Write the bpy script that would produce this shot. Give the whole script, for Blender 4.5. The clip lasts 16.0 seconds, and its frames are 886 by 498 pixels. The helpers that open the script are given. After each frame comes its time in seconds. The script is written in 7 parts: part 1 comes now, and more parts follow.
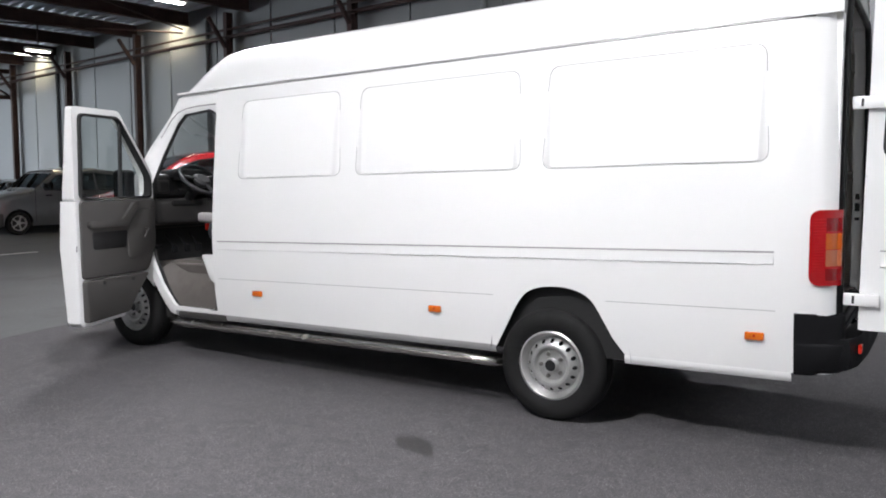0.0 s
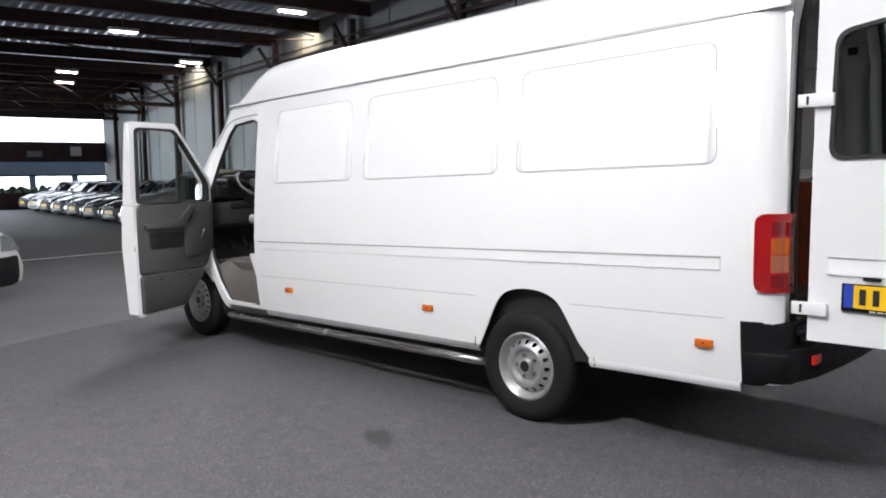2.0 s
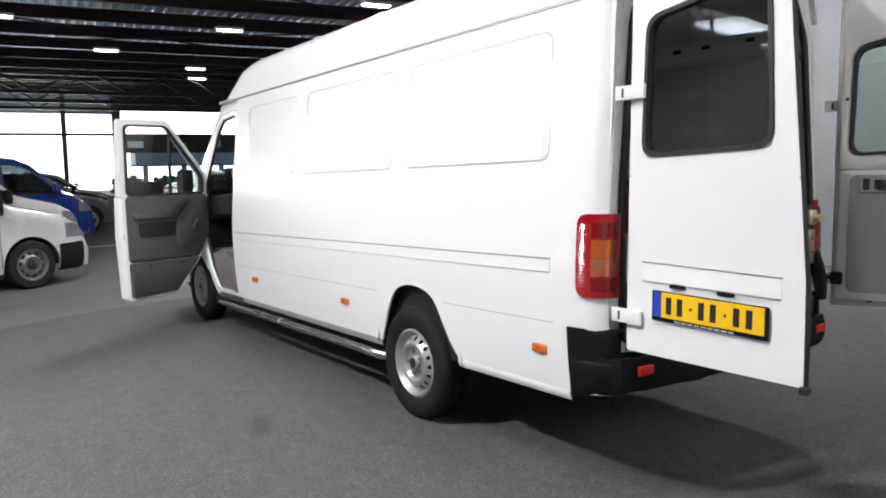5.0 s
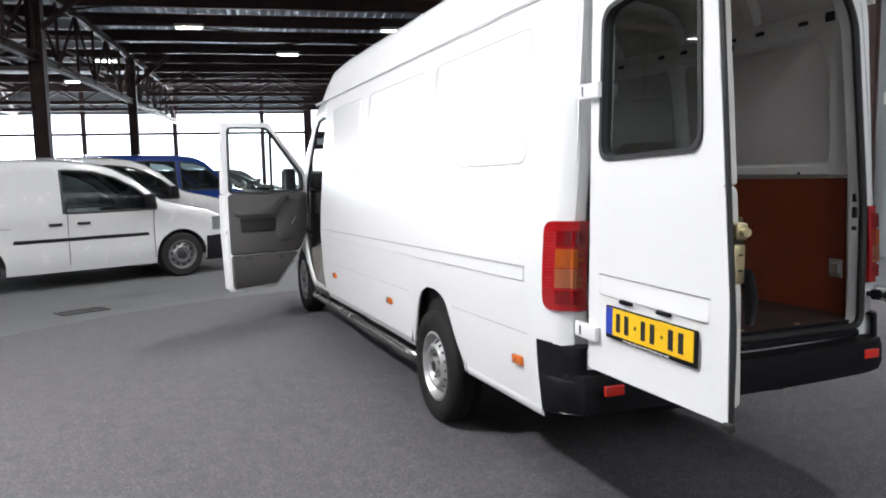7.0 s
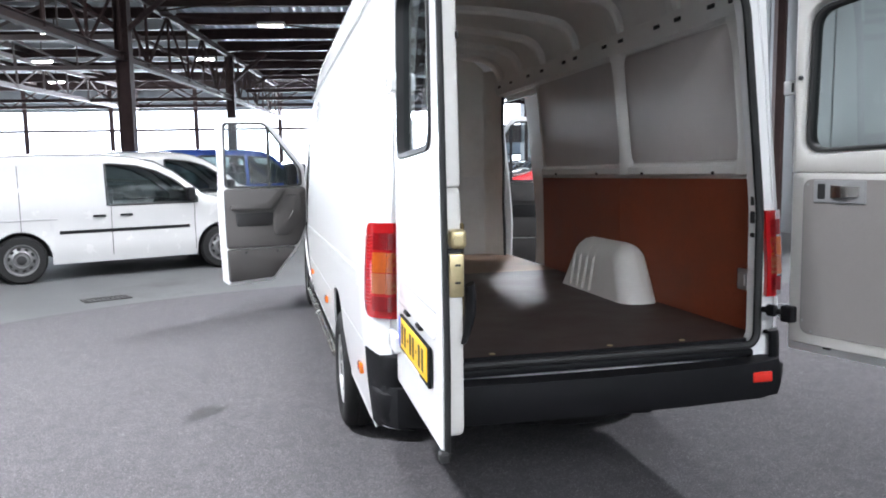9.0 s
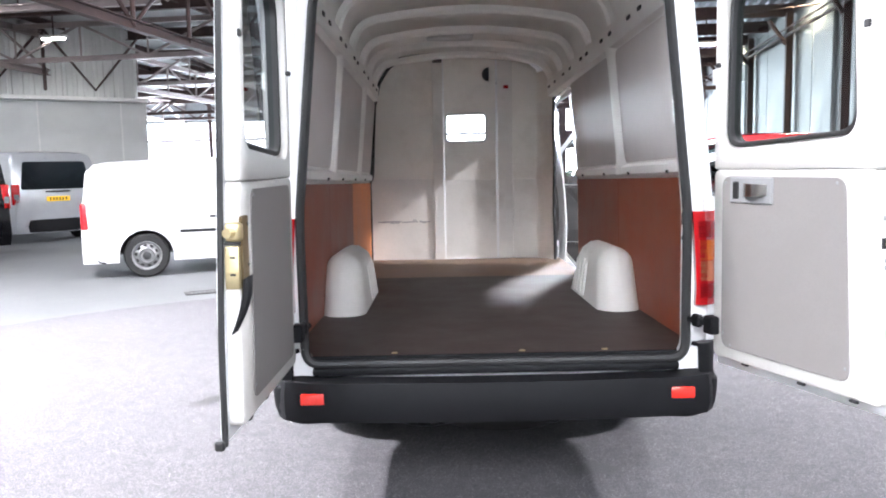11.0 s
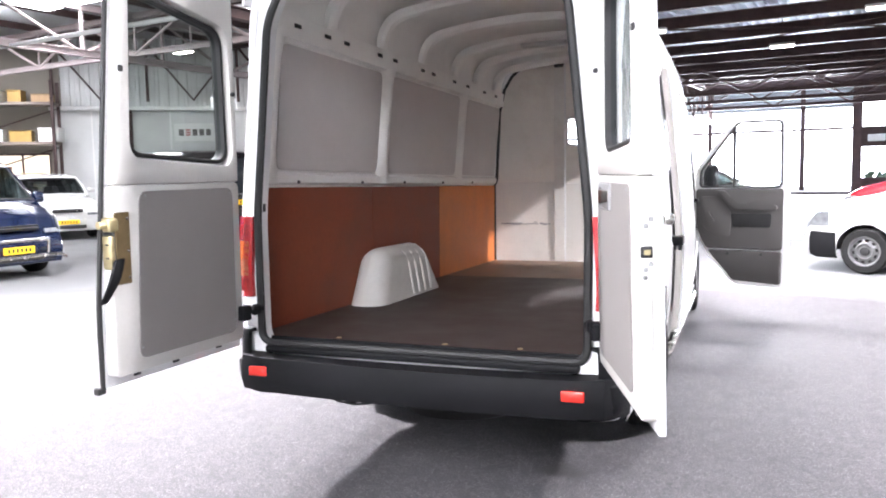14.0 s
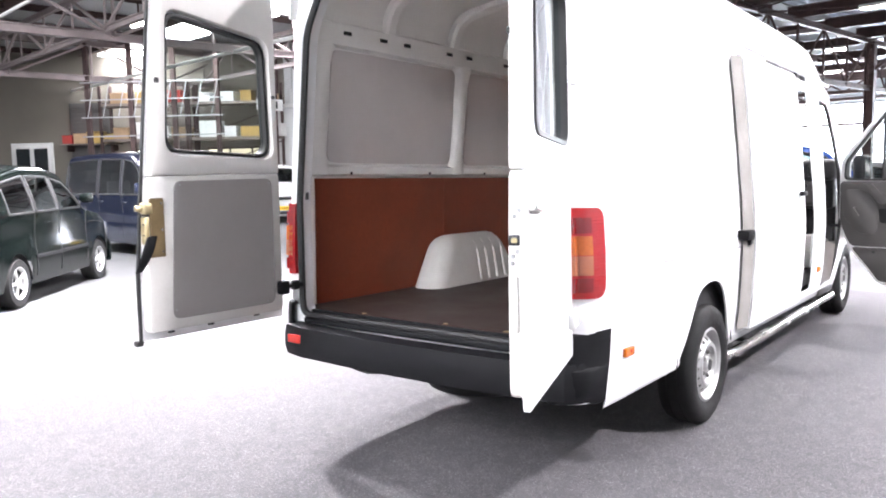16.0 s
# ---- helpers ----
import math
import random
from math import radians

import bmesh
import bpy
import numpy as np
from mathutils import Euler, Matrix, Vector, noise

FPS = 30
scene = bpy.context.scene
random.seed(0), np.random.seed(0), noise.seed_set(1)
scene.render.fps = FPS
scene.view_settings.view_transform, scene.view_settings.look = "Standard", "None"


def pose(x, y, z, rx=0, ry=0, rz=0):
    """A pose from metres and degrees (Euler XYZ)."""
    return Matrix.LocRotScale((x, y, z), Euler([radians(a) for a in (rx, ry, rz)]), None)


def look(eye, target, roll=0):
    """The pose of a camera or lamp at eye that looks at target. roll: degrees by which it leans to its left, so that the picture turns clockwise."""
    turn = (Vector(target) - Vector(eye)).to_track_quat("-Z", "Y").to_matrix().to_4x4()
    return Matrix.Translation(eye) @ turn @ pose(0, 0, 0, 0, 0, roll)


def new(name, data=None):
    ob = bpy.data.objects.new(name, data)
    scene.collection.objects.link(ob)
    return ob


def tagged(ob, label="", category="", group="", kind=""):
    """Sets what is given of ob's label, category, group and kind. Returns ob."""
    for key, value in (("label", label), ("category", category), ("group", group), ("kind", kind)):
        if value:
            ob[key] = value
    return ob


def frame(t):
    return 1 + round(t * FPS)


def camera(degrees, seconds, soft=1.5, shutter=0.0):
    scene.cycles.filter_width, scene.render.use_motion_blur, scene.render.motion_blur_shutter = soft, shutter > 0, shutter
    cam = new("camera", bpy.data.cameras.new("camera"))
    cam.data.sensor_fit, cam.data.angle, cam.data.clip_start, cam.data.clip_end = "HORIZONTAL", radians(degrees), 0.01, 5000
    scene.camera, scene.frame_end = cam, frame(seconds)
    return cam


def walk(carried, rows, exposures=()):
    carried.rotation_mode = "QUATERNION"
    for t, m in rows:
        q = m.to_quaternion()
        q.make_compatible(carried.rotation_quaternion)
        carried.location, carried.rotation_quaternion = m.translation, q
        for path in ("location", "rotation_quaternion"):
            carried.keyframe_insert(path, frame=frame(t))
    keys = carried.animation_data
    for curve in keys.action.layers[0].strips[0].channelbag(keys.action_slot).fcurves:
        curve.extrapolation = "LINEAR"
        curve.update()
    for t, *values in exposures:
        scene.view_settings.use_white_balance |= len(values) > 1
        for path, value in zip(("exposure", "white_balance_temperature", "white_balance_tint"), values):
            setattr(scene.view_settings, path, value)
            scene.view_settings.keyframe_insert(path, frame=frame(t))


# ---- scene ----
cam = camera(59.1, 16.0, soft=1.9)
PATH = [
    (0, (-5.25, -1.949, 1.472), (-3.566, -0.885, 1.297), 0.2),
    (0.5, (-5.15, -2.196, 1.499), (-3.526, -1.043, 1.321), -0.4),
    (1, (-5.032, -2.43, 1.511), (-3.449, -1.219, 1.336), -0.3),
    (1.5, (-4.904, -2.685, 1.525), (-3.409, -1.368, 1.354), -0.6),
    (2, (-4.708, -2.94, 1.539), (-3.273, -1.559, 1.349), -0.7),
    (2.5, (-4.495, -3.19, 1.534), (-3.125, -1.746, 1.344), -1.0),
    (3, (-4.299, -3.404, 1.539), (-2.983, -1.911, 1.345), -0.5),
    (3.5, (-4.091, -3.588, 1.528), (-2.713, -2.15, 1.344), -0.6),
    (4, (-3.908, -3.735, 1.544), (-2.623, -2.215, 1.349), -0.6),
    (6.5, (-2.82, -4.279, 1.577), (-1.923, -2.505, 1.358), -1.1),
    (7, (-2.571, -4.387, 1.591), (-1.849, -2.535, 1.369), -1.1),
    (7.5, (-2.247, -4.43, 1.58), (-1.542, -2.572, 1.355), -1.1),
    (8, (-1.948, -4.488, 1.579), (-1.329, -2.599, 1.358), -1.4),
    (8.5, (-1.656, -4.553, 1.593), (-1.093, -2.648, 1.364), -1.1),
    (9, (-1.335, -4.579, 1.583), (-0.898, -2.641, 1.352), -0.9),
    (9.5, (-1.026, -4.605, 1.581), (-0.655, -2.652, 1.356), -1.2),
    (12, (0.292, -4.739, 1.507), (0.048, -2.763, 1.313), -0.9),
    (12.5, (0.552, -4.752, 1.509), (0.232, -2.786, 1.331), -1.0),
    (13, (0.828, -4.749, 1.513), (0.381, -2.808, 1.327), -1.1),
    (13.5, (1.102, -4.738, 1.513), (0.485, -2.844, 1.338), -1.3),
    (14, (1.359, -4.687, 1.517), (0.648, -2.828, 1.325), -1.2),
    (14.5, (1.621, -4.655, 1.503), (0.734, -2.87, 1.34), -1.5),
    (15, (1.901, -4.591, 1.478), (0.882, -2.877, 1.319), -1.8),
    (15.5, (2.151, -4.535, 1.499), (1.045, -2.878, 1.326), -1.5),
    (16, (2.389, -4.448, 1.506), (1.187, -2.862, 1.301), -1.2),
]
EXPOSURES = ((0, 0.55, 6450, 13), (4, 0.60, 6450, 13), (6.5, 0.80, 6420, 12), (7.5, 0.92, 6400, 12), (8.2, 1.15, 6300, 12), (9, 1.7, 6150, 12), (9.5, 2.2, 6150, 12), (12, 2.98, 6300, 17), (16, 3.08, 6450, 18))
walk(cam, [(t, look(eye, target, roll)) for t, eye, target, roll in PATH], EXPOSURES)
WINDOW_W, ROOFLIGHT_W = 4600, 38
UNSEEN_LAMPS = ((-0.3, 4.9, 85, 5.3), (-5.8, 0.7, 440, 5.5), (-3.4, -1.0, 85, 5.7), (2.5, 7.2, 210, 5.3), (-2.6, -5.6, 28, 5.6), (5.6, 1.0, 190, 5.3))
REAR_FILL_W = 105

# ---- world, daylight and exposure ----
world = bpy.data.worlds.new("sky")
scene.world = world
world.use_nodes = True
wn = world.node_tree
sky = wn.nodes.new("ShaderNodeTexSky")
sky.sky_type = "NISHITA"
sky.sun_disc = False
sky.sun_elevation, sky.sun_rotation = radians(38), radians(20)
sky.air_density, sky.dust_density = 1.0, 3.0
wn.links.new(sky.outputs["Color"], wn.nodes["Background"].inputs["Color"])
wn.nodes["Background"].inputs["Strength"].default_value = 0.15

# the hall stands turned a little against the van
HALL = pose(0, 0, 0, 0, 0, -9)


def area_lamp(name, place, size, watts, colour=(1, 1, 1), turn=(0, 0, 0)):
    data = bpy.data.lights.new(name, "AREA")
    data.shape, data.size, data.size_y, data.energy, data.color = "RECTANGLE", size[0], size[1], watts, colour
    ob = new(name, data)
    ob.matrix_world = place @ pose(0, 0, 0, *turn)
    return ob


# daylight through the far glazing
area_lamp("window_light", HALL @ pose(-15.9, 41.6, 3.2), (31.6, 2.9), WINDOW_W, (0.86, 0.94, 1.0), (-90, 0, 0))
# daylight through the next bay's roof lights, the last three added out of view
ROOF_LIGHTS = ((-14.8, 7.2), (-19.3, 7.1), (-24.2, 7.4), (-29.6, 8.0), (-13.5, -2), (-18.5, -2), (-13.5, -9))
for u, v in ROOF_LIGHTS:
    area_lamp("roof_light_lamp", HALL @ pose(u, v, 5.62), (2.4, 1.2), ROOFLIGHT_W, (0.90, 0.96, 1.0))
# two unseen fill lights added behind the van to brighten its load space
REAR_FILLS = ((-0.8, -11.2), (3.6, -11.2))
for u, v in REAR_FILLS:
    area_lamp("roof_light_lamp", HALL @ pose(u, v, 5.62), (2.0, 5.2), REAR_FILL_W, (0.95, 0.98, 1.0))

# ---- materials ----
def material(name, colour, rough=0.5, metal=0.0, vary=0.15, scale=6.0, bump=0.0, fine=120.0, coat=0.0, stain=0.0, stain_scale=1.3, stain_colour=(0.1, 0.09, 0.08), per_object=0.0, spec=0.5, rough_vary=1.0):
    m = bpy.data.materials.new(name)
    m.use_nodes = True
    nt = m.node_tree
    b = nt.nodes["Principled BSDF"]
    b.inputs["Roughness"].default_value = rough
    b.inputs["Metallic"].default_value = metal
    b.inputs["Specular IOR Level"].default_value = spec
    b.inputs["Coat Weight"].default_value = coat
    b.inputs["Coat Roughness"].default_value = 0.06
    co = nt.nodes.new("ShaderNodeTexCoord")
    def noise_node(sc, detail=5.0, rgh=0.6):
        n = nt.nodes.new("ShaderNodeTexNoise")
        n.inputs["Scale"].default_value, n.inputs["Detail"].default_value, n.inputs["Roughness"].default_value = sc, detail, rgh
        nt.links.new(co.outputs["Object"], n.inputs["Vector"])
        return n
    def mixed(a, b2, fac_socket, mode="MIX", gain=1.0):
        mx = nt.nodes.new("ShaderNodeMix")
        mx.data_type, mx.blend_type = "RGBA", mode
        for s, val in ((mx.inputs[6], a), (mx.inputs[7], b2)):
            if hasattr(val, "is_linked"):
                nt.links.new(val, s)
            else:
                s.default_value = (*val, 1)
        if hasattr(fac_socket, "is_linked"):
            nt.links.new(fac_socket, mx.inputs[0])
        else:
            mx.inputs[0].default_value = fac_socket
        return mx.outputs[2]
    def ramp(sock, lo, hi, a=0.0, z=1.0):
        r = nt.nodes.new("ShaderNodeMapRange")
        r.inputs[1].default_value, r.inputs[2].default_value, r.inputs[3].default_value, r.inputs[4].default_value = lo, hi, a, z
        nt.links.new(sock, r.inputs[0])
        return r.outputs[0]
    n1, n2 = noise_node(scale), noise_node(fine, 3.0)
    dark = tuple(c * (1 - vary) for c in colour)
    light = tuple(min(1.0, c * (1 + vary)) for c in colour)
    col = mixed(dark, light, ramp(n1.outputs["Fac"], 0.3, 0.7))
    col = mixed(col, dark, ramp(n2.outputs["Fac"], 0.45, 0.75, 0.0, 0.6))
    if stain:
        n3 = noise_node(stain_scale, 6.0, 0.65)
        col = mixed(col, stain_colour, ramp(n3.outputs["Fac"], 0.55, 0.72, 0.0, stain))
    if per_object:
        oi = nt.nodes.new("ShaderNodeObjectInfo")
        hsv = nt.nodes.new("ShaderNodeHueSaturation")
        nt.links.new(col, hsv.inputs["Color"])
        nt.links.new(ramp(oi.outputs["Random"], 0, 1, 1 - per_object, 1 + per_object), hsv.inputs["Value"])
        col = hsv.outputs["Color"]
    nt.links.new(col, b.inputs["Base Color"])
    nt.links.new(ramp(n1.outputs["Fac"], 0.2, 0.8, max(0.02, rough * (1 - 0.15 * rough_vary)), min(1.0, rough * (1 + 0.2 * rough_vary))), b.inputs["Roughness"])
    if bump:
        bp = nt.nodes.new("ShaderNodeBump")
        bp.inputs["Strength"].default_value, bp.inputs["Distance"].default_value = min(1.0, bump), 0.004 * max(1.0, bump)
        nt.links.new(n2.outputs["Fac"], bp.inputs["Height"])
        nt.links.new(bp.outputs["Normal"], b.inputs["Normal"])
    return m


def glass(name, colour=(1, 1, 1), rough=0.0, tint=0.0):
    # thin pane: mostly clear, a little mirror
    m = bpy.data.materials.new(name)
    m.use_nodes = True
    nt = m.node_tree
    nt.nodes.remove(nt.nodes["Principled BSDF"])
    tr, gl, mx, lw, mr = (nt.nodes.new(k) for k in ("ShaderNodeBsdfTransparent", "ShaderNodeBsdfGlossy", "ShaderNodeMixShader", "ShaderNodeLayerWeight", "ShaderNodeMapRange"))
    tr.inputs["Color"].default_value = (*colour, 1)
    gl.inputs["Roughness"].default_value = 0.02
    gl.inputs["Color"].default_value = (0.9, 0.95, 1.0, 1)
    mr.inputs[1].default_value, mr.inputs[2].default_value, mr.inputs[3].default_value, mr.inputs[4].default_value = 0.35, 1.0, 0.06, 0.7
    nt.links.new(lw.outputs["Facing"], mr.inputs[0])
    nt.links.new(mr.outputs[0], mx.inputs[0])
    nt.links.new(tr.outputs[0], mx.inputs[1])
    nt.links.new(gl.outputs[0], mx.inputs[2])
    nt.links.new(mx.outputs[0], nt.nodes["Material Output"].inputs["Surface"])
    return m


def glow(name, colour, strength):
    m = bpy.data.materials.new(name)
    m.use_nodes = True
    b = m.node_tree.nodes["Principled BSDF"]
    b.inputs["Base Color"].default_value = (*colour, 1)
    b.inputs["Emission Color"].default_value = (*colour, 1)
    b.inputs["Emission Strength"].default_value = strength
    return m


M_WHITE = material("white_van_paint", (0.80, 0.80, 0.79), 0.26, vary=0.005, scale=1.5, fine=40, coat=0.6, rough_vary=0.1)
M_WHITE_IN = material("white_inner_steel", (0.83, 0.82, 0.78), 0.42, vary=0.05, scale=2.5, fine=60, stain=0.25, stain_scale=2.0, stain_colour=(0.45, 0.42, 0.37))
M_SEAM = material("grey_seam_sealer", (0.28, 0.28, 0.28), 0.6, vary=0.1)
# grey for both the dirt and the shade round the pressed panels
M_CREASE = material("shaded_soiled_crease", (0.27, 0.27, 0.265), 0.5, vary=0.1)
M_BLACK = material("black_grained_plastic", (0.007, 0.007, 0.008), 0.62, spec=0.15, vary=0.25, scale=9, bump=0.15, fine=350)
M_RUBBER = material("tyre_rubber", (0.008, 0.0078, 0.0078), 0.75, spec=0.3, vary=0.25, scale=14, bump=0.3, fine=200)
M_SEAL = material("black_rubber_seal", (0.012, 0.012, 0.012), 0.6, vary=0.2)
M_RIM = material("silver_painted_steel_rim", (0.44, 0.44, 0.43), 0.36, 0.6, vary=0.1, scale=12, stain=0.35, stain_scale=9, stain_colour=(0.20, 0.18, 0.16))
M_RIMDARK = material("dull_steel_rim", (0.15, 0.15, 0.15), 0.45, 0.5, vary=0.15, scale=12)
M_NUT = material("dull_grey_wheel_nut", (0.22, 0.21, 0.20), 0.45, 0.7, vary=0.15, scale=20)
M_STEEL = material("polished_steel_pipe", (0.62, 0.60, 0.56), 0.25, 1.0, vary=0.1, scale=8)
M_GALV = material("zinc_plated_steel", (0.62, 0.52, 0.30), 0.35, 0.9, vary=0.12, scale=20)
M_BRONZE = material("dull_bronze_plate", (0.16, 0.115, 0.055), 0.45, 0.6, vary=0.15, scale=25)
M_DARKSTEEL = material("dark_underbody_steel", (0.03, 0.029, 0.028), 0.7, vary=0.3, scale=8)
M_RED = material("red_lens", (0.36, 0.008, 0.010), 0.12, vary=0.08, coat=0.8)
M_REDREF = material("red_reflector", (0.60, 0.022, 0.012), 0.15, vary=0.1, fine=300, coat=0.8)
M_AMBER = material("amber_lens", (0.58, 0.13, 0.012), 0.15, vary=0.08, coat=0.7)
M_AMBERDIM = material("dull_amber_lens", (0.44, 0.088, 0.012), 0.15, vary=0.12, scale=60, coat=0.7)
M_CLEARLENS = material("clear_ribbed_lens", (0.36, 0.11, 0.05), 0.12, vary=0.1, coat=0.8)
M_PLATE = material("yellow_number_plate", (0.88, 0.52, 0.01), 0.35, vary=0.04)
M_BLUE = material("blue_plate_strip", (0.02, 0.06, 0.42), 0.4, vary=0.05)
M_INK = material("black_ink", (0.015, 0.015, 0.015), 0.5, vary=0.05)
M_PLY = material("brown_phenolic_plywood", (0.215, 0.050, 0.022), 0.5, vary=0.14, scale=3, fine=40, coat=0.0, spec=0.3, stain=0.3, stain_scale=2.2, stain_colour=(0.13, 0.045, 0.022))
# brighter copy of the plywood, the sliding door's light put into its colour
M_PLY_LIT = material("orange_plywood_with_door_light", (0.62, 0.19, 0.050), 0.5, vary=0.14, scale=3, fine=40, spec=0.3, stain=0.3, stain_scale=2.2, stain_colour=(0.38, 0.10, 0.030))
M_DOOR_IN = material("aged_white_inner_door_steel", (0.56, 0.545, 0.51), 0.45, vary=0.06, scale=3, fine=60, stain=0.3, stain_scale=3.0, stain_colour=(0.40, 0.37, 0.32))
M_LINING = material("pale_grey_hardboard_lining", (0.58, 0.545, 0.52), 0.6, vary=0.05, scale=3, fine=90, stain=0.2, stain_scale=1.6, stain_colour=(0.48, 0.46, 0.435))
M_PLYFLOOR = material("worn_dark_plywood_floor", (0.036, 0.024, 0.020), 0.55, vary=0.22, scale=4, fine=70, bump=0.2, stain=0.5, stain_scale=3.0, stain_colour=(0.05, 0.035, 0.03))
# worn floor again, paler for the light that falls in at the sliding door
M_PLYFLOOR_LIT = material("worn_plywood_floor_door_lit", (0.20, 0.13, 0.085), 0.6, vary=0.2, scale=5, fine=70, bump=0.2, stain=0.5, stain_scale=4.0, stain_colour=(0.09, 0.06, 0.045))
M_HARDBOARD = material("grey_hardboard_panel", (0.235, 0.217, 0.208), 0.65, vary=0.06, scale=4, fine=150)
M_PARTITION = material("grey_partition_board", (0.68, 0.655, 0.61), 0.5, vary=0.07, scale=2.2, fine=50, stain=0.35, stain_scale=1.8, stain_colour=(0.38, 0.33, 0.27))
M_PARTITION2 = material("cream_partition_board", (0.77, 0.74, 0.68), 0.5, vary=0.06, scale=2.2, fine=50, stain=0.35, stain_scale=1.7, stain_colour=(0.45, 0.40, 0.33))
M_ALU = material("aluminium_profile", (0.70, 0.70, 0.70), 0.3, 0.9, vary=0.06)
M_DOORCARD = material("grey_moulded_door_trim", (0.062, 0.058, 0.055), 0.6, vary=0.08, scale=8, bump=0.12, fine=300)
M_DASH = material("dark_dashboard_plastic", (0.009, 0.009, 0.0095), 0.55, vary=0.15, scale=8, bump=0.1, fine=300)
M_DASHGREY = material("light_grey_dashboard_plastic", (0.034, 0.032, 0.031), 0.6, vary=0.1, scale=8)
# grey-brown painted for the shade in the sliding door's gap
M_GAPSHADE = material("grey_door_gap_shade", (0.24, 0.225, 0.21), 0.6, vary=0.2, scale=5)
M_ENTRY = material("grey_brown_entry_plastic", (0.105, 0.093, 0.085), 0.6, vary=0.15, scale=6, bump=0.1, fine=250, stain=0.4, stain_scale=4, stain_colour=(0.06, 0.05, 0.045))
M_ARMREST = material("pale_grey_arm_rest", (0.34, 0.33, 0.32), 0.7, vary=0.08, scale=12)
M_WHEELRIM = material("dark_grey_steering_wheel", (0.03, 0.03, 0.032), 0.4, vary=0.1, scale=20)
M_REDDARK = material("dark_red_lens", (0.20, 0.004, 0.006), 0.14, vary=0.1, coat=0.8)
M_SEAT = material("dark_woven_seat_cloth", (0.045, 0.045, 0.05), 0.9, vary=0.25, scale=40, bump=0.4, fine=400)
M_GLASS = glass("clear_glass", (0.90, 0.94, 0.92))
M_TINT = glass("tinted_rear_glass", (0.55, 0.60, 0.58))
M_CARGLASS = material("dark_car_glass", (0.008, 0.011, 0.013), 0.06, vary=0.3, scale=2, coat=0.2, spec=0.4)
M_BEAM = material("dark_brown_painted_steel_beam", (0.060, 0.040, 0.038), 0.65, spec=0.12, vary=0.25, scale=3, stain=0.3, stain_scale=1.5, stain_colour=(0.10, 0.05, 0.035))
M_DECK = material("galvanised_roof_deck", (0.58, 0.65, 0.74), 0.5, 0.25, vary=0.15, scale=1.2)
M_DECK_PALE = material("pale_roof_boards", (0.33, 0.335, 0.34), 0.7, vary=0.15, scale=1.0)
M_WALL = material("grey_painted_wall_panel", (0.205, 0.217, 0.225), 0.6, vary=0.07, scale=0.7, fine=30, stain=0.2, stain_scale=0.5, stain_colour=(0.15, 0.158, 0.165))
M_WALL_WHITE = material("white_painted_block_wall", (0.50, 0.51, 0.50), 0.7, vary=0.06, scale=1.5, bump=0.3, fine=60)
M_CONCRETE = material("worn_concrete_floor", (0.096, 0.097, 0.097), 0.72, spec=0.25, vary=0.26, scale=0.7, fine=25, bump=0.15, stain=0.8, stain_scale=0.6, stain_colour=(0.050, 0.049, 0.048))


def carpet_material():
    """Grey needle-felt carpet: soft patches, dark and light flecks, worn tracks."""
    m = material("grey_flecked_carpet", (0.079, 0.075, 0.078), 0.85, spec=0.15, vary=0.10, scale=0.7, bump=0.7, fine=190, stain=0.22, stain_scale=0.9, stain_colour=(0.05, 0.047, 0.05))
    nt = m.node_tree
    b = nt.nodes["Principled BSDF"]
    base = b.inputs["Base Color"].links[0].from_socket
    co = nt.nodes["Texture Coordinate"]
    out = base
    for scale, lo, hi, colour, most in ((75, 0.51, 0.64, (0.040, 0.038, 0.041), 0.60), (105, 0.58, 0.68, (0.26, 0.25, 0.265), 0.45), (190, 0.61, 0.70, (0.52, 0.50, 0.53), 0.50), (9, 0.46, 0.72, (0.066, 0.063, 0.067), 0.55)):
        n = nt.nodes.new("ShaderNodeTexNoise")
        n.inputs["Scale"].default_value, n.inputs["Detail"].default_value = scale, 2.0
        nt.links.new(co.outputs["Object"], n.inputs["Vector"])
        r = nt.nodes.new("ShaderNodeMapRange")
        r.inputs[1].default_value, r.inputs[2].default_value, r.inputs[3].default_value, r.inputs[4].default_value = lo, hi, 0, most
        nt.links.new(n.outputs["Fac"], r.inputs[0])
        mx = nt.nodes.new("ShaderNodeMix")
        mx.data_type = "RGBA"
        nt.links.new(r.outputs[0], mx.inputs[0])
        nt.links.new(out, mx.inputs[6])
        mx.inputs[7].default_value = (*colour, 1)
        out = mx.outputs[2]
    nt.links.new(out, b.inputs["Base Color"])
    return m


M_CARPET = carpet_material()
M_STAIN = material("oil_stain", (0.030, 0.028, 0.029), 0.6, vary=0.2, bump=0.5, fine=260)
M_HEDGE = material("dark_green_leaves", (0.045, 0.075, 0.03), 0.7, vary=0.4, scale=9)
M_LAMP = glow("lit_tube", (1.0, 0.97, 0.90), 14)
M_ROOFLIGHT = glow("lit_roof_light", (0.93, 0.97, 1.0), 5)
M_SKYBOARD = glow("daylight_sky", (0.90, 0.95, 1.0), 1.9)
M_CARD = material("brown_carton", (0.34, 0.23, 0.13), 0.8, vary=0.12, scale=6, per_object=0.3)
M_BOXRED = material("red_painted_box", (0.40, 0.035, 0.025), 0.6, vary=0.1, per_object=0.25)
M_BOXYELLOW = material("ochre_plastic_crate", (0.34, 0.22, 0.06), 0.6, vary=0.1, per_object=0.25)
M_FIXTURE = material("white_lamp_housing", (0.6, 0.6, 0.58), 0.5, vary=0.06)
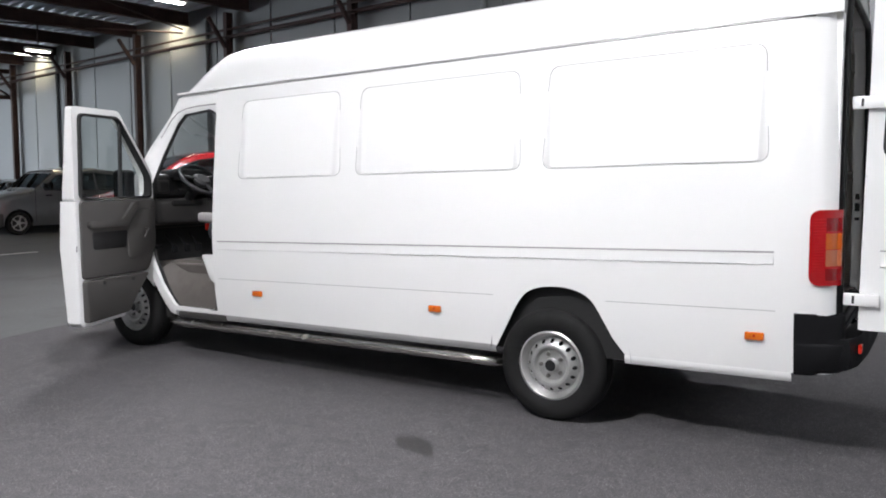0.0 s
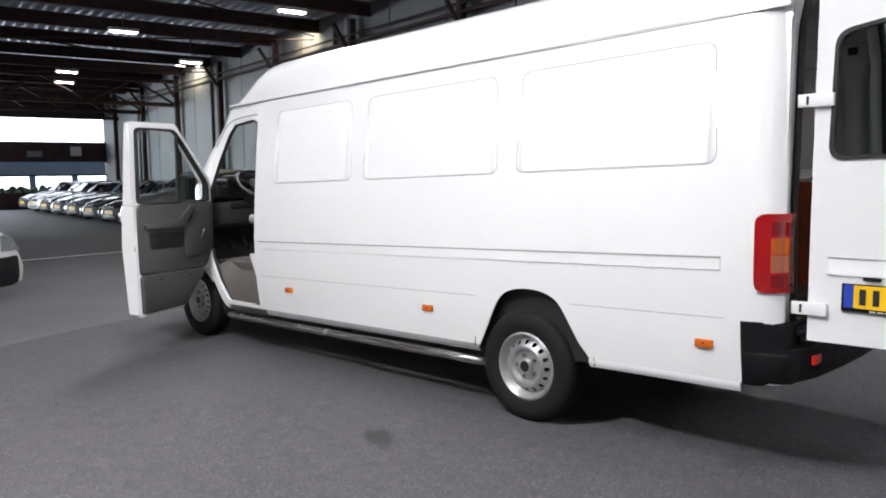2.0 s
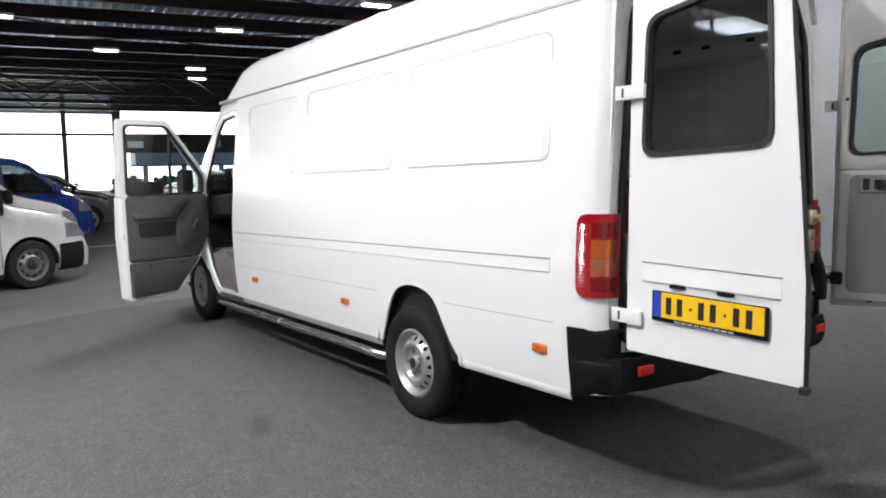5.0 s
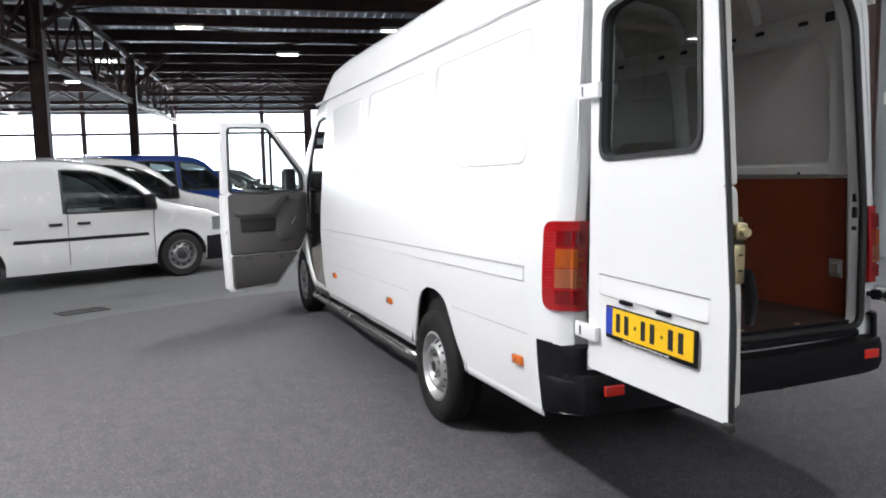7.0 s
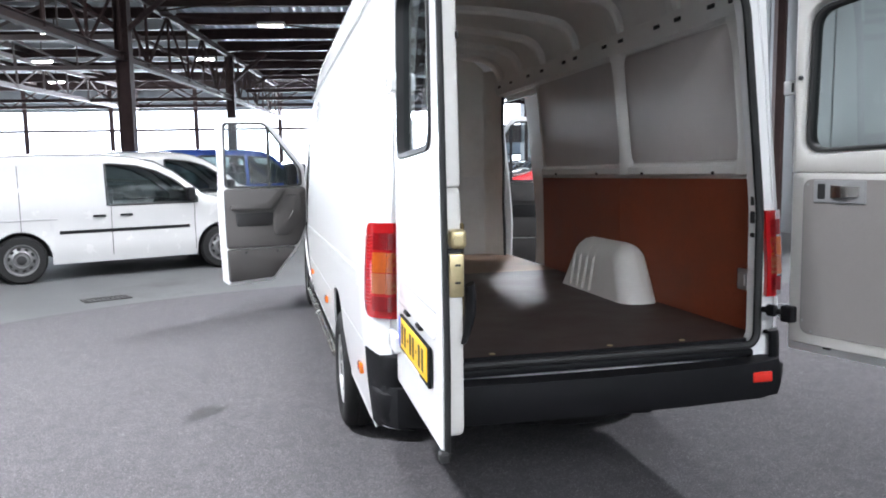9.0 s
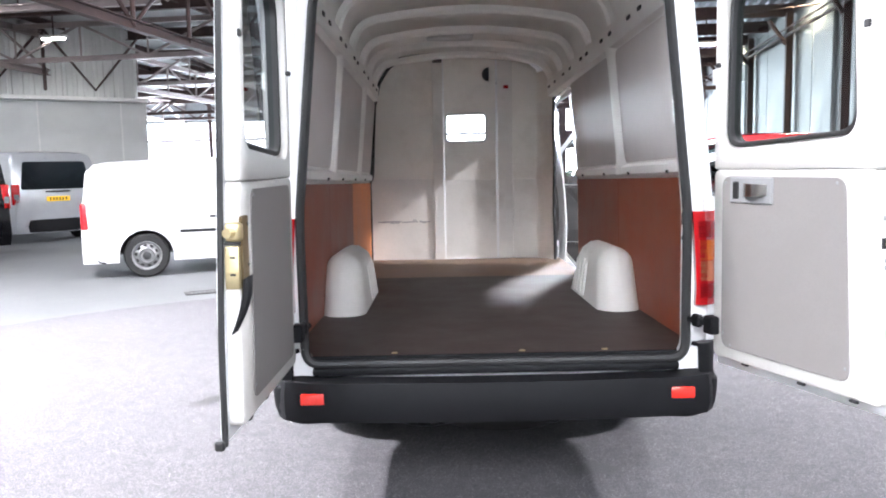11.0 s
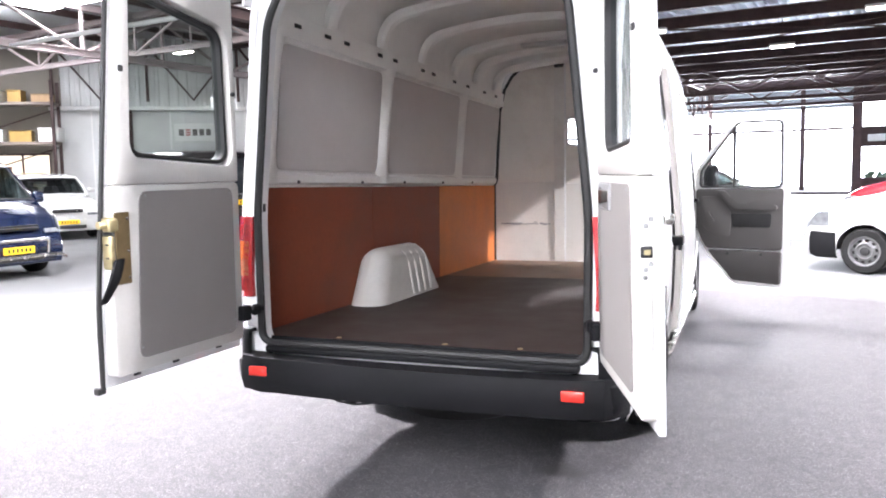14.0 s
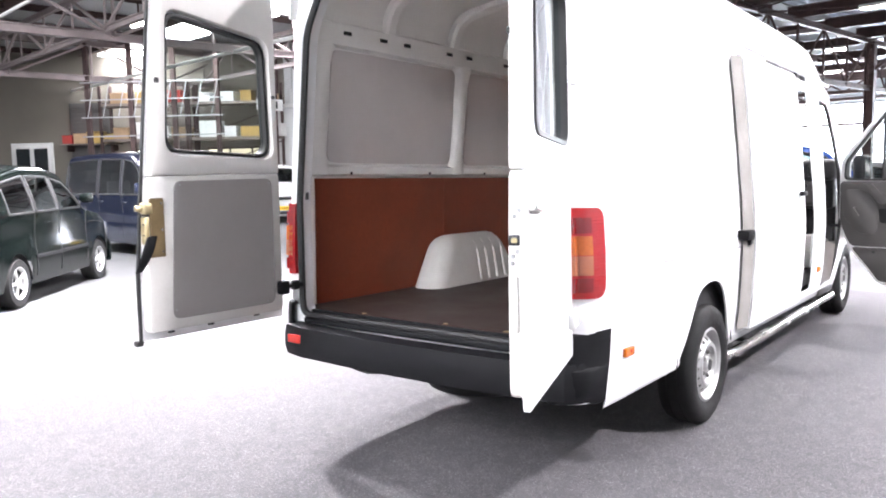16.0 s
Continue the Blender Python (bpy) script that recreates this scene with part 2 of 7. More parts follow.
M_RACK = material("dull_brown_rack_steel", (0.17, 0.14, 0.12), 0.55, 0.2, vary=0.15, scale=5)
M_TRUSS = material("pale_painted_truss_steel", (0.22, 0.185, 0.18), 0.6, spec=0.15, vary=0.15, scale=3)
M_LITBLIND = glow("lit_cream_blind", (1.0, 0.90, 0.64), 0.14)
M_WALL_BACK = material("pale_painted_block_wall", (0.46, 0.46, 0.45), 0.75, vary=0.1, scale=1.2, bump=0.3, fine=60)
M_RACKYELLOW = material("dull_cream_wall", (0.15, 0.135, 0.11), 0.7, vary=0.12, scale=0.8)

# ---- building helpers ----
def part(name, bm, mat, parent=None, label="", smooth=True, place=None, solid=0.0):
    """Links a bmesh as one mesh object, under a thing or a part."""
    me = bpy.data.meshes.new(name)
    if place is not None:
        bm.transform(place)
    bmesh.ops.recalc_face_normals(bm, faces=bm.faces)
    bm.to_mesh(me)
    bm.free()
    for q in (mat if isinstance(mat, (list, tuple)) else [mat]):
        me.materials.append(q)
    if smooth:
        me.shade_smooth()
        me.set_sharp_from_angle(angle=radians(35))
    ob = new(name, me)
    if parent is not None:
        ob.parent = parent
    if label:
        tagged(ob, label)
    if solid:
        md = ob.modifiers.new("thickness", "SOLIDIFY")
        md.thickness, md.offset = solid, -1
    return ob


def thing(name, label, category, place=None, group="", kind=""):
    ob = new(name)
    if place is not None:
        ob.matrix_world = place
    return tagged(ob, label, category, group, kind)


def box(bm, c, s, bevel=0.0, segs=2, m=None):
    """Adds a bevelled box of centre c and size s to bm."""
    r = bmesh.ops.create_cube(bm, size=1.0)
    vs = r["verts"]
    bmesh.ops.scale(bm, vec=s, verts=vs)
    if bevel:
        es = {e for v in vs for e in v.link_edges}
        vs = [g for g in bmesh.ops.bevel(bm, geom=list(es), offset=min(bevel, min(s) * 0.49), segments=segs, profile=0.5, affect="EDGES")["verts"]]
    bmesh.ops.translate(bm, vec=c, verts=vs)
    if m is not None:
        bmesh.ops.transform(bm, matrix=m, verts=vs)
    return vs


def boxbm(c, s, bevel=0.0, segs=2):
    bm = bmesh.new()
    box(bm, c, s, bevel, segs)
    return bm


def grid(bm, rows, close_u=False, close_v=False, flip=False):
    """A surface through rows of points."""
    vs = [[bm.verts.new(p) for p in r] for r in rows]
    nr, nc = len(rows), len(rows[0])
    for i in range(nr - (0 if close_u else 1)):
        for j in range(nc - (0 if close_v else 1)):
            q = [vs[i][j], vs[(i + 1) % nr][j], vs[(i + 1) % nr][(j + 1) % nc], vs[i][(j + 1) % nc]]
            q = list(dict.fromkeys(q))
            if len(q) > 2:
                bm.faces.new(q[::-1] if flip else q)
    return vs


def tube(bm, pts, r, segs=8, caps=True):
    """A round bar along a line of points."""
    pts = [Vector(p) for p in pts]
    rows = []
    for i, p in enumerate(pts):
        d = (pts[min(i + 1, len(pts) - 1)] - pts[max(i - 1, 0)]).normalized()
        a = d.orthogonal().normalized() if i == 0 else (rows_a - d * rows_a.dot(d)).normalized()
        rows_a = a
        b = d.cross(a)
        rows.append([p + (a * math.cos(k * math.tau / segs) + b * math.sin(k * math.tau / segs)) * r for k in range(segs)])
    vs = grid(bm, rows, close_v=True)
    if caps:
        bm.faces.new(vs[0][::-1])
        bm.faces.new(vs[-1])


def lathe(bm, profile, segs=40, axis="x"):
    """Turns a profile of (radius, along) about an axis."""
    rows = []
    for k in range(segs):
        a = k * math.tau / segs
        c, s = math.cos(a), math.sin(a)
        rows.append([(h, r * c, r * s) if axis == "x" else (r * c, r * s, h) for r, h in profile])
    grid(bm, rows, close_u=True)
    bmesh.ops.remove_doubles(bm, verts=bm.verts, dist=1e-5)


def round_poly(pts, r, n=5):
    """A 2D polygon with its corners rounded."""
    out, m = [], len(pts)
    for i in range(m):
        p, a, b = (Vector(pts[j % m]) for j in (i, i - 1, i + 1))
        u, v = (a - p), (b - p)
        k = min(r, u.length * 0.45, v.length * 0.45)
        s, e = p + u.normalized() * k, p + v.normalized() * k
        for q in range(n + 1):
            t = q / n
            out.append(tuple((1 - t) ** 2 * s + 2 * t * (1 - t) * p + t * t * e))
    return out


def slab(bm, outline, to3, depth, edge=0.0):
    """A plate with the 2D outline, mapped by to3(u, v, h); its front rim drawn in by edge."""
    c = Vector((sum(p[0] for p in outline) / len(outline), sum(p[1] for p in outline) / len(outline)))
    def inset(k):
        return [tuple(Vector(p) + (c - Vector(p)).normalized() * k) for p in outline]
    rows = [[to3(*p, 0.0) for p in outline], [to3(*p, depth - edge) for p in outline]]
    if edge:
        rows.append([to3(*p, depth - edge * 0.3) for p in inset(edge * 0.35)])
        rows.append([to3(*p, depth) for p in inset(edge)])
    vs = grid(bm, rows, close_v=True)
    bm.faces.new(vs[0][::-1])
    bm.faces.new(vs[-1])


def ring(bm, outer, inner, to3, depth):
    """A flat frame between two outlines of as many points."""
    rows = [[to3(*p, 0.0) for p in outer], [to3(*p, depth) for p in outer], [to3(*p, depth) for p in inner], [to3(*p, 0.0) for p in inner]]
    grid(bm, rows, close_u=True, close_v=True)


def soft_ring(bm, outer, inner, to3, depth, e, c):
    """A frame between two outlines, its front edges rounded off by e about the centre c."""
    c = Vector(c)
    pull = lambda pts, k: [tuple(Vector(p) + (c - Vector(p)).normalized() * k) for p in pts]
    rows = [(outer, 0.0), (outer, depth - e), (pull(outer, e * 0.3), depth - e * 0.3), (pull(outer, e), depth), (pull(inner, -e), depth), (pull(inner, -e * 0.3), depth - e * 0.3), (inner, depth - e), (inner, 0.0)]
    grid(bm, [[to3(*p, h) for p in pts] for pts, h in rows], close_u=True, close_v=True)


def lerp(a, b, t):
    return a + (b - a) * t


def curve_at(pts, s):
    """Height of a polyline of (s, z) at s, eased between its points."""
    if s <= pts[0][0]:
        return pts[0][1]
    for (a, za), (b, zb) in zip(pts, pts[1:]):
        if s <= b:
            return lerp(za, zb, (s - a) / (b - a)) if b > a else zb
    return pts[-1][1]


def span(a, b, n):
    return [lerp(a, b, i / n) for i in range(n + 1)]

# ---- the hall ----
def hall_part(name, bm, mat, label="", smooth=False, category="", parent=None, kind="structure"):
    ob = part(name, bm, mat, parent, label, smooth, HALL if parent is None else None)
    if parent is None:
        tagged(ob, label, category, kind=kind)
    return ob


# floor of the hall, one sheet
bm = bmesh.new()
grid(bm, [[(x, y, 0) for x in span(-60, 60, 8)] for y in span(-60, 60, 8)])
tagged(part("floor", bm, M_CONCRETE, smooth=False), "worn grey concrete hall floor with stains", "floor", kind="structure")

# round carpet under the van
bm = bmesh.new()
c0 = (0.30, -0.90)
rim = [(c0[0] + 6.42 * math.cos(a * math.tau / 128), c0[1] + 6.42 * math.sin(a * math.tau / 128)) for a in range(128)]
low, high = [[bm.verts.new((x, y, z)) for x, y in rim] for z in (0.0005, 0.006)]
bm.faces.new(high)
for i in range(128):
    bm.faces.new((low[i], low[(i + 1) % 128], high[(i + 1) % 128], high[i]))
tagged(part("carpet", bm, M_CARPET, smooth=False), "round grey flecked carpet lying on the hall floor", "carpet", kind="structure")


def patch(x, y, rx, ry, turn, seed):
    """An irregular dark patch on the carpet."""
    rnd = random.Random(seed)
    bm = bmesh.new()
    ph = [rnd.uniform(0, 6.28) for _ in range(4)]
    vs = []
    for k in range(40):
        a = k * math.tau / 40
        r = 1 + 0.16 * math.sin(2 * a + ph[0]) + 0.13 * math.sin(3 * a + ph[1]) + 0.10 * math.sin(7 * a + ph[2]) + 0.05 * math.sin(13 * a + ph[3])
        vs.append(bm.verts.new((rx * r * math.cos(a), ry * r * math.sin(a), 0)))
    bm.faces.new(vs)
    ob = part("stain", bm, M_STAIN, None, smooth=False, place=pose(x, y, 0.0085, 0, 0, turn))
    return tagged(ob, "dark oily stain on the grey carpet", "stain", "stains on the carpet", "structure")


for i, q in enumerate(((-1.76, 0.43, 0.19, 0.07, 55), (-1.67, -0.157, 0.055, 0.028, 40), (-0.79, -1.30, 0.075, 0.03, 60), (0.536, -0.906, 0.11, 0.09, 0), (-1.9, 1.2, 0.05, 0.03, 20), (-1.25, -0.75, 0.05, 0.03, 10))):
    patch(*q, i)

# floor drain
bm = bmesh.new()
ringo = [(-0.26, -0.13), (0.26, -0.13), (0.26, 0.13), (-0.26, 0.13)]
ring(bm, ringo, [(x * 0.88, y * 0.8) for x, y in ringo], lambda u, v, h: (u, v, h), 0.008)
for i in range(9):
    box(bm, (-0.21 + i * 0.0525, 0, 0.004), (0.022, 0.21, 0.007))
drain = thing("floor_drain", "dark cast-iron grating set in the concrete floor", "drain", pose(-3.21, 5.13, 0.001, 0, 0, 24))
part("frame", bm, M_DARKSTEEL, drain, smooth=False)
part("pit", boxbm((0, 0, 0.0012), (0.46, 0.2, 0.002)), M_INK, drain, smooth=False)

# painted line on the floor
bm = bmesh.new()
box(bm, (0, 0, 0.002), (7.0, 0.09, 0.003))
tagged(part("floor_line", bm, M_FIXTURE, smooth=False, place=pose(0.2, 13.1, 0.002, 0, 0, 5)), "worn white line painted on the concrete", "line", kind="structure")

# right-hand wall of upright panels between dark posts
WU = 7.2
wall_r = hall_part("wall_right", boxbm((WU + 0.16, 13, 3.1), (0.2, 58.2, 6.3)), M_WALL, "grey panelled hall wall", category="wall")
pm = boxbm((0, 0, 0), (0.05, 2.36, 6.2), 0.012, 1)
first = part("panel", pm, M_WALL, wall_r, smooth=False)
for i in range(24):
    o = first if i == 0 else new("panel", first.data)
    o.parent = wall_r
    o.matrix_basis = HALL @ pose(WU + 0.035, -14 + i * 2.4, 3.1)
for i, v in enumerate(10.4 + 4.8 * k for k in range(-4, 7)):
    bm = bmesh.new()
    for du in (-0.09, 0.09):
        box(bm, (WU - 0.17 + du, v, 2.9), (0.016, 0.15, 5.8))
    box(bm, (WU - 0.17, v, 2.9), (0.18, 0.014, 5.8))
    tube(bm, [(WU - 0.26, v, 4.9), (WU - 0.75, v, 5.6)], 0.06, 6)
    hall_part("wall_post", bm, M_BEAM, "dark brown steel post with a bracket against the wall", category="post")
    if i % 2:
        bm = bmesh.new()
        tube(bm, [(WU - 0.05, v + 1.2, 0), (WU - 0.05, v + 1.2, 5.8)], 0.055, 10)
        hall_part("downpipe", bm, M_WALL, "grey round pipe running down the wall", True, "pipe")
bm = bmesh.new()
tube(bm, [(WU - 0.25, -14, 5.15), (WU - 0.25, 42, 5.15)], 0.05, 8)
tube(bm, [(WU - 0.25, -14, 5.35), (WU - 0.25, 42, 5.35)], 0.03, 8)
hall_part("wall_conduit", bm, M_BEAM, "long dark pipes along the top of the wall", category="pipe")

# far wall: two bands of glazing in the main bay, one tall band in the next
FV = 42.0
bm = bmesh.new()
for u0, u1, z0, z1 in ((0.4, 7.4, 0, 0.85), (0.4, 7.4, 2.45, 3.5), (0.4, 7.4, 4.75, 6.3), (-32, 0.4, 0, 0.12)):
    box(bm, ((u0 + u1) / 2, FV + 0.1, (z0 + z1) / 2), (u1 - u0, 0.2, z1 - z0))
wall_f = hall_part("wall_far", bm, M_BEAM, "far hall wall with bands of glazing", category="wall")
hall_part("wall_head", boxbm((-15.8, FV + 0.1, 5.42), (32.4, 0.2, 1.76)), M_WALL, "grey wall band over the far glazing", category="wall")
for i in range(7):
    u = -31 + i * 4.8
    hall_part("window_post", boxbm((u, FV + 0.02, 3.0), (0.24, 0.12, 5.6), 0.01, 1), M_BEAM, "", parent=wall_f).matrix_basis = HALL
hall_part("window_rail", boxbm((-15.8, FV + 0.02, 3.45), (32.4, 0.08, 0.14)), M_BEAM, "", parent=wall_f).matrix_basis = HALL
hall_part("window_rail", boxbm((3.9, FV + 0.02, 1.75), (7.0, 0.08, 0.06)), M_BEAM, "", parent=wall_f).matrix_basis = HALL
bm = bmesh.new()
grid(bm, [[(u, FV + 20, z) for u in (-90, 60)] for z in (-0.5, 30)])
hall_part("backdrop", bm, M_SKYBOARD, "bright overcast sky behind the far windows", category="sky")
# block on posts put outside to darken the top of the lower glazing
bm = bmesh.new()
box(bm, (12.5, FV + 16, 2.75), (20, 4, 2.0), 0.05, 1)
for k in range(8):
    box(bm, (3.2 + k * 2.7, FV + 14.4, 0.88), (0.35, 0.35, 1.76))
hall_part("street_building", bm, M_WALL, "grey block on posts, added to darken the view through the glazing", category="building")
rng = random.Random(8)
bm = bmesh.new()
for k in range(260):
    c = Vector((rng.uniform(0.6, 9.5), FV + 9 + rng.uniform(-0.5, 0.5), rng.uniform(0.05, 1.0)))
    a = bmesh.ops.create_icosphere(bm, subdivisions=1, radius=rng.uniform(0.10, 0.24))["verts"]
    bmesh.ops.translate(bm, vec=c, verts=a)
hall_part("hedge", bm, M_HEDGE, "dark green hedge outside the far windows", category="hedge")

hall_part("window_post", boxbm((0.4, FV, 3.0), (0.45, 0.2, 6.0), 0.01, 1), M_BEAM, "", parent=wall_f).matrix_basis = HALL
# dark fittings before the lower glazing
for i, (u, z, w, h) in enumerate(((1.3, 2.9, 0.8, 0.35), (3.6, 2.85, 0.7, 0.30), (5.6, 3.0, 0.5, 0.5))):
    hall_part("wall_box", boxbm((u, FV - 0.25, z), (w, 0.3, h), 0.02, 1), M_FIXTURE if i != 1 else M_WALL, "pale box fitting on the far wall", category="box")
# walls that close the hall
for nm, c, s in (("wall_back", (-12, -16.1, 3.1), (40, 0.2, 6.3)), ("wall_left", (-32.1, 13, 3.1), (0.2, 58, 6.3))):
    hall_part(nm, boxbm(c, s), M_WALL_BACK, "grey painted hall wall", category="wall")

# roof deck of trapezoid ribs over the main bay, pale boards over the next one
bm = bmesh.new()
prof = []
u = -7.0
while u < WU:
    prof += [(u, 6.20), (u + 0.11, 6.20), (u + 0.145, 6.13), (u + 0.255, 6.13), (u + 0.29, 6.20)]
    u += 0.29
grid(bm, [[(a, v, z) for a, z in prof] for v in span(-16, 42, 4)], flip=True)
hall_part("ceiling", bm, M_DECK, "ribbed galvanised steel roof deck", category="ceiling")
bm = bmesh.new()
box(bm, (0.1, 13, 6.30), (14.4, 58.4, 0.06))
box(bm, (-19.5, 13, 6.15), (25.2, 58.4, 0.1))
hall_part("roof_boards", bm, M_DECK_PALE, "pale roof boards of the next bay", category="ceiling")


def i_beam(bm, c, length, h, w, axis):
    for dz, ss in ((h / 2, (w, 0.02)), (-h / 2, (w, 0.02)), (0, (0.014, h))):
        s = (length, ss[0], ss[1]) if axis == "u" else (ss[0], length, ss[1])
        box(bm, (c[0], c[1], c[2] + dz), s)


for i in range(20):
    bm = bmesh.new()
    i_beam(bm, (0.1, -14.5 + i * 2.9, 5.93), 14.3, 0.34, 0.16, "u")
    hall_part("roof_beam", bm, M_BEAM, "dark brown steel roof beam", category="beam")
for i in range(14):
    bm = bmesh.new()
    i_beam(bm, (-19.4, -14.5 + i * 4.2, 5.9), 24.8, 0.3, 0.16, "u")
    hall_part("roof_beam", bm, M_BEAM, "reddish brown steel roof beam of the next bay", category="beam")


def truss(u, v0, v1, z0, z1, step, mat, label):
    bm = bmesh.new()
    for z in (z0, z1):
        i_beam(bm, (u, (v0 + v1) / 2, z), v1 - v0, 0.16, 0.16, "v")
    v, k = v0, 0
    while v < v1 - 0.1:
        tube(bm, [(u, v, z0), (u, v, z1)], 0.045, 6)
        tube(bm, [(u, v, z0 if k % 2 else z1), (u, min(v + step, v1), z1 if k % 2 else z0)], 0.04, 6)
        v, k = v + step, k + 1
    hall_part("roof_truss", bm, mat, label, category="truss")


truss(-6.8, 2, 42, 4.05, 5.7, 2.05, M_BEAM, "dark steel lattice girder carried on columns")
truss(-15.0, -4, 42, 4.6, 5.7, 2.4, M_TRUSS, "reddish steel lattice girder of the next bay")
truss(-23.0, -4, 42, 4.6, 5.7, 2.4, M_TRUSS, "reddish steel lattice girder of the next bay")
# cross trusses and purlins of the next bay
for v in (3.0, 9.5, 16.0, 22.5):
    bm = bmesh.new()
    for z in (4.75, 5.7):
        i_beam(bm, (-19.2, v, z), 24.4, 0.12, 0.12, "u")
    for k in range(12):
        u = -31.2 + k * 2.03
        tube(bm, [(u, v, 5.7 if k % 2 else 4.75), (u + 2.03, v, 4.75 if k % 2 else 5.7)], 0.04, 6)
        tube(bm, [(u, v, 4.75), (u, v, 5.7)], 0.03, 6)
    hall_part("cross_truss", bm, M_TRUSS, "pale reddish lattice truss across the next bay", category="truss")
for k in range(9):
    bm = bmesh.new()
    i_beam(bm, (-30.2 + k * 2.6, 13, 5.98), 57.0, 0.16, 0.08, "v")
    hall_part("purlin", bm, M_BEAM, "dark steel purlin under the roof boards", category="purlin")
bm = bmesh.new()
tube(bm, [(-31.5, 6.2, 4.55), (-7.2, 6.2, 4.55)], 0.05, 8)
tube(bm, [(-31.5, 1.2, 5.0), (-7.2, 1.2, 5.0)], 0.035, 8)
hall_part("cable_tray", bm, M_FIXTURE, "long pale conduits under the roof of the next bay", category="pipe")
for v in (14.5, 26.9):
    bm = bmesh.new()
    for du in (-0.15, 0.15):
        box(bm, (-6.8 + du, v, 2.85), (0.02, 0.3, 5.7))
    box(bm, (-6.8, v, 2.85), (0.28, 0.016, 5.7))
    tube(bm, [(-6.8, v, 4.6), (-5.4, v, 5.75)], 0.07, 6)
    tube(bm, [(-6.8, v, 4.6), (-8.2, v, 5.75)], 0.07, 6)
    hall_part("column", bm, M_BEAM, "dark brown steel column with knee braces", category="column")
# dark cross girders at the far end of the hall
for v, u0, u1 in ((30.2, -6.8, WU), (34.6, -31.4, WU), (39.2, -31.4, WU)):
    bm = bmesh.new()
    for z in (4.62, 5.6):
        i_beam(bm, ((u0 + u1) / 2, v, z), u1 - u0, 0.14, 0.14, "u")
    n = int((u1 - u0) / 1.75)
    for k in range(n):
        a, b = lerp(u0, u1, k / n), lerp(u0, u1, (k + 1) / n)
        tube(bm, [(a, v, 5.6 if k % 2 else 4.62), (b, v, 4.62 if k % 2 else 5.6)], 0.045, 6)
    hall_part("cross_girder", bm, M_BEAM, "dark steel lattice girder across the far end of the hall", category="truss")
# thin bracing rods under the deck
for v in (9.0, 17.7, 26.4):
    for a, b in (((-6.8, v, 5.6), (WU, v + 8.7, 5.7)), ((WU, v, 5.6), (-6.8, v + 8.7, 5.7))):
        bm = bmesh.new()
        tube(bm, [a, b], 0.025, 6)
        hall_part("bracing_rod", bm, M_BEAM, "thin steel bracing rod under the roof", category="rod")


# lamps: long housings with a bright tube
def strip_lamp(x, y, z, turn=-9.0, length=0.65):
    t = thing("ceiling_lamp", "lit strip lamp with a white housing under the roof", "lamp", pose(x, y, z, 0, 0, turn), "lamps under the hall roof")
    part("housing", boxbm((0, 0, 0.06), (length + 0.1, 0.24, 0.08), 0.015, 1), M_FIXTURE, t, smooth=False)
    part("tube", boxbm((0, 0, 0.005), (length, 0.16, 0.035), 0.012, 1), M_LAMP, t, smooth=False)
    part("hanger", boxbm((0, 0, 0.07 + (6.1 - z) / 2), (0.03, 0.03, 6.1 - z)), M_BEAM, t, smooth=False)


for x, y in ((6.2, 12.3), (8.5, 21.2), (4.5, 17.3), (7.5, 29.3), (6.4, 26.1), (-1.0, 18.2), (2.5, 22.8), (-3.3, 25.8), (-4.8, 33.3), (-7.1, 20.5), (-9.1, 27.1), (-10.5, 35.0), (-9.9, 13.9), (-11.0, 17.8), (-14.4, 15.0), (-8.8, 10.7), (-19.4, 15.9), (-16.0, 7.2)):
    strip_lamp(x, y, 5.3)
# lamps added out of view over the carpet, set by shadows and brightness
for x, y, w, z in UNSEEN_LAMPS:
    strip_lamp(x, y, z, 0.0, 1.5)
    area_lamp("ceiling_lamp_light", pose(x, y, z - 0.03), (0.5, 0.16), w, (0.97, 0.98, 1.0))
# warm lamps close to the panelled wall
for v in (17.9, 27.4):
    p = HALL @ Vector((6.80, v, 5.92))
    strip_lamp(p.x, p.y, p.z, -9.0, 0.9)
    area_lamp("wall_lamp_light", HALL @ pose(6.80, v, 5.89), (0.3, 0.9), 34, (1.0, 0.84, 0.52))
# glowing panels for the added fill lights
for u, v in REAR_FILLS:
    hall_part("roof_light", boxbm((u, v, 5.72), (2.1, 5.3, 0.06), 0.01, 1), M_ROOFLIGHT, "long glowing panel added under the roof as fill light", category="roof light")
# roof lights of the next bay, three of them added out of view
for u, v in ROOF_LIGHTS:
    hall_part("roof_light", boxbm((u, v, 5.72), (2.5, 1.3, 0.06), 0.01, 1), M_ROOFLIGHT, "bright roof light panel of the next bay", category="roof light")

# white wall with a signboard, beyond the parked vans
WA, WB = Vector((-19.2, 14.4, 0)), Vector((-9.72, 21.08, 0))
wdir = (WB - WA).normalized()
wl = (WB - WA).length
WALL_S = Matrix.Translation(WA) @ Matrix.Rotation(math.atan2(wdir.y, wdir.x), 4, "Z")
sw = part("wall_sign", boxbm((wl / 2, 0.1, 1.88), (wl, 0.2, 3.76)), M_WALL_WHITE, smooth=False, place=WALL_S)
tagged(sw, "white painted partition wall across the next bay", "wall", kind="structure")
for i in range(5):
    part("cover_strip", boxbm((1.2 + i * 2.4, -0.012, 1.88), (0.05, 0.02, 3.74)), M_FIXTURE, sw, smooth=False, place=WALL_S)
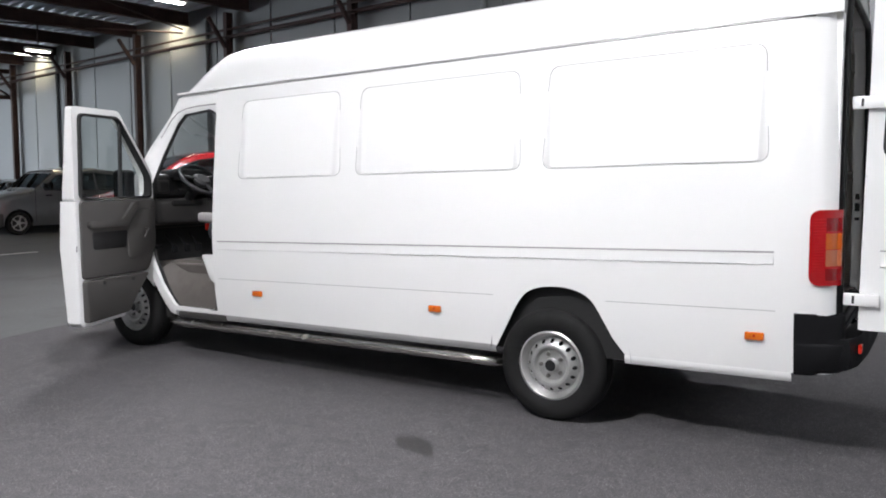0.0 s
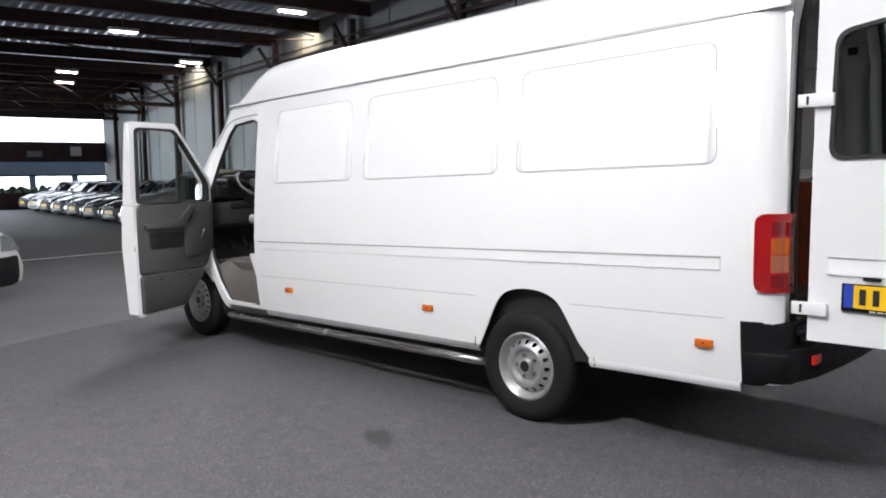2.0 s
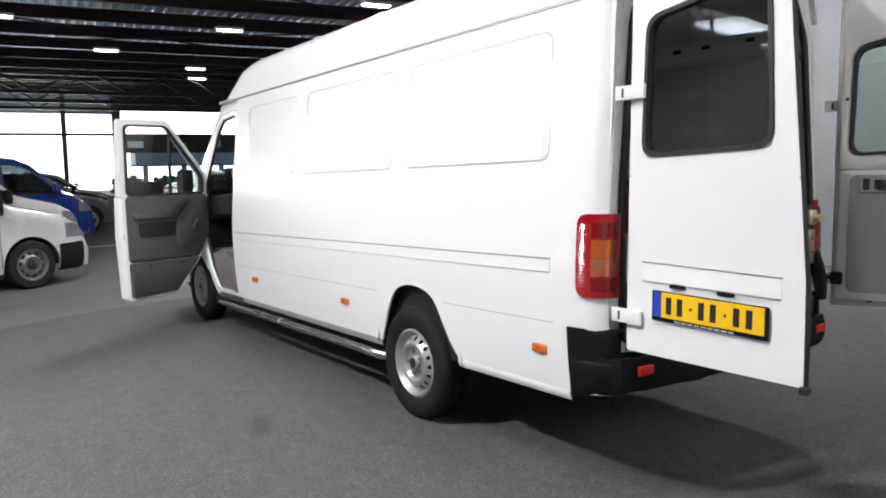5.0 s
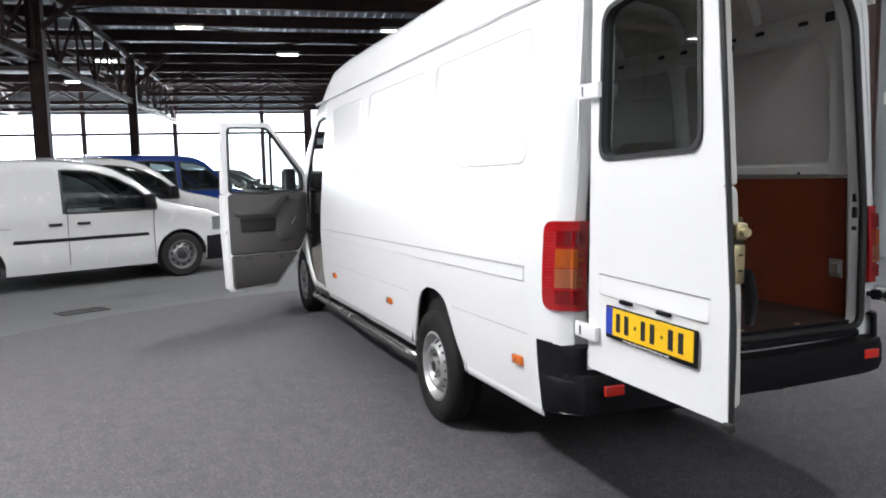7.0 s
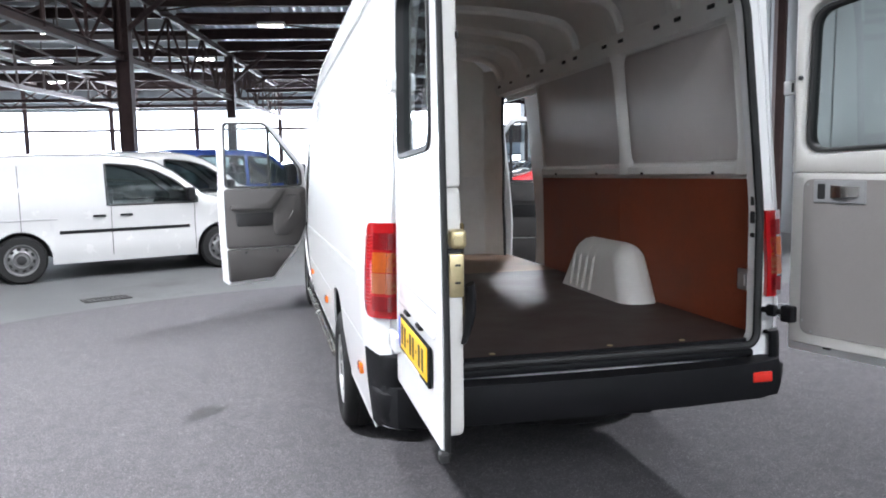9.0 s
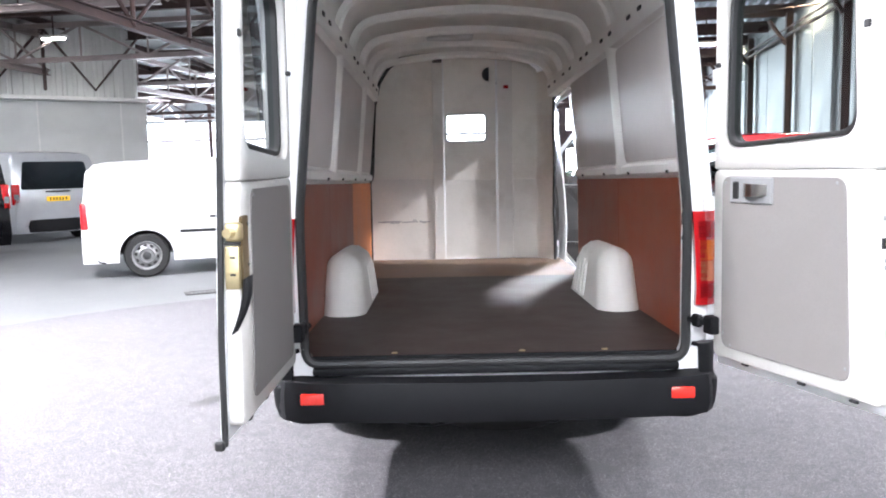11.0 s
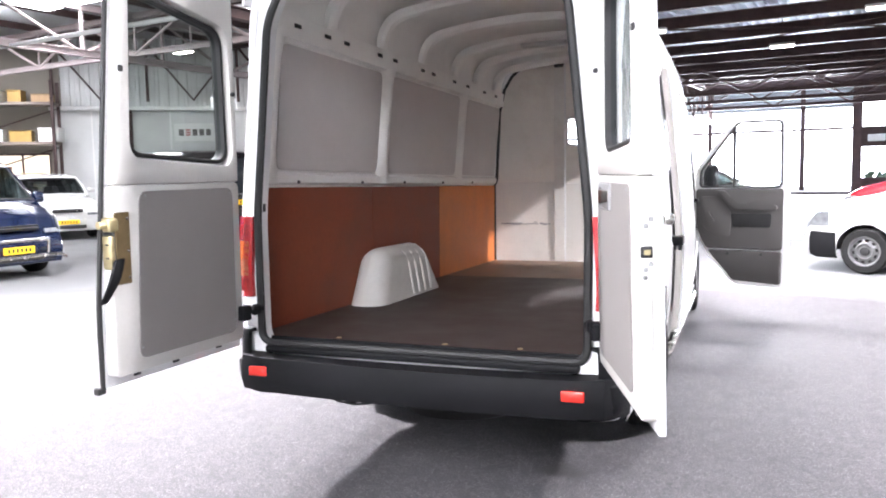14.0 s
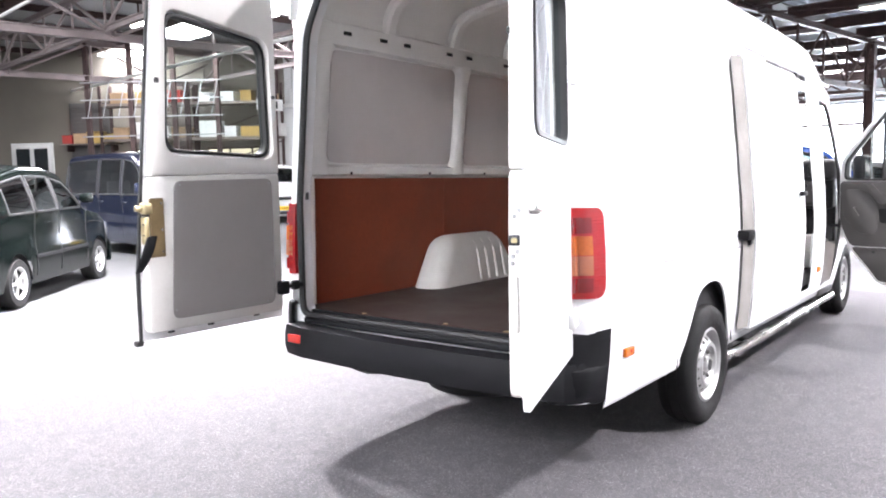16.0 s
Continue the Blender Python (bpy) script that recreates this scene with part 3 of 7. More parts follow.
lg = part("wall_ledge", boxbm((wl / 2, -0.08, 3.82), (wl, 0.36, 0.12), 0.01, 1), M_FIXTURE, smooth=False, place=WALL_S)
tagged(lg, "pale cable duct along the top of the wall", "duct", kind="structure")
bm = bmesh.new()
pr = []
for i in range(int(wl / 0.3)):
    pr += [(i * 0.3, 0.12), (i * 0.3 + 0.15, 0.12), (i * 0.3 + 0.18, 0.08), (i * 0.3 + 0.27, 0.08)]
grid(bm, [[(a, b, z) for a, b in pr] for z in (3.86, 6.1)])
tagged(part("wall_cladding", bm, M_WALL_WHITE, smooth=False, place=WALL_S), "pale ribbed cladding above the wall", "wall", kind="structure")
for i in range(4):
    bm = bmesh.new()
    a = 0.1 + i * 2.85
    tube(bm, [(a, -0.1, 4.05), (a, -0.1, 6.0)], 0.05, 6)
    tube(bm, [(a, -0.1, 5.9), (a + 1.42, -0.1, 4.1), (a + 2.85, -0.1, 5.9)], 0.045, 6)
    tagged(part("wall_bracing", bm, M_BEAM, smooth=False, place=WALL_S), "brown steel bracing above the wall", "brace", kind="structure")
sb = thing("wall_sign_board", "white signboard with grey and red bars on the wall", "sign", WALL_S @ pose(4.36, -0.03, 3.05))
part("board", boxbm((0, 0, 0), (1.32, 0.04, 0.58), 0.008, 1), M_FIXTURE, sb, smooth=False)
for i in range(5):
    w = 0.15
    x = -0.43 + i * 0.215
    if i == 1:
        for k in range(3):
            part("red_bar", boxbm((x, -0.026, -0.08 + k * 0.08), (w, 0.01, 0.045)), M_RED, sb, smooth=False)
    else:
        part("grey_bar", boxbm((x, -0.026, 0), (w, 0.01, 0.21)), M_DOORCARD, sb, smooth=False)
# cream back wall with storage racks
CA, CB = Vector((-31.5, 6.0, 0)), Vector((-19.0, 14.6, 0))
cd = (CB - CA).normalized()
WALL_C = Matrix.Translation(CA) @ Matrix.Rotation(math.atan2(cd.y, cd.x), 4, "Z")
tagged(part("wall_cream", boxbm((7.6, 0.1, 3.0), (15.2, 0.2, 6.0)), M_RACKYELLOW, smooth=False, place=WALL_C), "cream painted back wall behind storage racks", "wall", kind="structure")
RACKS = (10.6, 13.7)
for x0 in RACKS:
    rk = thing("storage_rack", "tall steel storage rack with stacked goods", "rack", WALL_C @ pose(x0, -0.8, 0), "racks along the back wall")
    for x in (-1.5, 1.5):
        for y in (-0.4, 0.4):
            part("upright", boxbm((x, y, 2.3), (0.09, 0.07, 4.6)), M_BEAM, rk, smooth=False)
    for z in (1.5, 2.7, 3.9):
        part("shelf", boxbm((0, 0, z), (3.05, 0.85, 0.09)), M_RACK, rk, smooth=False)
    for z0, z1 in ((0.3, 1.4), (1.6, 2.6), (2.8, 3.8)):
        bm = bmesh.new()
        tube(bm, [(-1.5, 0.4, z0), (1.5, 0.4, z1)], 0.02, 6)
        part("brace", bm, M_BEAM, rk, smooth=False)


def carton(x, y, z, size, turn, mat, label):
    """A lidded box with a seam across its top."""
    t = thing("storage_box", label, "box", WALL_C @ pose(x, y, z, 0, 0, turn), "goods on the shelves")
    w, d, h = size
    part("body", boxbm((0, 0, h * 0.44), (w, d, h * 0.88), 0.01, 1), mat, t, smooth=False)
    part("lid", boxbm((0, 0, h * 0.94), (w + 0.02, d + 0.02, h * 0.12), 0.008, 1), mat, t, smooth=False)


rnd = random.Random(12)
KINDS = ((M_CARD, "brown cardboard box on a storage shelf"), (M_BOXRED, "red box on a storage shelf"), (M_BOXYELLOW, "yellow crate on a storage shelf"), (M_FIXTURE, "white box on a storage shelf"))
for x0 in RACKS:
    for z in (1.545, 2.745, 3.945):
        x = x0 - 1.2
        while x < x0 + 1.2:
            w = rnd.uniform(0.35, 0.7)
            m, lab = KINDS[rnd.choice((0, 0, 1, 2, 3, 3))]
            carton(x + w / 2, -0.8 + rnd.uniform(-0.08, 0.08), z, (w, rnd.uniform(0.4, 0.6), rnd.uniform(0.25, 0.6)), rnd.uniform(-6, 6), m, lab)
            x += w + rnd.uniform(0.06, 0.35)
# lit blinds of an office behind the racks
for x0, w in ((10.9, 2.2), (13.6, 2.4)):
    ob = part("office_window", boxbm((x0, -0.03, 1.75), (w, 0.06, 1.35), 0.01, 1), M_BEAM, smooth=False, place=WALL_C)
    tagged(ob, "lit office window with cream blinds", "window", kind="structure")
    for k in range(3):
        part("blind", boxbm((x0 - w / 2 + (k + 0.5) * w / 3, -0.07, 1.75), (w / 3 - 0.07, 0.02, 1.22), 0.004, 1), M_LITBLIND, ob, smooth=False, place=WALL_C)
# shelf with coloured goods on the cream wall
sh = thing("wall_shelf", "grey steel shelf on brackets with coloured goods", "shelf", WALL_C @ pose(8.3, -0.32, 2.62))
part("board", boxbm((0, 0, 0), (2.0, 0.6, 0.05), 0.005, 1), M_RACK, sh, smooth=False)
for x in (-0.8, 0.8):
    part("bracket", boxbm((x, 0.05, -0.13), (0.04, 0.5, 0.22), 0.004, 1), M_BEAM, sh, smooth=False)
for x, w, h, k in ((7.5, 0.35, 0.30, 1), (7.95, 0.42, 0.36, 0), (8.5, 0.55, 0.42, 2), (9.05, 0.35, 0.34, 2)):
    carton(x, -0.32, 2.646, (w, 0.4, h), 3, *KINDS[k])
# white-framed double door with dark panes
dd = part("door_1", boxbm((5.95, -0.03, 1.36), (1.55, 0.06, 2.72), 0.01, 1), M_FIXTURE, smooth=False, place=WALL_C)
tagged(dd, "white-framed double door with dark glass panes", "door", kind="structure")
for x in (5.62, 6.28):
    part("door_leaf", boxbm((x, -0.075, 1.33), (0.62, 0.03, 2.56), 0.006, 1), M_FIXTURE, dd, smooth=False, place=WALL_C)
    part("pane", boxbm((x, -0.093, 1.75), (0.50, 0.012, 1.55), 0.004, 1), M_CARGLASS, dd, smooth=False, place=WALL_C)
    part("handle", boxbm((x + (0.26 if x < 6 else -0.26), -0.12, 1.05), (0.025, 0.05, 0.16), 0.006, 1), M_STEEL, dd, smooth=False, place=WALL_C)
# dark slatted panel beside it, standing for an unlit opening
rs = part("roller_shutter", boxbm((8.15, -0.02, 2.05), (1.5, 0.04, 4.1), 0.01, 1), M_DOORCARD, smooth=False, place=WALL_C)
tagged(rs, "dark panel standing for an unlit opening in the cream wall", "shutter", kind="structure")
for k in range(26):
    part("slat", boxbm((8.15, -0.048, 0.10 + k * 0.155), (1.44, 0.02, 0.135), 0.006, 1), M_DOORCARD, rs, smooth=False, place=WALL_C)

# brown steel frame with pale rails before the racks
bm = bmesh.new()
for x in (9.6, 11.0, 12.4, 13.8):
    box(bm, (x, -3.0, 2.85), (0.14, 0.14, 5.7))
tagged(part("steel_frame", bm, M_BEAM, smooth=False, place=WALL_C), "brown steel posts of a storage platform", "frame", kind="structure")
bm = bmesh.new()
for z in (2.75, 3.35, 3.9, 4.45):
    box(bm, (11.7, -3.08, z), (4.6, 0.04, 0.04))
for k in range(9):
    tube(bm, [(9.6 + k * 0.5, -3.08, 3.35), (9.85 + k * 0.5, -3.08, 4.45)], 0.018, 6)
tagged(part("platform_rail", bm, M_DECK_PALE, smooth=False, place=WALL_C), "pale steel guard rails of a storage platform", "rail", kind="structure")
# dark post on the white wall
tagged(part("wall_post", boxbm((2.35, -0.10, 1.9), (0.16, 0.16, 3.8), 0.01, 1), M_BEAM, smooth=False, place=WALL_S), "brown steel post before the white wall", "post", kind="structure")

# ---- the white panel van ----
RAKE = Matrix.Rotation(-0.019, 4, "X")
van = thing("panel_van", "white long high-roofed panel van with open doors standing on the carpet", "van")


def vpart(name, bm, mat, parent=None, label="", smooth=True, solid=0.0):
    return part(name, bm, mat, parent or van, label, smooth, RAKE, solid)


SIDE = [(0.36, 0.900), (0.45, 0.925), (0.64, 0.945), (0.75, 0.950), (1.00, 0.958), (1.10, 0.955), (1.30, 0.942), (1.52, 0.922), (1.90, 0.885), (2.16, 0.853), (2.33, 0.828)]
Y_REAR, Y_CORNER = -1.555, -1.24


def half_width(y, z):
    """Half the body's width at a station and height, rounded in to the rear face and drawn in to the nose."""
    x = curve_at(SIDE, z)
    if y < Y_CORNER:
        t = min(1.0, (Y_CORNER - y) / (Y_CORNER - Y_REAR))
        x -= 0.085 * (1 - math.sqrt(max(0.0, 1 - t ** 2.6)))
    if y > 3.6:
        x -= 0.10 * ((y - 3.6) / 1.4) ** 2
    return x


def arch_z(y, yc, half, top, base):
    t = abs(y - yc)
    return base if t >= half else curve_at([(0, top), (0.06, top - 0.003), (0.10, top - 0.010), (0.145, top - 0.022), (0.188, top - 0.042), (0.215, top - 0.062), (0.241, top - 0.092), (0.27, top - 0.137), (0.30, top - 0.190), (0.356, top - 0.292), (half, base)], t)


def stations(y0, y1, extra=()):
    n = max(2, int(abs(y1 - y0) / 0.12))
    ys = span(y0, y1, n) + [y for y in extra if min(y0, y1) < y < max(y0, y1)]
    return sorted(set(round(y, 4) for y in ys))


ARCH_R = [-0.05 + s * k for k in (0.02, 0.06, 0.10, 0.145, 0.188, 0.215, 0.241, 0.27, 0.30, 0.33, 0.356, 0.39, 0.424, 0.426) for s in (-1, 1)]


def gutter_z(y):
    return 2.292 - 0.011 * (y + 1.5)


def side_skin(sgn, y0, y1, base=0.43):
    bm = bmesh.new()
    rows = []
    for y in stations(y0, y1, ARCH_R + [Y_CORNER - 0.315 * k / 8 for k in range(9)]):
        b = base + (0.03 if y < -0.4 else 0)
        zl = max(b, arch_z(y, -0.05, 0.425, 0.838, b))
        zs = span(zl, 1.0, 6) + [1.05, 1.12] + span(1.2, gutter_z(y), 10)
        rows.append([(sgn * half_width(y, z), y, z) for z in zs])
    grid(bm, rows)
    return bm


vpart("side_panel", side_skin(-1, Y_REAR, 2.935), M_WHITE, solid=0.012)
vpart("side_panel", side_skin(1, Y_REAR, 1.32), M_WHITE, solid=0.012)
vpart("side_panel", side_skin(1, 2.52, 2.935), M_WHITE, solid=0.012)


def strip_bm(sgn, y0, y1, z0, z1, out, edge=0.006, tilt=0.0):
    """A flat moulding that follows the side of the body."""
    bm = bmesh.new()
    rows = []
    for y in stations(y0, y1):
        a0, a1 = z0 + tilt * (2.88 - y), z1 + tilt * (2.88 - y)
        hw = [(half_width(y, a0) - 0.002, a0), (half_width(y, a0 + edge) + out, a0 + edge), (half_width(y, a1 - edge) + out, a1 - edge), (half_width(y, a1) - 0.002, a1)]
        rows.append([(sgn * a, y, z) for a, z in hw])
    vs = grid(bm, rows)
    bm.faces.new(vs[0])
    bm.faces.new(vs[-1][::-1])
    return bm


# lintel and sill of the sliding door opening, lintel over the cab doors
vpart("door_lintel", strip_bm(1, 1.32, 2.52, 2.16, 2.20, 0.0), M_WHITE, solid=0.02)
vpart("door_lintel", strip_bm(1, 1.32, 2.52, 2.12, 2.165, 0.0), M_WHITE, solid=0.02)
vpart("sill", strip_bm(1, 1.32, 2.52, 0.40, 0.50, 0.0), M_WHITE, solid=0.02)
for sgn in (-1, 1):
    # pressed panels in the flanks
    for y0, y1 in (((1.63, 2.66), (0.20, 1.49), (-1.23, 0.05)) if sgn < 0 else ((-1.23, 0.05),)):
        bm = bmesh.new()
        outl = round_poly([(y0, 1.545 - 0.006 * y0), (y1, 1.545 - 0.006 * y1), (y1 - 0.03, 2.155 - 0.010 * y1), (y0 + 0.03, 2.155 - 0.010 * y0)], 0.07, 6)
        slab(bm, outl, lambda u, v, h: (sgn * (half_width(u, v) - 0.003 + h), u, v), 0.0075, 0.012)
        bmesh.ops.triangulate(bm, faces=[f for f in bm.faces if len(f.verts) > 4])
        vpart("pressed_panel", bm, M_WHITE)
        # thin grey ring paints the shade and dirt along each panel's pressed edge
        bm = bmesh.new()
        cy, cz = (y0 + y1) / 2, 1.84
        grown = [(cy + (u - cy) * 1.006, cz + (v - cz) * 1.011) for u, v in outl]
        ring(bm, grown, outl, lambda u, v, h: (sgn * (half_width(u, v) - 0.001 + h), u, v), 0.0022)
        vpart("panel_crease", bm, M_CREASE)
    y1 = 2.88 if sgn < 0 else 1.30
    vpart("rub_moulding", strip_bm(sgn, -1.27, y1, 0.968, 1.030, 0.006, 0.004, 0.0123), M_WHITE)
    # grey strip stands for the shadowed groove above the moulding
    vpart("seam", strip_bm(sgn, -1.27, y1, 1.030, 1.040, 0.002, 0.001, 0.0123), M_SEAM)
    vpart("seam", strip_bm(sgn, 0.38, y1, 0.734, 0.7385, 0.0015, 0.001, 0.0105), M_SEAM)
    vpart("seam", strip_bm(sgn, -1.28, -0.36, 0.734, 0.7385, 0.0015, 0.001, 0.0105), M_SEAM)
    vpart("rain_gutter", strip_bm(sgn, Y_REAR + 0.02, 3.42, 2.244, 2.262, 0.008, 0.004, 0.011), M_WHITE)
    vpart("seam", strip_bm(sgn, Y_REAR + 0.02, 3.42, 2.232, 2.244, 0.002, 0.001, 0.011), M_SEAM)
    # drip rail over the cab door
    bm = bmesh.new()
    tube(bm, [(sgn * (half_width(y, z) + 0.001), y, z) for y, z in ((2.95, 2.134), (3.15, 2.131), (3.30, 2.118), (3.40, 2.090), (3.475, 2.035), (3.60, 1.89))], 0.0055, 6)
    vpart("drip_rail", bm, M_SEAM)
    # amber side markers
    for y in ((2.466, 0.83, -1.169) if sgn < 0 else (2.75, -1.169)):
        bm = bmesh.new()
        box(bm, (0, 0, 0), (0.022, 0.098, 0.044), 0.008, 2)
        mk = vpart("marker_light", bm, M_AMBER, label="amber side marker lamp")
        mk.matrix_basis = pose(sgn * (half_width(y, 0.64) + 0.006), y, 0.64 - 0.019 * y)
        sc = part("screw", boxbm((sgn * 0.012, 0, 0.004), (0.004, 0.012, 0.012), 0.003, 1), M_RED, mk)
    # sill edge below the flank
    for y0, y1 in ((0.38, 3.45), (-1.36, -0.47)):
        vpart("sill_edge", strip_bm(sgn, y0, y1, 0.39 + (0.02 if y1 < 0 else 0), 0.44 + (0.02 if y1 < 0 else 0), 0.004, 0.015), M_WHITE if y1 < 0 else M_SEAM)

# high roof
ROOF = [(0.838, 0.0), (0.832, 0.10), (0.815, 0.19), (0.78, 0.268), (0.72, 0.322), (0.62, 0.356), (0.45, 0.380), (0.22, 0.394), (0, 0.398)]


def roof_h(y):
    return curve_at([(2.3, 1.0), (2.70, 0.99), (2.84, 0.97), (2.94, 0.93), (3.05, 0.80), (3.18, 0.56), (3.30, 0.28), (3.41, 0.0)], y)


bm = bmesh.new()
rows = []
for y in span(Y_REAR, 2.3, 20) + [2.3 + 1.11 * math.sqrt(k / 24) for k in range(1, 25)]:
    k = roof_h(y)
    zb = gutter_z(y) - 0.004
    f = min(1.0, max(0.0, (y - 2.5) / 0.9)) ** 1.5
    pts = [(a * (1 - 0.02 * f), y + 0.10 * f * (1 - (a / 0.838) ** 2), zb + b * max(k, 0.012) - 0.012 * f) for a, b in ROOF]
    rows.append([(-a, v, z) for a, v, z in pts] + [(a, v, z) for a, v, z in reversed(pts[:-1])])
grid(bm, rows)
roof = vpart("roof", bm, M_WHITE, solid=0.012)

# rear frame round the load opening
outer = round_poly([(-0.875, 0.62), (0.875, 0.62), (0.86, 1.3), (0.80, 2.24), (0.70, 2.61), (-0.70, 2.61), (-0.80, 2.24), (-0.86, 1.3)], 0.06, 5)
inner = round_poly([(-0.78, 0.70), (0.78, 0.70), (0.785, 1.3), (0.70, 2.2), (0.57, 2.44), (-0.57, 2.44), (-0.70, 2.2), (-0.785, 1.3)], 0.07, 5)
bm = bmesh.new()
ring(bm, outer, inner, lambda u, v, h: (u, Y_REAR + 0.005 + h, v), 0.07)
vpart("rear_frame", bm, M_WHITE)
bm = bmesh.new()
tube(bm, [(x, Y_REAR - 0.006, z) for x, z in inner + inner[:1]], 0.019, 8, False)
vpart("door_seal", bm, M_SEAL, label="black rubber door seal")
bm = bmesh.new()
box(bm, (0, Y_REAR + 0.01, 0.675), (1.50, 0.09, 0.035), 0.012)
vpart("rear_step", bm, M_BLACK)

def strip_bm_lamp(sgn, z):
    b2 = bmesh.new()
    rws = []
    for t in span(0.07, 0.42, 4):
        y = lerp(-1.435, -1.568, min(1.0, t * 1.25))
        rws.append([(sgn * (half_width(max(y, Y_REAR), z) + 0.0115), y, z - 0.004), (sgn * (half_width(max(y, Y_REAR), z) + 0.0135), y, z), (sgn * (half_width(max(y, Y_REAR), z) + 0.0115), y, z + 0.004)])
    grid(b2, rws)
    return b2


# bumper with raised corners
bm = bmesh.new()
rows = []
path = [(-0.925, -1.36), (-0.925, -1.47), (-0.905, -1.56), (-0.86, -1.625), (-0.72, -1.665), (-0.35, -1.69), (0, -1.695), (0.35, -1.69), (0.72, -1.665), (0.86, -1.625), (0.905, -1.56), (0.925, -1.47), (0.925, -1.36)]
for x, y in path:
    n = Vector((x * 0.12, y + 1.2)).normalized()
    o = lambda k: (x - n.x * k, y - n.y * k)
    prof = [(0.06, 0.475), (0.015, 0.485), (0.0, 0.53), (0.0, 0.60), (0.012, 0.645), (0.09, 0.655)]
    rows.append([(*o(k), z) for k, z in prof])
vs = grid(bm, rows)
vpart("bumper", bm, M_BLACK, label="black plastic rear bumper", solid=0.02)
for sgn in (-1, 1):
    bm = bmesh.new()
    rows = []
    for x, y in [(0.935, -1.37), (0.937, -1.45), (0.925, -1.52), (0.905, -1.575), (0.87, -1.60), (0.845, -1.605)]:
        rows.append([(sgn * (max(x - i, half_width(max(y, Y_REAR), z) + 0.006) if y > -1.56 else x - i), y + (i * 0.5 if y < -1.5 else 0), z) for i, z in ((0.11, 0.452), (0.06, 0.458), (0.025, 0.476), (0.006, 0.515), (0.0, 0.56), (-0.002, 0.606), (0.001, 0.616), (0.013, 0.622), (0.014, 0.70), (0.016, 0.752), (0.022, 0.766), (0.045, 0.775))])
    grid(bm, rows)
    vpart("bumper_corner", bm, M_BLACK, label="black bumper corner", solid=0.02)
    bm = bmesh.new()
    box(bm, (sgn * 0.74, -1.662, 0.585), (0.095, 0.02, 0.045), 0.006, 2)
    vpart("reflector", bm, M_REDREF, label="red reflector in the bumper")
    # tail lamp wrapped round the corner
    def lens_bm(t0, t1, z0, z1, out):
        b2 = bmesh.new()
        rws = []
        for t in [t0 + (t1 - t0) * k for k in (0, 0.03, 0.08, 0.15, 0.24, 0.32, 0.45, 0.6, 0.75, 0.88, 1.0)]:
            y = lerp(-1.435, -1.568, min(1.0, t * 1.25))
            ins = 0.0 if t < 0.8 else (t - 0.8) * 0.42
            cut = 0.045 * (1 - math.sqrt(1 - (1 - t / 0.3) ** 2)) if t < 0.3 else 0.0
            rws.append([(sgn * (half_width(max(y, Y_REAR), z) + out - ins), y - (0.008 if t > 0.8 else 0), z) for z in span(z0 + cut, z1 - cut, 10)])
        grid(b2, rws)
        return b2
    tl = vpart("tail_lamp", lens_bm(0.0, 0.96, 0.92, 1.303, 0.012), M_RED, label="red tail lamp wrapped round the corner", solid=0.03)
    part("indicator", lens_bm(0.45, 0.92, 1.105, 1.185, 0.0145), M_AMBERDIM, tl, place=RAKE, solid=0.004)
    part("reversing_lamp", lens_bm(0.45, 0.92, 1.02, 1.102, 0.0145), M_CLEARLENS, tl, place=RAKE, solid=0.004)
    for z0, z1 in ((1.196, 1.262), (0.948, 1.008)):
        part("lens_block", lens_bm(0.45, 0.92, z0, z1, 0.0135), M_REDDARK, tl, place=RAKE, solid=0.003)
    for k in range(20):
        z = 0.970 + k * 0.0148
        part("lens_rib", strip_bm_lamp(sgn, z), M_RED, tl, place=RAKE)

# loose cables under the bumper
for pts in (((-0.42, -1.58, 0.48), (-0.36, -1.60, 0.458), (-0.27, -1.60, 0.450), (-0.20, -1.60, 0.460), (-0.12, -1.58, 0.48)), ((0.10, -1.58, 0.48), (0.16, -1.60, 0.460), (0.24, -1.60, 0.455), (0.31, -1.58, 0.48))):
    bm = bmesh.new()
    tube(bm, list(pts), 0.005, 8)
    vpart("cable", bm, M_BLACK, label="loose black cable")
bm = bmesh.new()
box(bm, (-0.30, -1.57, 0.468), (0.05, 0.05, 0.05), 0.008, 1)
vpart("towing_socket", bm, M_BLACK)

# side pipes
for sgn in (-1, 1):
    bm = bmesh.new()
    tube(bm, [(sgn * 0.80, 3.62, 0.35), (sgn * 0.90, 3.52, 0.34), (sgn * 0.93, 3.40, 0.335), (sgn * 0.93, 0.62, 0.335), (sgn * 0.925, 0.52, 0.33), (sgn * 0.88, 0.42, 0.315), (sgn * 0.80, 0.38, 0.31)], 0.030, 12)
    pp = vpart("side_pipe", bm, M_STEEL, label="polished steel tube along the sill")
    for y in (0.9, 1.9, 2.9):
        part("bracket", boxbm((sgn * 0.84, y, 0.335), (0.16, 0.05, 0.03), 0.005, 1), M_DARKSTEEL, pp, smooth=False, place=RAKE)


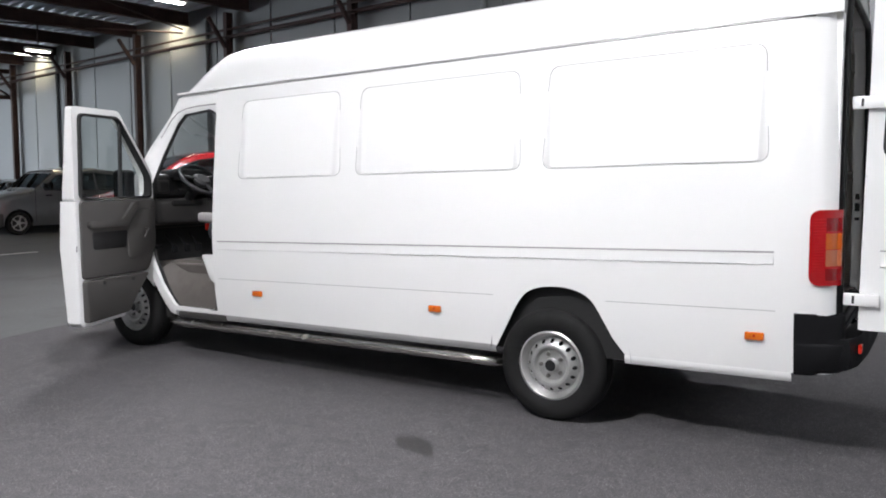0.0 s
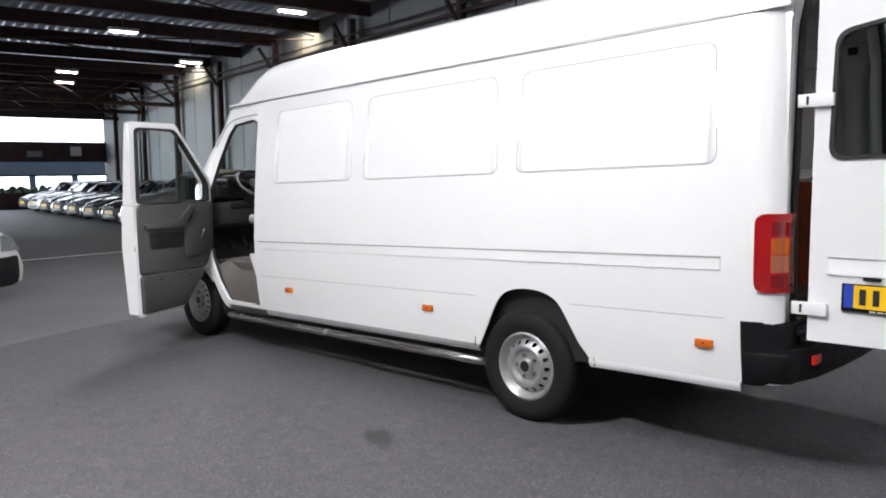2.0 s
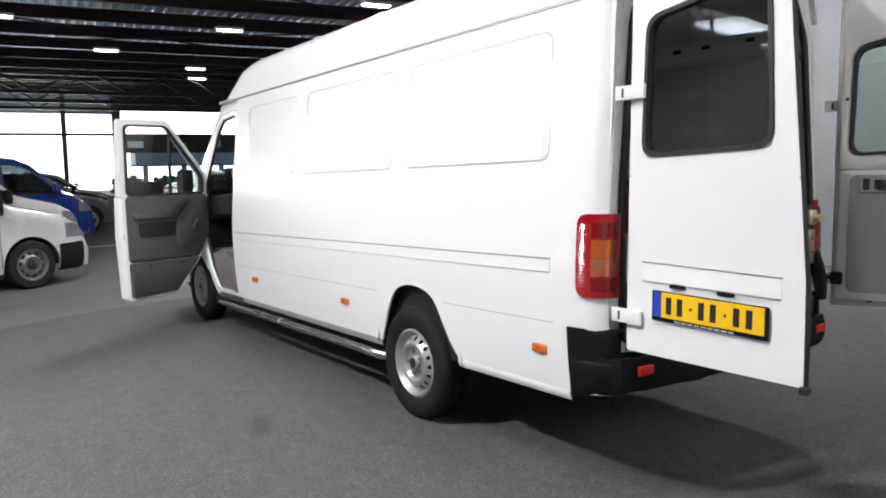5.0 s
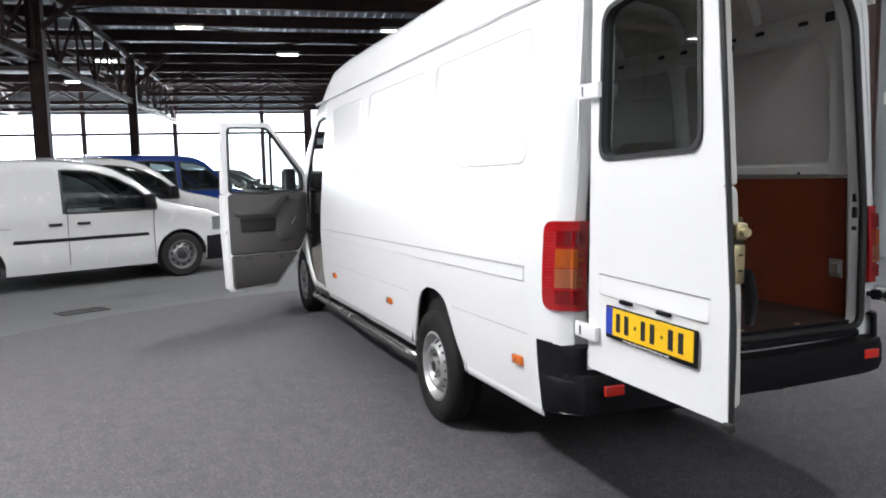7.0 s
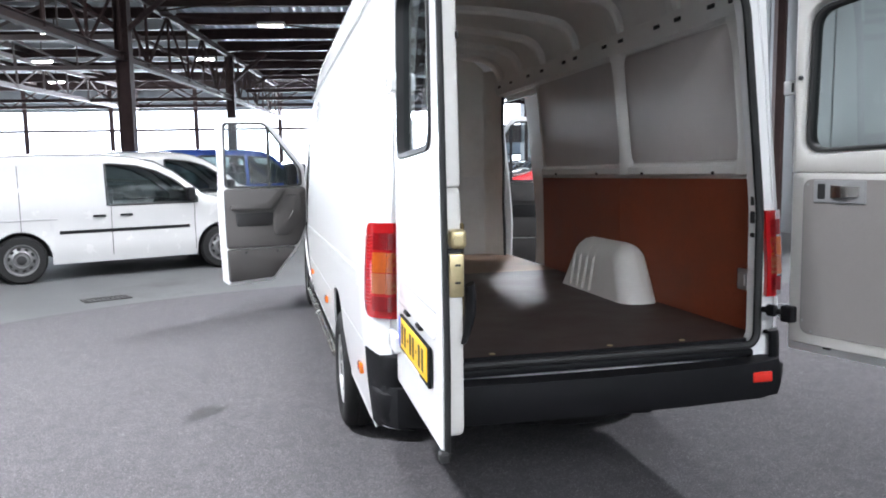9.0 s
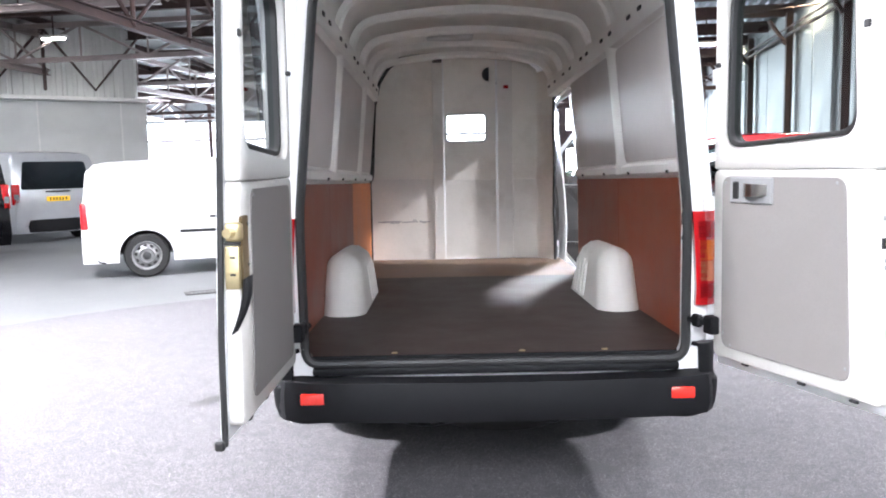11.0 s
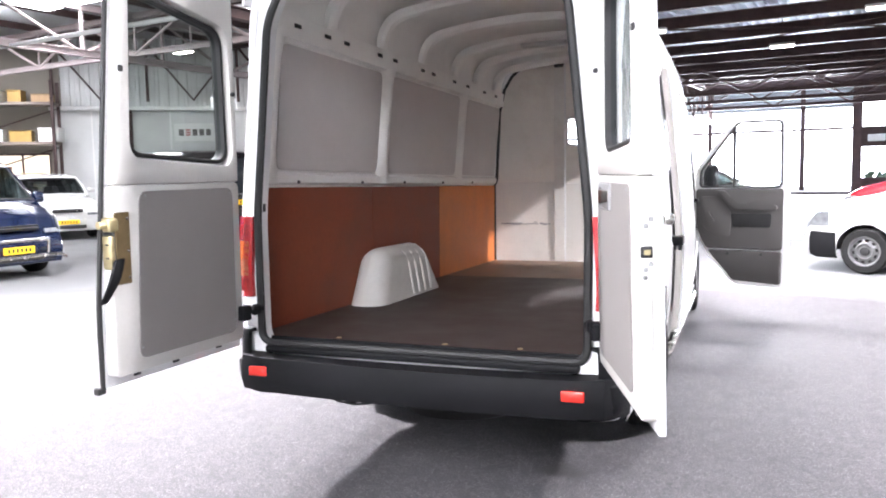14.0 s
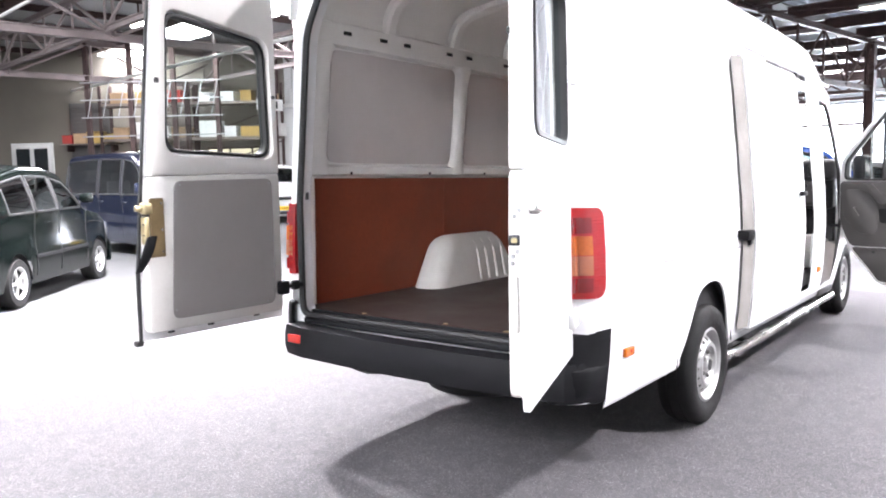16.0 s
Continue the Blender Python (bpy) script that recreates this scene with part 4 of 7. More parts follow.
# wheels
def wheel_parts(parent, radius=0.345, width=0.215, rim=0.212, holes=16, sgn=1):
    bm = bmesh.new()
    w = width / 2
    prof = [(rim - 0.012, -w * 0.78), (rim + 0.004, -w * 0.82), (rim + 0.03, -w * 0.97), (rim + 0.075, -w), (radius - 0.035, -w * 0.94), (radius - 0.012, -w * 0.82), (radius, -w * 0.60)]
    prof += [(radius, -w * 0.34), (radius - 0.008, -w * 0.32), (radius - 0.008, -w * 0.26), (radius, -w * 0.24), (radius, w * 0.24), (radius - 0.008, w * 0.26), (radius - 0.008, w * 0.32), (radius, w * 0.34)]
    prof += [(radius, w * 0.60), (radius - 0.012, w * 0.82), (radius - 0.035, w * 0.94), (rim + 0.075, w), (rim + 0.03, w * 0.97), (rim + 0.004, w * 0.82), (rim - 0.012, w * 0.78)]
    lathe(bm, prof, 56)
    part("tyre", bm, M_RUBBER, parent, "worn black tyre")
    o = w * 0.82 * sgn
    bm = bmesh.new()
    prof = [(rim + 0.002, o), (rim - 0.010, o + 0.006 * sgn), (rim - 0.022, o - 0.004 * sgn), (rim - 0.032, o - 0.03 * sgn), (rim * 0.80, o - 0.038 * sgn)]
    lathe(bm, prof, 56)
    # dish with round holes, each in a cell of its own
    r0, r1 = rim * 0.63, rim * 0.80
    dish = lambda r: o - (0.002 + 0.036 * ((r - r0) / (r1 - r0)) ** 1.4) * sgn
    da, mid = math.tau / holes, (r0 + r1) / 2
    for k in range(holes):
        a = k * da
        edge, hole = [], []
        for i, (p, q) in enumerate(((1, 0), (1, 1), (0, 1), (-1, 1), (-1, 0), (-1, -1), (0, -1), (1, -1))):
            r, t = mid + q * (r1 - r0) / 2, a + p * da / 2
            edge.append(bm.verts.new((dish(r), r * math.cos(t), r * math.sin(t))))
            r, t = mid + 0.0135 * math.sin(i * math.pi / 4), a + 0.0135 * math.cos(i * math.pi / 4) / mid
            hole.append(bm.verts.new((dish(r), r * math.cos(t), r * math.sin(t))))
        for i in range(8):
            bm.faces.new((edge[i], edge[(i + 1) % 8], hole[(i + 1) % 8], hole[i]))
    lathe(bm, [(rim * 0.63, o - 0.002 * sgn), (rim * 0.60, o + 0.006 * sgn), (rim * 0.555, o + 0.008 * sgn), (rim * 0.51, o + 0.004 * sgn), (rim * 0.475, o - 0.012 * sgn), (rim * 0.44, o - 0.020 * sgn), (rim * 0.20, o - 0.020 * sgn)], 56)
    bmesh.ops.remove_doubles(bm, verts=bm.verts, dist=0.0008)
    rm = part("rim", bm, M_RIM, parent, "silver steel wheel with round vent holes", solid=0.004)
    bm = bmesh.new()
    lathe(bm, [(rim * 0.98, o - 0.07 * sgn), (0.0, o - 0.07 * sgn)], 32)
    part("backing", bm, M_DARKSTEEL, rm, smooth=False)
    bm = bmesh.new()
    lathe(bm, [(rim * 0.21, o - 0.020 * sgn), (rim * 0.205, o + 0.004 * sgn), (rim * 0.185, o + 0.008 * sgn), (rim * 0.17, o + 0.007 * sgn), (0.0, o + 0.007 * sgn)], 32)
    part("hub_cap", bm, M_RIM, rm)
    bm = bmesh.new()
    lathe(bm, [(rim * 0.160, o + 0.0075 * sgn), (rim * 0.160, o + 0.0090 * sgn), (0.0, o + 0.0095 * sgn)], 24)
    part("cap_badge", bm, M_DASH, rm)
    for k in range(5):
        a = k * math.tau / 5
        bm = bmesh.new()
        lathe(bm, [(0.013, o - 0.022 * sgn), (0.013, o - 0.006 * sgn), (0.009, o + 0.0 * sgn), (0, o + 0.0 * sgn)], 10)
        bmesh.ops.translate(bm, vec=(0, rim * 0.335 * math.cos(a), rim * 0.335 * math.sin(a)), verts=bm.verts)
        part("wheel_nut", bm, M_NUT, rm)


for sgn in (-1, 1):
    for y in (0.0, 4.025):
        w = new("wheel")
        w.parent = van
        w.matrix_basis = pose(sgn * (0.84 if y == 0 else 0.83), y, 0.347)
        wheel_parts(w, sgn=sgn)
    # shallow wheel housing, black to stand for the shade deep in the arch
    bm = bmesh.new()
    rows = []
    for k in range(13):
        a = math.pi * k / 12
        rows.append([(sgn * x, -0.05 + 0.46 * math.cos(a), 0.42 + 0.445 * math.sin(a)) for x in (0.930, 0.884)])
    vs = grid(bm, rows)
    bm.faces.new([r[-1] for r in vs])
    vpart("wheel_housing", bm, M_SEAL)
bm = bmesh.new()
box(bm, (0, 1.6, 0.55), (1.70, 6.2, 0.14), 0.03)
vpart("underbody", bm, M_DARKSTEEL)
bm = bmesh.new()
lathe(bm, [(0.0, 0.10), (0.30, 0.10), (0.33, 0.06), (0.34, 0), (0.33, -0.06), (0.30, -0.10), (0.0, -0.10)], 40, "z")
bmesh.ops.translate(bm, vec=(0.05, -1.02, 0.43), verts=bm.verts)
vpart("spare_wheel", bm, M_RUBBER, label="spare wheel slung under the rear")
bm = bmesh.new()
tube(bm, [(-0.85, 0, 0.34), (0.85, 0, 0.34)], 0.06, 10)
vpart("rear_axle", bm, M_DARKSTEEL)

# ---- load space ----
def inner_x(z):
    return curve_at([(0.70, 0.875), (1.44, 0.868), (1.55, 0.862), (2.16, 0.805), (2.26, 0.79)], z)


FLOOR_Z = 0.722
# the front board carries the sliding door's light in its colour
for nm, y0, y1, mat, lab in (("floor_board", -1.505, 1.150, M_PLYFLOOR, "worn dark brown plywood floor board"), ("floor_board", 1.153, 2.53, M_PLYFLOOR_LIT, "worn plywood floor board lightened for the door's light")):
    vpart(nm, boxbm((0, (y0 + y1) / 2, FLOOR_Z - 0.008), (1.74, y1 - y0, 0.016), 0.002, 1), mat, label=lab, smooth=False)
vpart("floor_edge", boxbm((0, -1.512, FLOOR_Z - 0.022), (1.52, 0.012, 0.05), 0.003, 1), M_BLACK, smooth=False)
vpart("edge_trim", boxbm((0, -1.535, 0.664), (1.50, 0.03, 0.012), 0.004, 1), M_ALU, smooth=False)
for x in (-0.42, 0.12, 0.47):
    bm = bmesh.new()
    lathe(bm, [(0.014, 0), (0.012, 0.003), (0, 0.004)], 10, "z")
    bmesh.ops.translate(bm, vec=(x, -1.46, FLOOR_Z), verts=bm.verts)
    vpart("floor_screw", bm, M_GALV)
for sgn, y1 in ((-1, 2.53), (1, 1.40)):
    bm = bmesh.new()
    rows = [[(sgn * inner_x(z), y, z) for z in span(0.70, 2.26, 16)] for y in span(Y_REAR + 0.06, y1, 14)]
    grid(bm, rows)
    vpart("inner_wall", bm, M_WHITE_IN)
    # plywood lining sheets; the front one's colour also carries light from the sliding door
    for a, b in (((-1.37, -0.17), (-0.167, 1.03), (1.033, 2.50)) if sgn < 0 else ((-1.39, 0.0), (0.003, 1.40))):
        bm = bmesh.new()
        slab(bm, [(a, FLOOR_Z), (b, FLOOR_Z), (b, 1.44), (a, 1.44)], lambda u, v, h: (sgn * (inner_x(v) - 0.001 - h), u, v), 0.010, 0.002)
        vpart("plywood_sheet", bm, M_PLY_LIT if a > 1 else M_PLY, label="orange plywood lining sheet with door light in its colour" if a > 1 else "brown plywood lining sheet", smooth=False)
    # ledge above the lining, posts and the slotted rail
    def inner_strip(y0, y2, z0, z1, out, edge):
        b2 = bmesh.new()
        rws = []
        for y in span(y0, y2, max(2, int((y2 - y0) / 0.25))):
            rws.append([(sgn * (inner_x(z0) + 0.01), y, z0), (sgn * (inner_x(z0 + edge) - out), y, z0 + edge), (sgn * (inner_x(z1 - edge) - out), y, z1 - edge), (sgn * (inner_x(z1) + 0.01), y, z1)])
        v2 = grid(b2, rws)
        b2.faces.new(v2[0])
        b2.faces.new(v2[-1][::-1])
        return b2
    vpart("inner_ledge", inner_strip(Y_REAR + 0.07, y1 - 0.02, 1.445, 1.525, 0.028, 0.02), M_WHITE_IN)
    for k, y in enumerate((-1.30, -0.55, 0.1, 0.85, 1.57, 2.3)):
        if y < y1 - 0.05:
            bm = bmesh.new()
            box(bm, (0, 0, 0), (0.016, 0.012, 0.016), 0.003, 1)
            bmesh.ops.translate(bm, vec=(sgn * (inner_x(1.49) - 0.03), y + 0.2, 1.468), verts=bm.verts)
            vpart("ledge_bolt", bm, M_DARKSTEEL)
    rail = vpart("slotted_rail", inner_strip(Y_REAR + 0.07, y1 + (0.25 if sgn < 0 else 1.3), 2.17, 2.32, 0.032, 0.018), M_WHITE_IN)
    # black blocks put on for the shade inside the rail's slots
    for y in (-1.19, -0.88, -0.66, -0.22, 0.01, 0.48, 0.69, 1.14, 1.46, 1.91, 2.25):
        for dz in (0,):
            part("slot", boxbm((sgn * (inner_x(2.262) - 0.032), y, 2.255), (0.008, 0.062, 0.022), 0.008, 2), M_INK, rail, smooth=False, place=RAKE)
    for y in ((-1.36, -0.02, 1.46) if sgn < 0 else (-1.36, -0.10)):
        bm = bmesh.new()
        rows = []
        for z in span(1.46, 2.20, 12):
            w = 0.055 + 0.05 * (max(0.0, abs(z - 1.83) / 0.37) ** 4)
            rows.append([(sgn * (inner_x(z) + 0.005), y - w - 0.02, z), (sgn * (inner_x(z) - 0.014), y - w, z), (sgn * (inner_x(z) - 0.030), y - w * 0.6, z), (sgn * (inner_x(z) - 0.034), y, z), (sgn * (inner_x(z) - 0.030), y + w * 0.6, z), (sgn * (inner_x(z) - 0.014), y + w, z), (sgn * (inner_x(z) + 0.005), y + w + 0.02, z)])
        grid(bm, rows)
        vpart("inner_post", bm, M_WHITE_IN)
    # grey lining boards set between the posts
    for a, b in (((-1.28, -0.10), (0.06, 1.38), (1.54, 2.50)) if sgn < 0 else ((-1.33, -0.18), (-0.02, 1.34))):
        bm = bmesh.new()
        slab(bm, round_poly([(a, 1.53), (b, 1.53), (b, 2.165), (a, 2.165)], 0.06, 6), lambda u, v, h: (sgn * (inner_x(v) - 0.002 - h), u, v), 0.006, 0.003)
        bmesh.ops.triangulate(bm, faces=[f for f in bm.faces if len(f.verts) > 4])
        vpart("lining_board", bm, M_LINING, label="pale grey hardboard lining board", smooth=False)
    # black blocks for the shade in the slots of the rear pillar
    for z in ((1.35,) if sgn < 0 else (1.35, 1.27, 1.19)):
        vpart("pillar_slot", boxbm((sgn * 0.785, Y_REAR + 0.045, z), (0.012, 0.030, 0.055 if z > 1.2 else 0.02), 0.004, 1), M_INK, smooth=False)
    # wheel box
    bm = bmesh.new()
    vs = bmesh.ops.create_cube(bm, size=1.0)["verts"]
    for v in vs:
        up = v.co.z > 0
        v.co = (0.875 if v.co.x > 0 else (0.675 if up else 0.635), (0.30 if up else 0.52) if v.co.y > 0 else (-0.36 if up else -0.55), 1.055 if up else FLOOR_Z - 0.01)
    bmesh.ops.bevel(bm, geom=[e for e in bm.edges if (e.verts[0].co + e.verts[1].co).z / 2 > FLOOR_Z + 0.05], offset=0.105, segments=7, profile=0.5, affect="EDGES")
    bmesh.ops.delete(bm, geom=[f for f in bm.faces if f.normal.z < -0.7 or f.calc_center_median().x > 0.87], context="FACES")
    for v in bm.verts:
        v.co.x *= sgn
    wb = vpart("wheel_box", bm, M_DOOR_IN, label="white pressed steel wheel box")
    for k in range(4):
        y = -0.05 + k * 0.10
        bm = bmesh.new()
        tube(bm, [(sgn * 0.638, y + 0.02, 0.74), (sgn * 0.662, y, 0.93), (sgn * 0.692, y - 0.01, 1.00), (sgn * 0.75, y - 0.01, 1.040)], 0.0125, 8)
        part("pressed_rib", bm, M_DOOR_IN, wb, place=RAKE)
# inner roof and its ribs
def inner_roof(y, k):
    return [(a * 0.955 - 0.004 * (i == 0), gutter_z(y) + b * roof_h(y) - 0.032 - k) for i, (a, b) in enumerate(ROOF)]


bm = bmesh.new()
rows = []
for y in span(Y_REAR + 0.02, 2.53, 12):
    p = inner_roof(y, 0.0)
    rows.append([(-a, y, z) for a, z in p] + [(a, y, z) for a, z in reversed(p[:-1])])
grid(bm, rows)
vpart("inner_roof", bm, M_WHITE_IN)
for y in (-0.80, -0.14, 0.54, 1.20, 1.74, 2.28):
    # a pressed bow: rises from the rail, bends and crosses under the roof skin
    half = [(0.792, 2.28), (0.772, 2.355), (0.752, 2.405), (0.722, 2.450), (0.680, 2.482), (0.62, 2.503), (0.42, 2.534), (0.20, 2.556), (0, 2.562)]
    line = [(-a, z) for a, z in half] + [(a, z) for a, z in reversed(half[:-1])]
    bm = bmesh.new()
    rows = []
    for k, (a, z) in enumerate(line):
        p0, p1 = line[max(0, k - 1)], line[min(len(line) - 1, k + 1)]
        n = Vector((p1[1] - p0[1], -(p1[0] - p0[0]))).normalized()
        rows.append([(a + n.x * o, y + dy, z + n.y * o - 0.014 * (y - 1.0) * 0.6) for dy, o in ((-0.050, -0.022), (-0.046, 0.010), (-0.030, 0.026), (0, 0.030), (0.030, 0.026), (0.046, 0.010), (0.050, -0.022))])
    grid(bm, rows)
    vpart("roof_rib", bm, M_WHITE_IN)
bm = bmesh.new()
box(bm, (-0.12, 1.46, 2.555), (0.36, 0.10, 0.045), 0.014, 2)
vpart("roof_lamp", bm, M_FIXTURE, label="white cargo lamp under the roof")

# ---- partition with its door ----
PY = 2.525
partition = new("partition")
partition.parent = van


def board(name, x0, x1, z0, z1, out, mat, label=""):
    return part(name, boxbm(((x0 + x1) / 2, PY - out / 2, (z0 + z1) / 2), (x1 - x0, max(out, 0.006), z1 - z0), 0.002, 1), mat, partition, label, False, RAKE)


board("lower_board", -0.875, -0.275, FLOOR_Z, 1.465, 0.012, M_PARTITION)
board("middle_board", -0.828, -0.275, 1.468, 2.045, 0.012, M_PARTITION2)
bm = bmesh.new()
slab(bm, [(-0.805, 2.048), (-0.275, 2.048), (-0.275, 2.575), (-0.50, 2.545), (-0.66, 2.47), (-0.73, 2.38), (-0.775, 2.26)], lambda u, v, h: (u, PY - h, v), 0.012)
part("upper_board", bm, M_PARTITION2, partition, "", False, RAKE)
bm = bmesh.new()
# strips added behind the boards, round the window, to stop light leaking through
for x0, x1, z0, z1 in ((-0.86, -0.155, FLOOR_Z, 1.47), (-0.82, -0.155, 1.47, 2.05), (-0.77, -0.155, 2.05, 2.30), (0.215, 0.69, FLOOR_Z, 2.42), (-0.155, 0.215, FLOOR_Z, 1.80), (-0.155, 0.215, 2.055, 2.59), (-0.70, -0.155, 2.30, 2.47), (-0.42, -0.155, 2.47, 2.58), (0.215, 0.50, 2.42, 2.54)):
    box(bm, ((x0 + x1) / 2, PY + 0.012, (z0 + z1) / 2), (x1 - x0, 0.016, z1 - z0))
part("backing_sheet", bm, M_PARTITION, partition, "", False, RAKE)
board("mullion", -0.272, -0.178, FLOOR_Z, 2.60, 0.030, M_PARTITION)
board("door_board", -0.172, 0.302, 0.73, 1.45, 0.014, M_PARTITION, "grey lower half of the partition door")
bm = bmesh.new()
slot = round_poly([(-0.155, 1.80), (0.215, 1.80), (0.215, 2.055), (-0.155, 2.055)], 0.05, 6)
ring(bm, round_poly([(-0.172, 1.453), (0.302, 1.453), (0.302, 2.57), (-0.172, 2.57)], 0.003, 6), slot, lambda u, v, h: (u, PY - h, v), 0.014)
part("door_board", bm, M_PARTITION2, partition, "cream upper half of the partition door", False, RAKE)
bm = bmesh.new()
tube(bm, [(x, PY - 0.016, z) for x, z in slot + slot[:1]], 0.012, 8, False)
part("window_seal", bm, M_FIXTURE, partition, place=RAKE)
bm = bmesh.new()
bm.faces.new([bm.verts.new((x, PY - 0.006, z)) for x, z in slot])
pw = part("window_pane", bm, M_GLASS, partition, smooth=False, place=RAKE)
pw.visible_shadow = False
for x in (-0.175, 0.312):
    board("door_rail", x - 0.008, x + 0.008, 0.72, 2.59, 0.026, M_ALU)
board("door_head", -0.18, 0.32, 2.575, 2.60, 0.026, M_ALU)
board("door_foot", -0.18, 0.32, FLOOR_Z, 0.732, 0.026, M_ALU)
board("right_lower_board", 0.322, 0.455, FLOOR_Z, 2.57, 0.022, M_PARTITION)
board("right_board", 0.458, 0.68, FLOOR_Z, 1.45, 0.012, M_PARTITION)
bm = bmesh.new()
slab(bm, [(0.458, 1.453), (0.68, 1.453), (0.68, 2.44), (0.60, 2.505), (0.458, 2.555)], lambda u, v, h: (u, PY - h, v), 0.012)
part("right_board", bm, M_PARTITION2, partition, "", False, RAKE)
bm = bmesh.new()
rows = []
for z in span(FLOOR_Z, 2.42, 12):
    rows.append([(0.675 + t * 0.13 + 0.006 * math.sin(z * 17 + t * 5), PY - 0.006 - 0.20 * t ** 1.6 + 0.008 * math.sin(z * 11 + t * 4), z) for t in span(0, 1, 6)])
grid(bm, rows)
part("side_cover", bm, M_PARTITION2, partition, "creased cream cover beside the sliding door", True, RAKE, 0.004)
bm = bmesh.new()
tube(bm, [(0.81 + 0.004 * math.sin(z * 9), PY - 0.205, z) for z in span(FLOOR_Z, 2.30, 14)], 0.014, 8)
part("edge_seal", bm, M_SEAL, partition, place=RAKE)
bm = bmesh.new()
tube(bm, [(-0.862, PY - 0.012, 0.72), (-0.862, PY - 0.012, 1.44), (-0.838, PY - 0.012, 1.50), (-0.802, PY - 0.012, 2.14), (-0.785, PY - 0.012, 2.20), (-0.755, PY - 0.012, 2.34), (-0.68, PY - 0.012, 2.46), (-0.55, PY - 0.012, 2.575), (-0.3, PY - 0.012, 2.60)], 0.015, 8)
part("edge_seal", bm, M_SEAL, partition, place=RAKE)
bm = bmesh.new()
outl = [(0.245, 2.345 + 0.0)] + [(0.245 - 0.062 * math.sin(a), 2.405 - 0.062 * math.cos(a)) for a in span(0, math.pi, 12)]
slab(bm, outl[1:], lambda u, v, h: (u, PY - 0.014 - h, v), 0.03, 0.006)
part("finger_grip", bm, M_DASH, partition, "dark half-round finger grip", place=RAKE)
part("sticker", boxbm((0.40, PY - 0.024, 2.29), (0.045, 0.003, 0.03)), M_RED, partition, "small red sticker", False, RAKE)
part("corner_block", boxbm((-0.225, PY - 0.045, 2.555), (0.085, 0.04, 0.08), 0.008, 1), M_DOORCARD, partition, "", False, RAKE)
rnd = random.Random(5)
bm = bmesh.new()
for k in range(16):
    x = -0.74 + rnd.random() * 0.40
    box(bm, (x, PY - 0.0135, 1.075 + rnd.gauss(0, 0.006)), (0.03 + 0.10 * rnd.random(), 0.0012, 0.004 + 0.006 * rnd.random()))
part("scuff_mark", bm, M_SEAM, partition, "black scuff marks", False, RAKE)

# grey bracket on the lining; black block for the shaded hole ending the rail
bm = bmesh.new()
box(bm, (0.860, -1.335, 0.965), (0.012, 0.085, 0.10), 0.004, 1)
box(bm, (0.848, -1.345, 0.965), (0.016, 0.05, 0.06), 0.005, 1)
vpart("wall_bracket", bm, M_ALU, label="small grey metal bracket on the lining")
vpart("rail_hole", boxbm((inner_x(2.25) - 0.030, -1.36, 2.262), (0.012, 0.06, 0.05), 0.012, 2), M_INK, smooth=False)

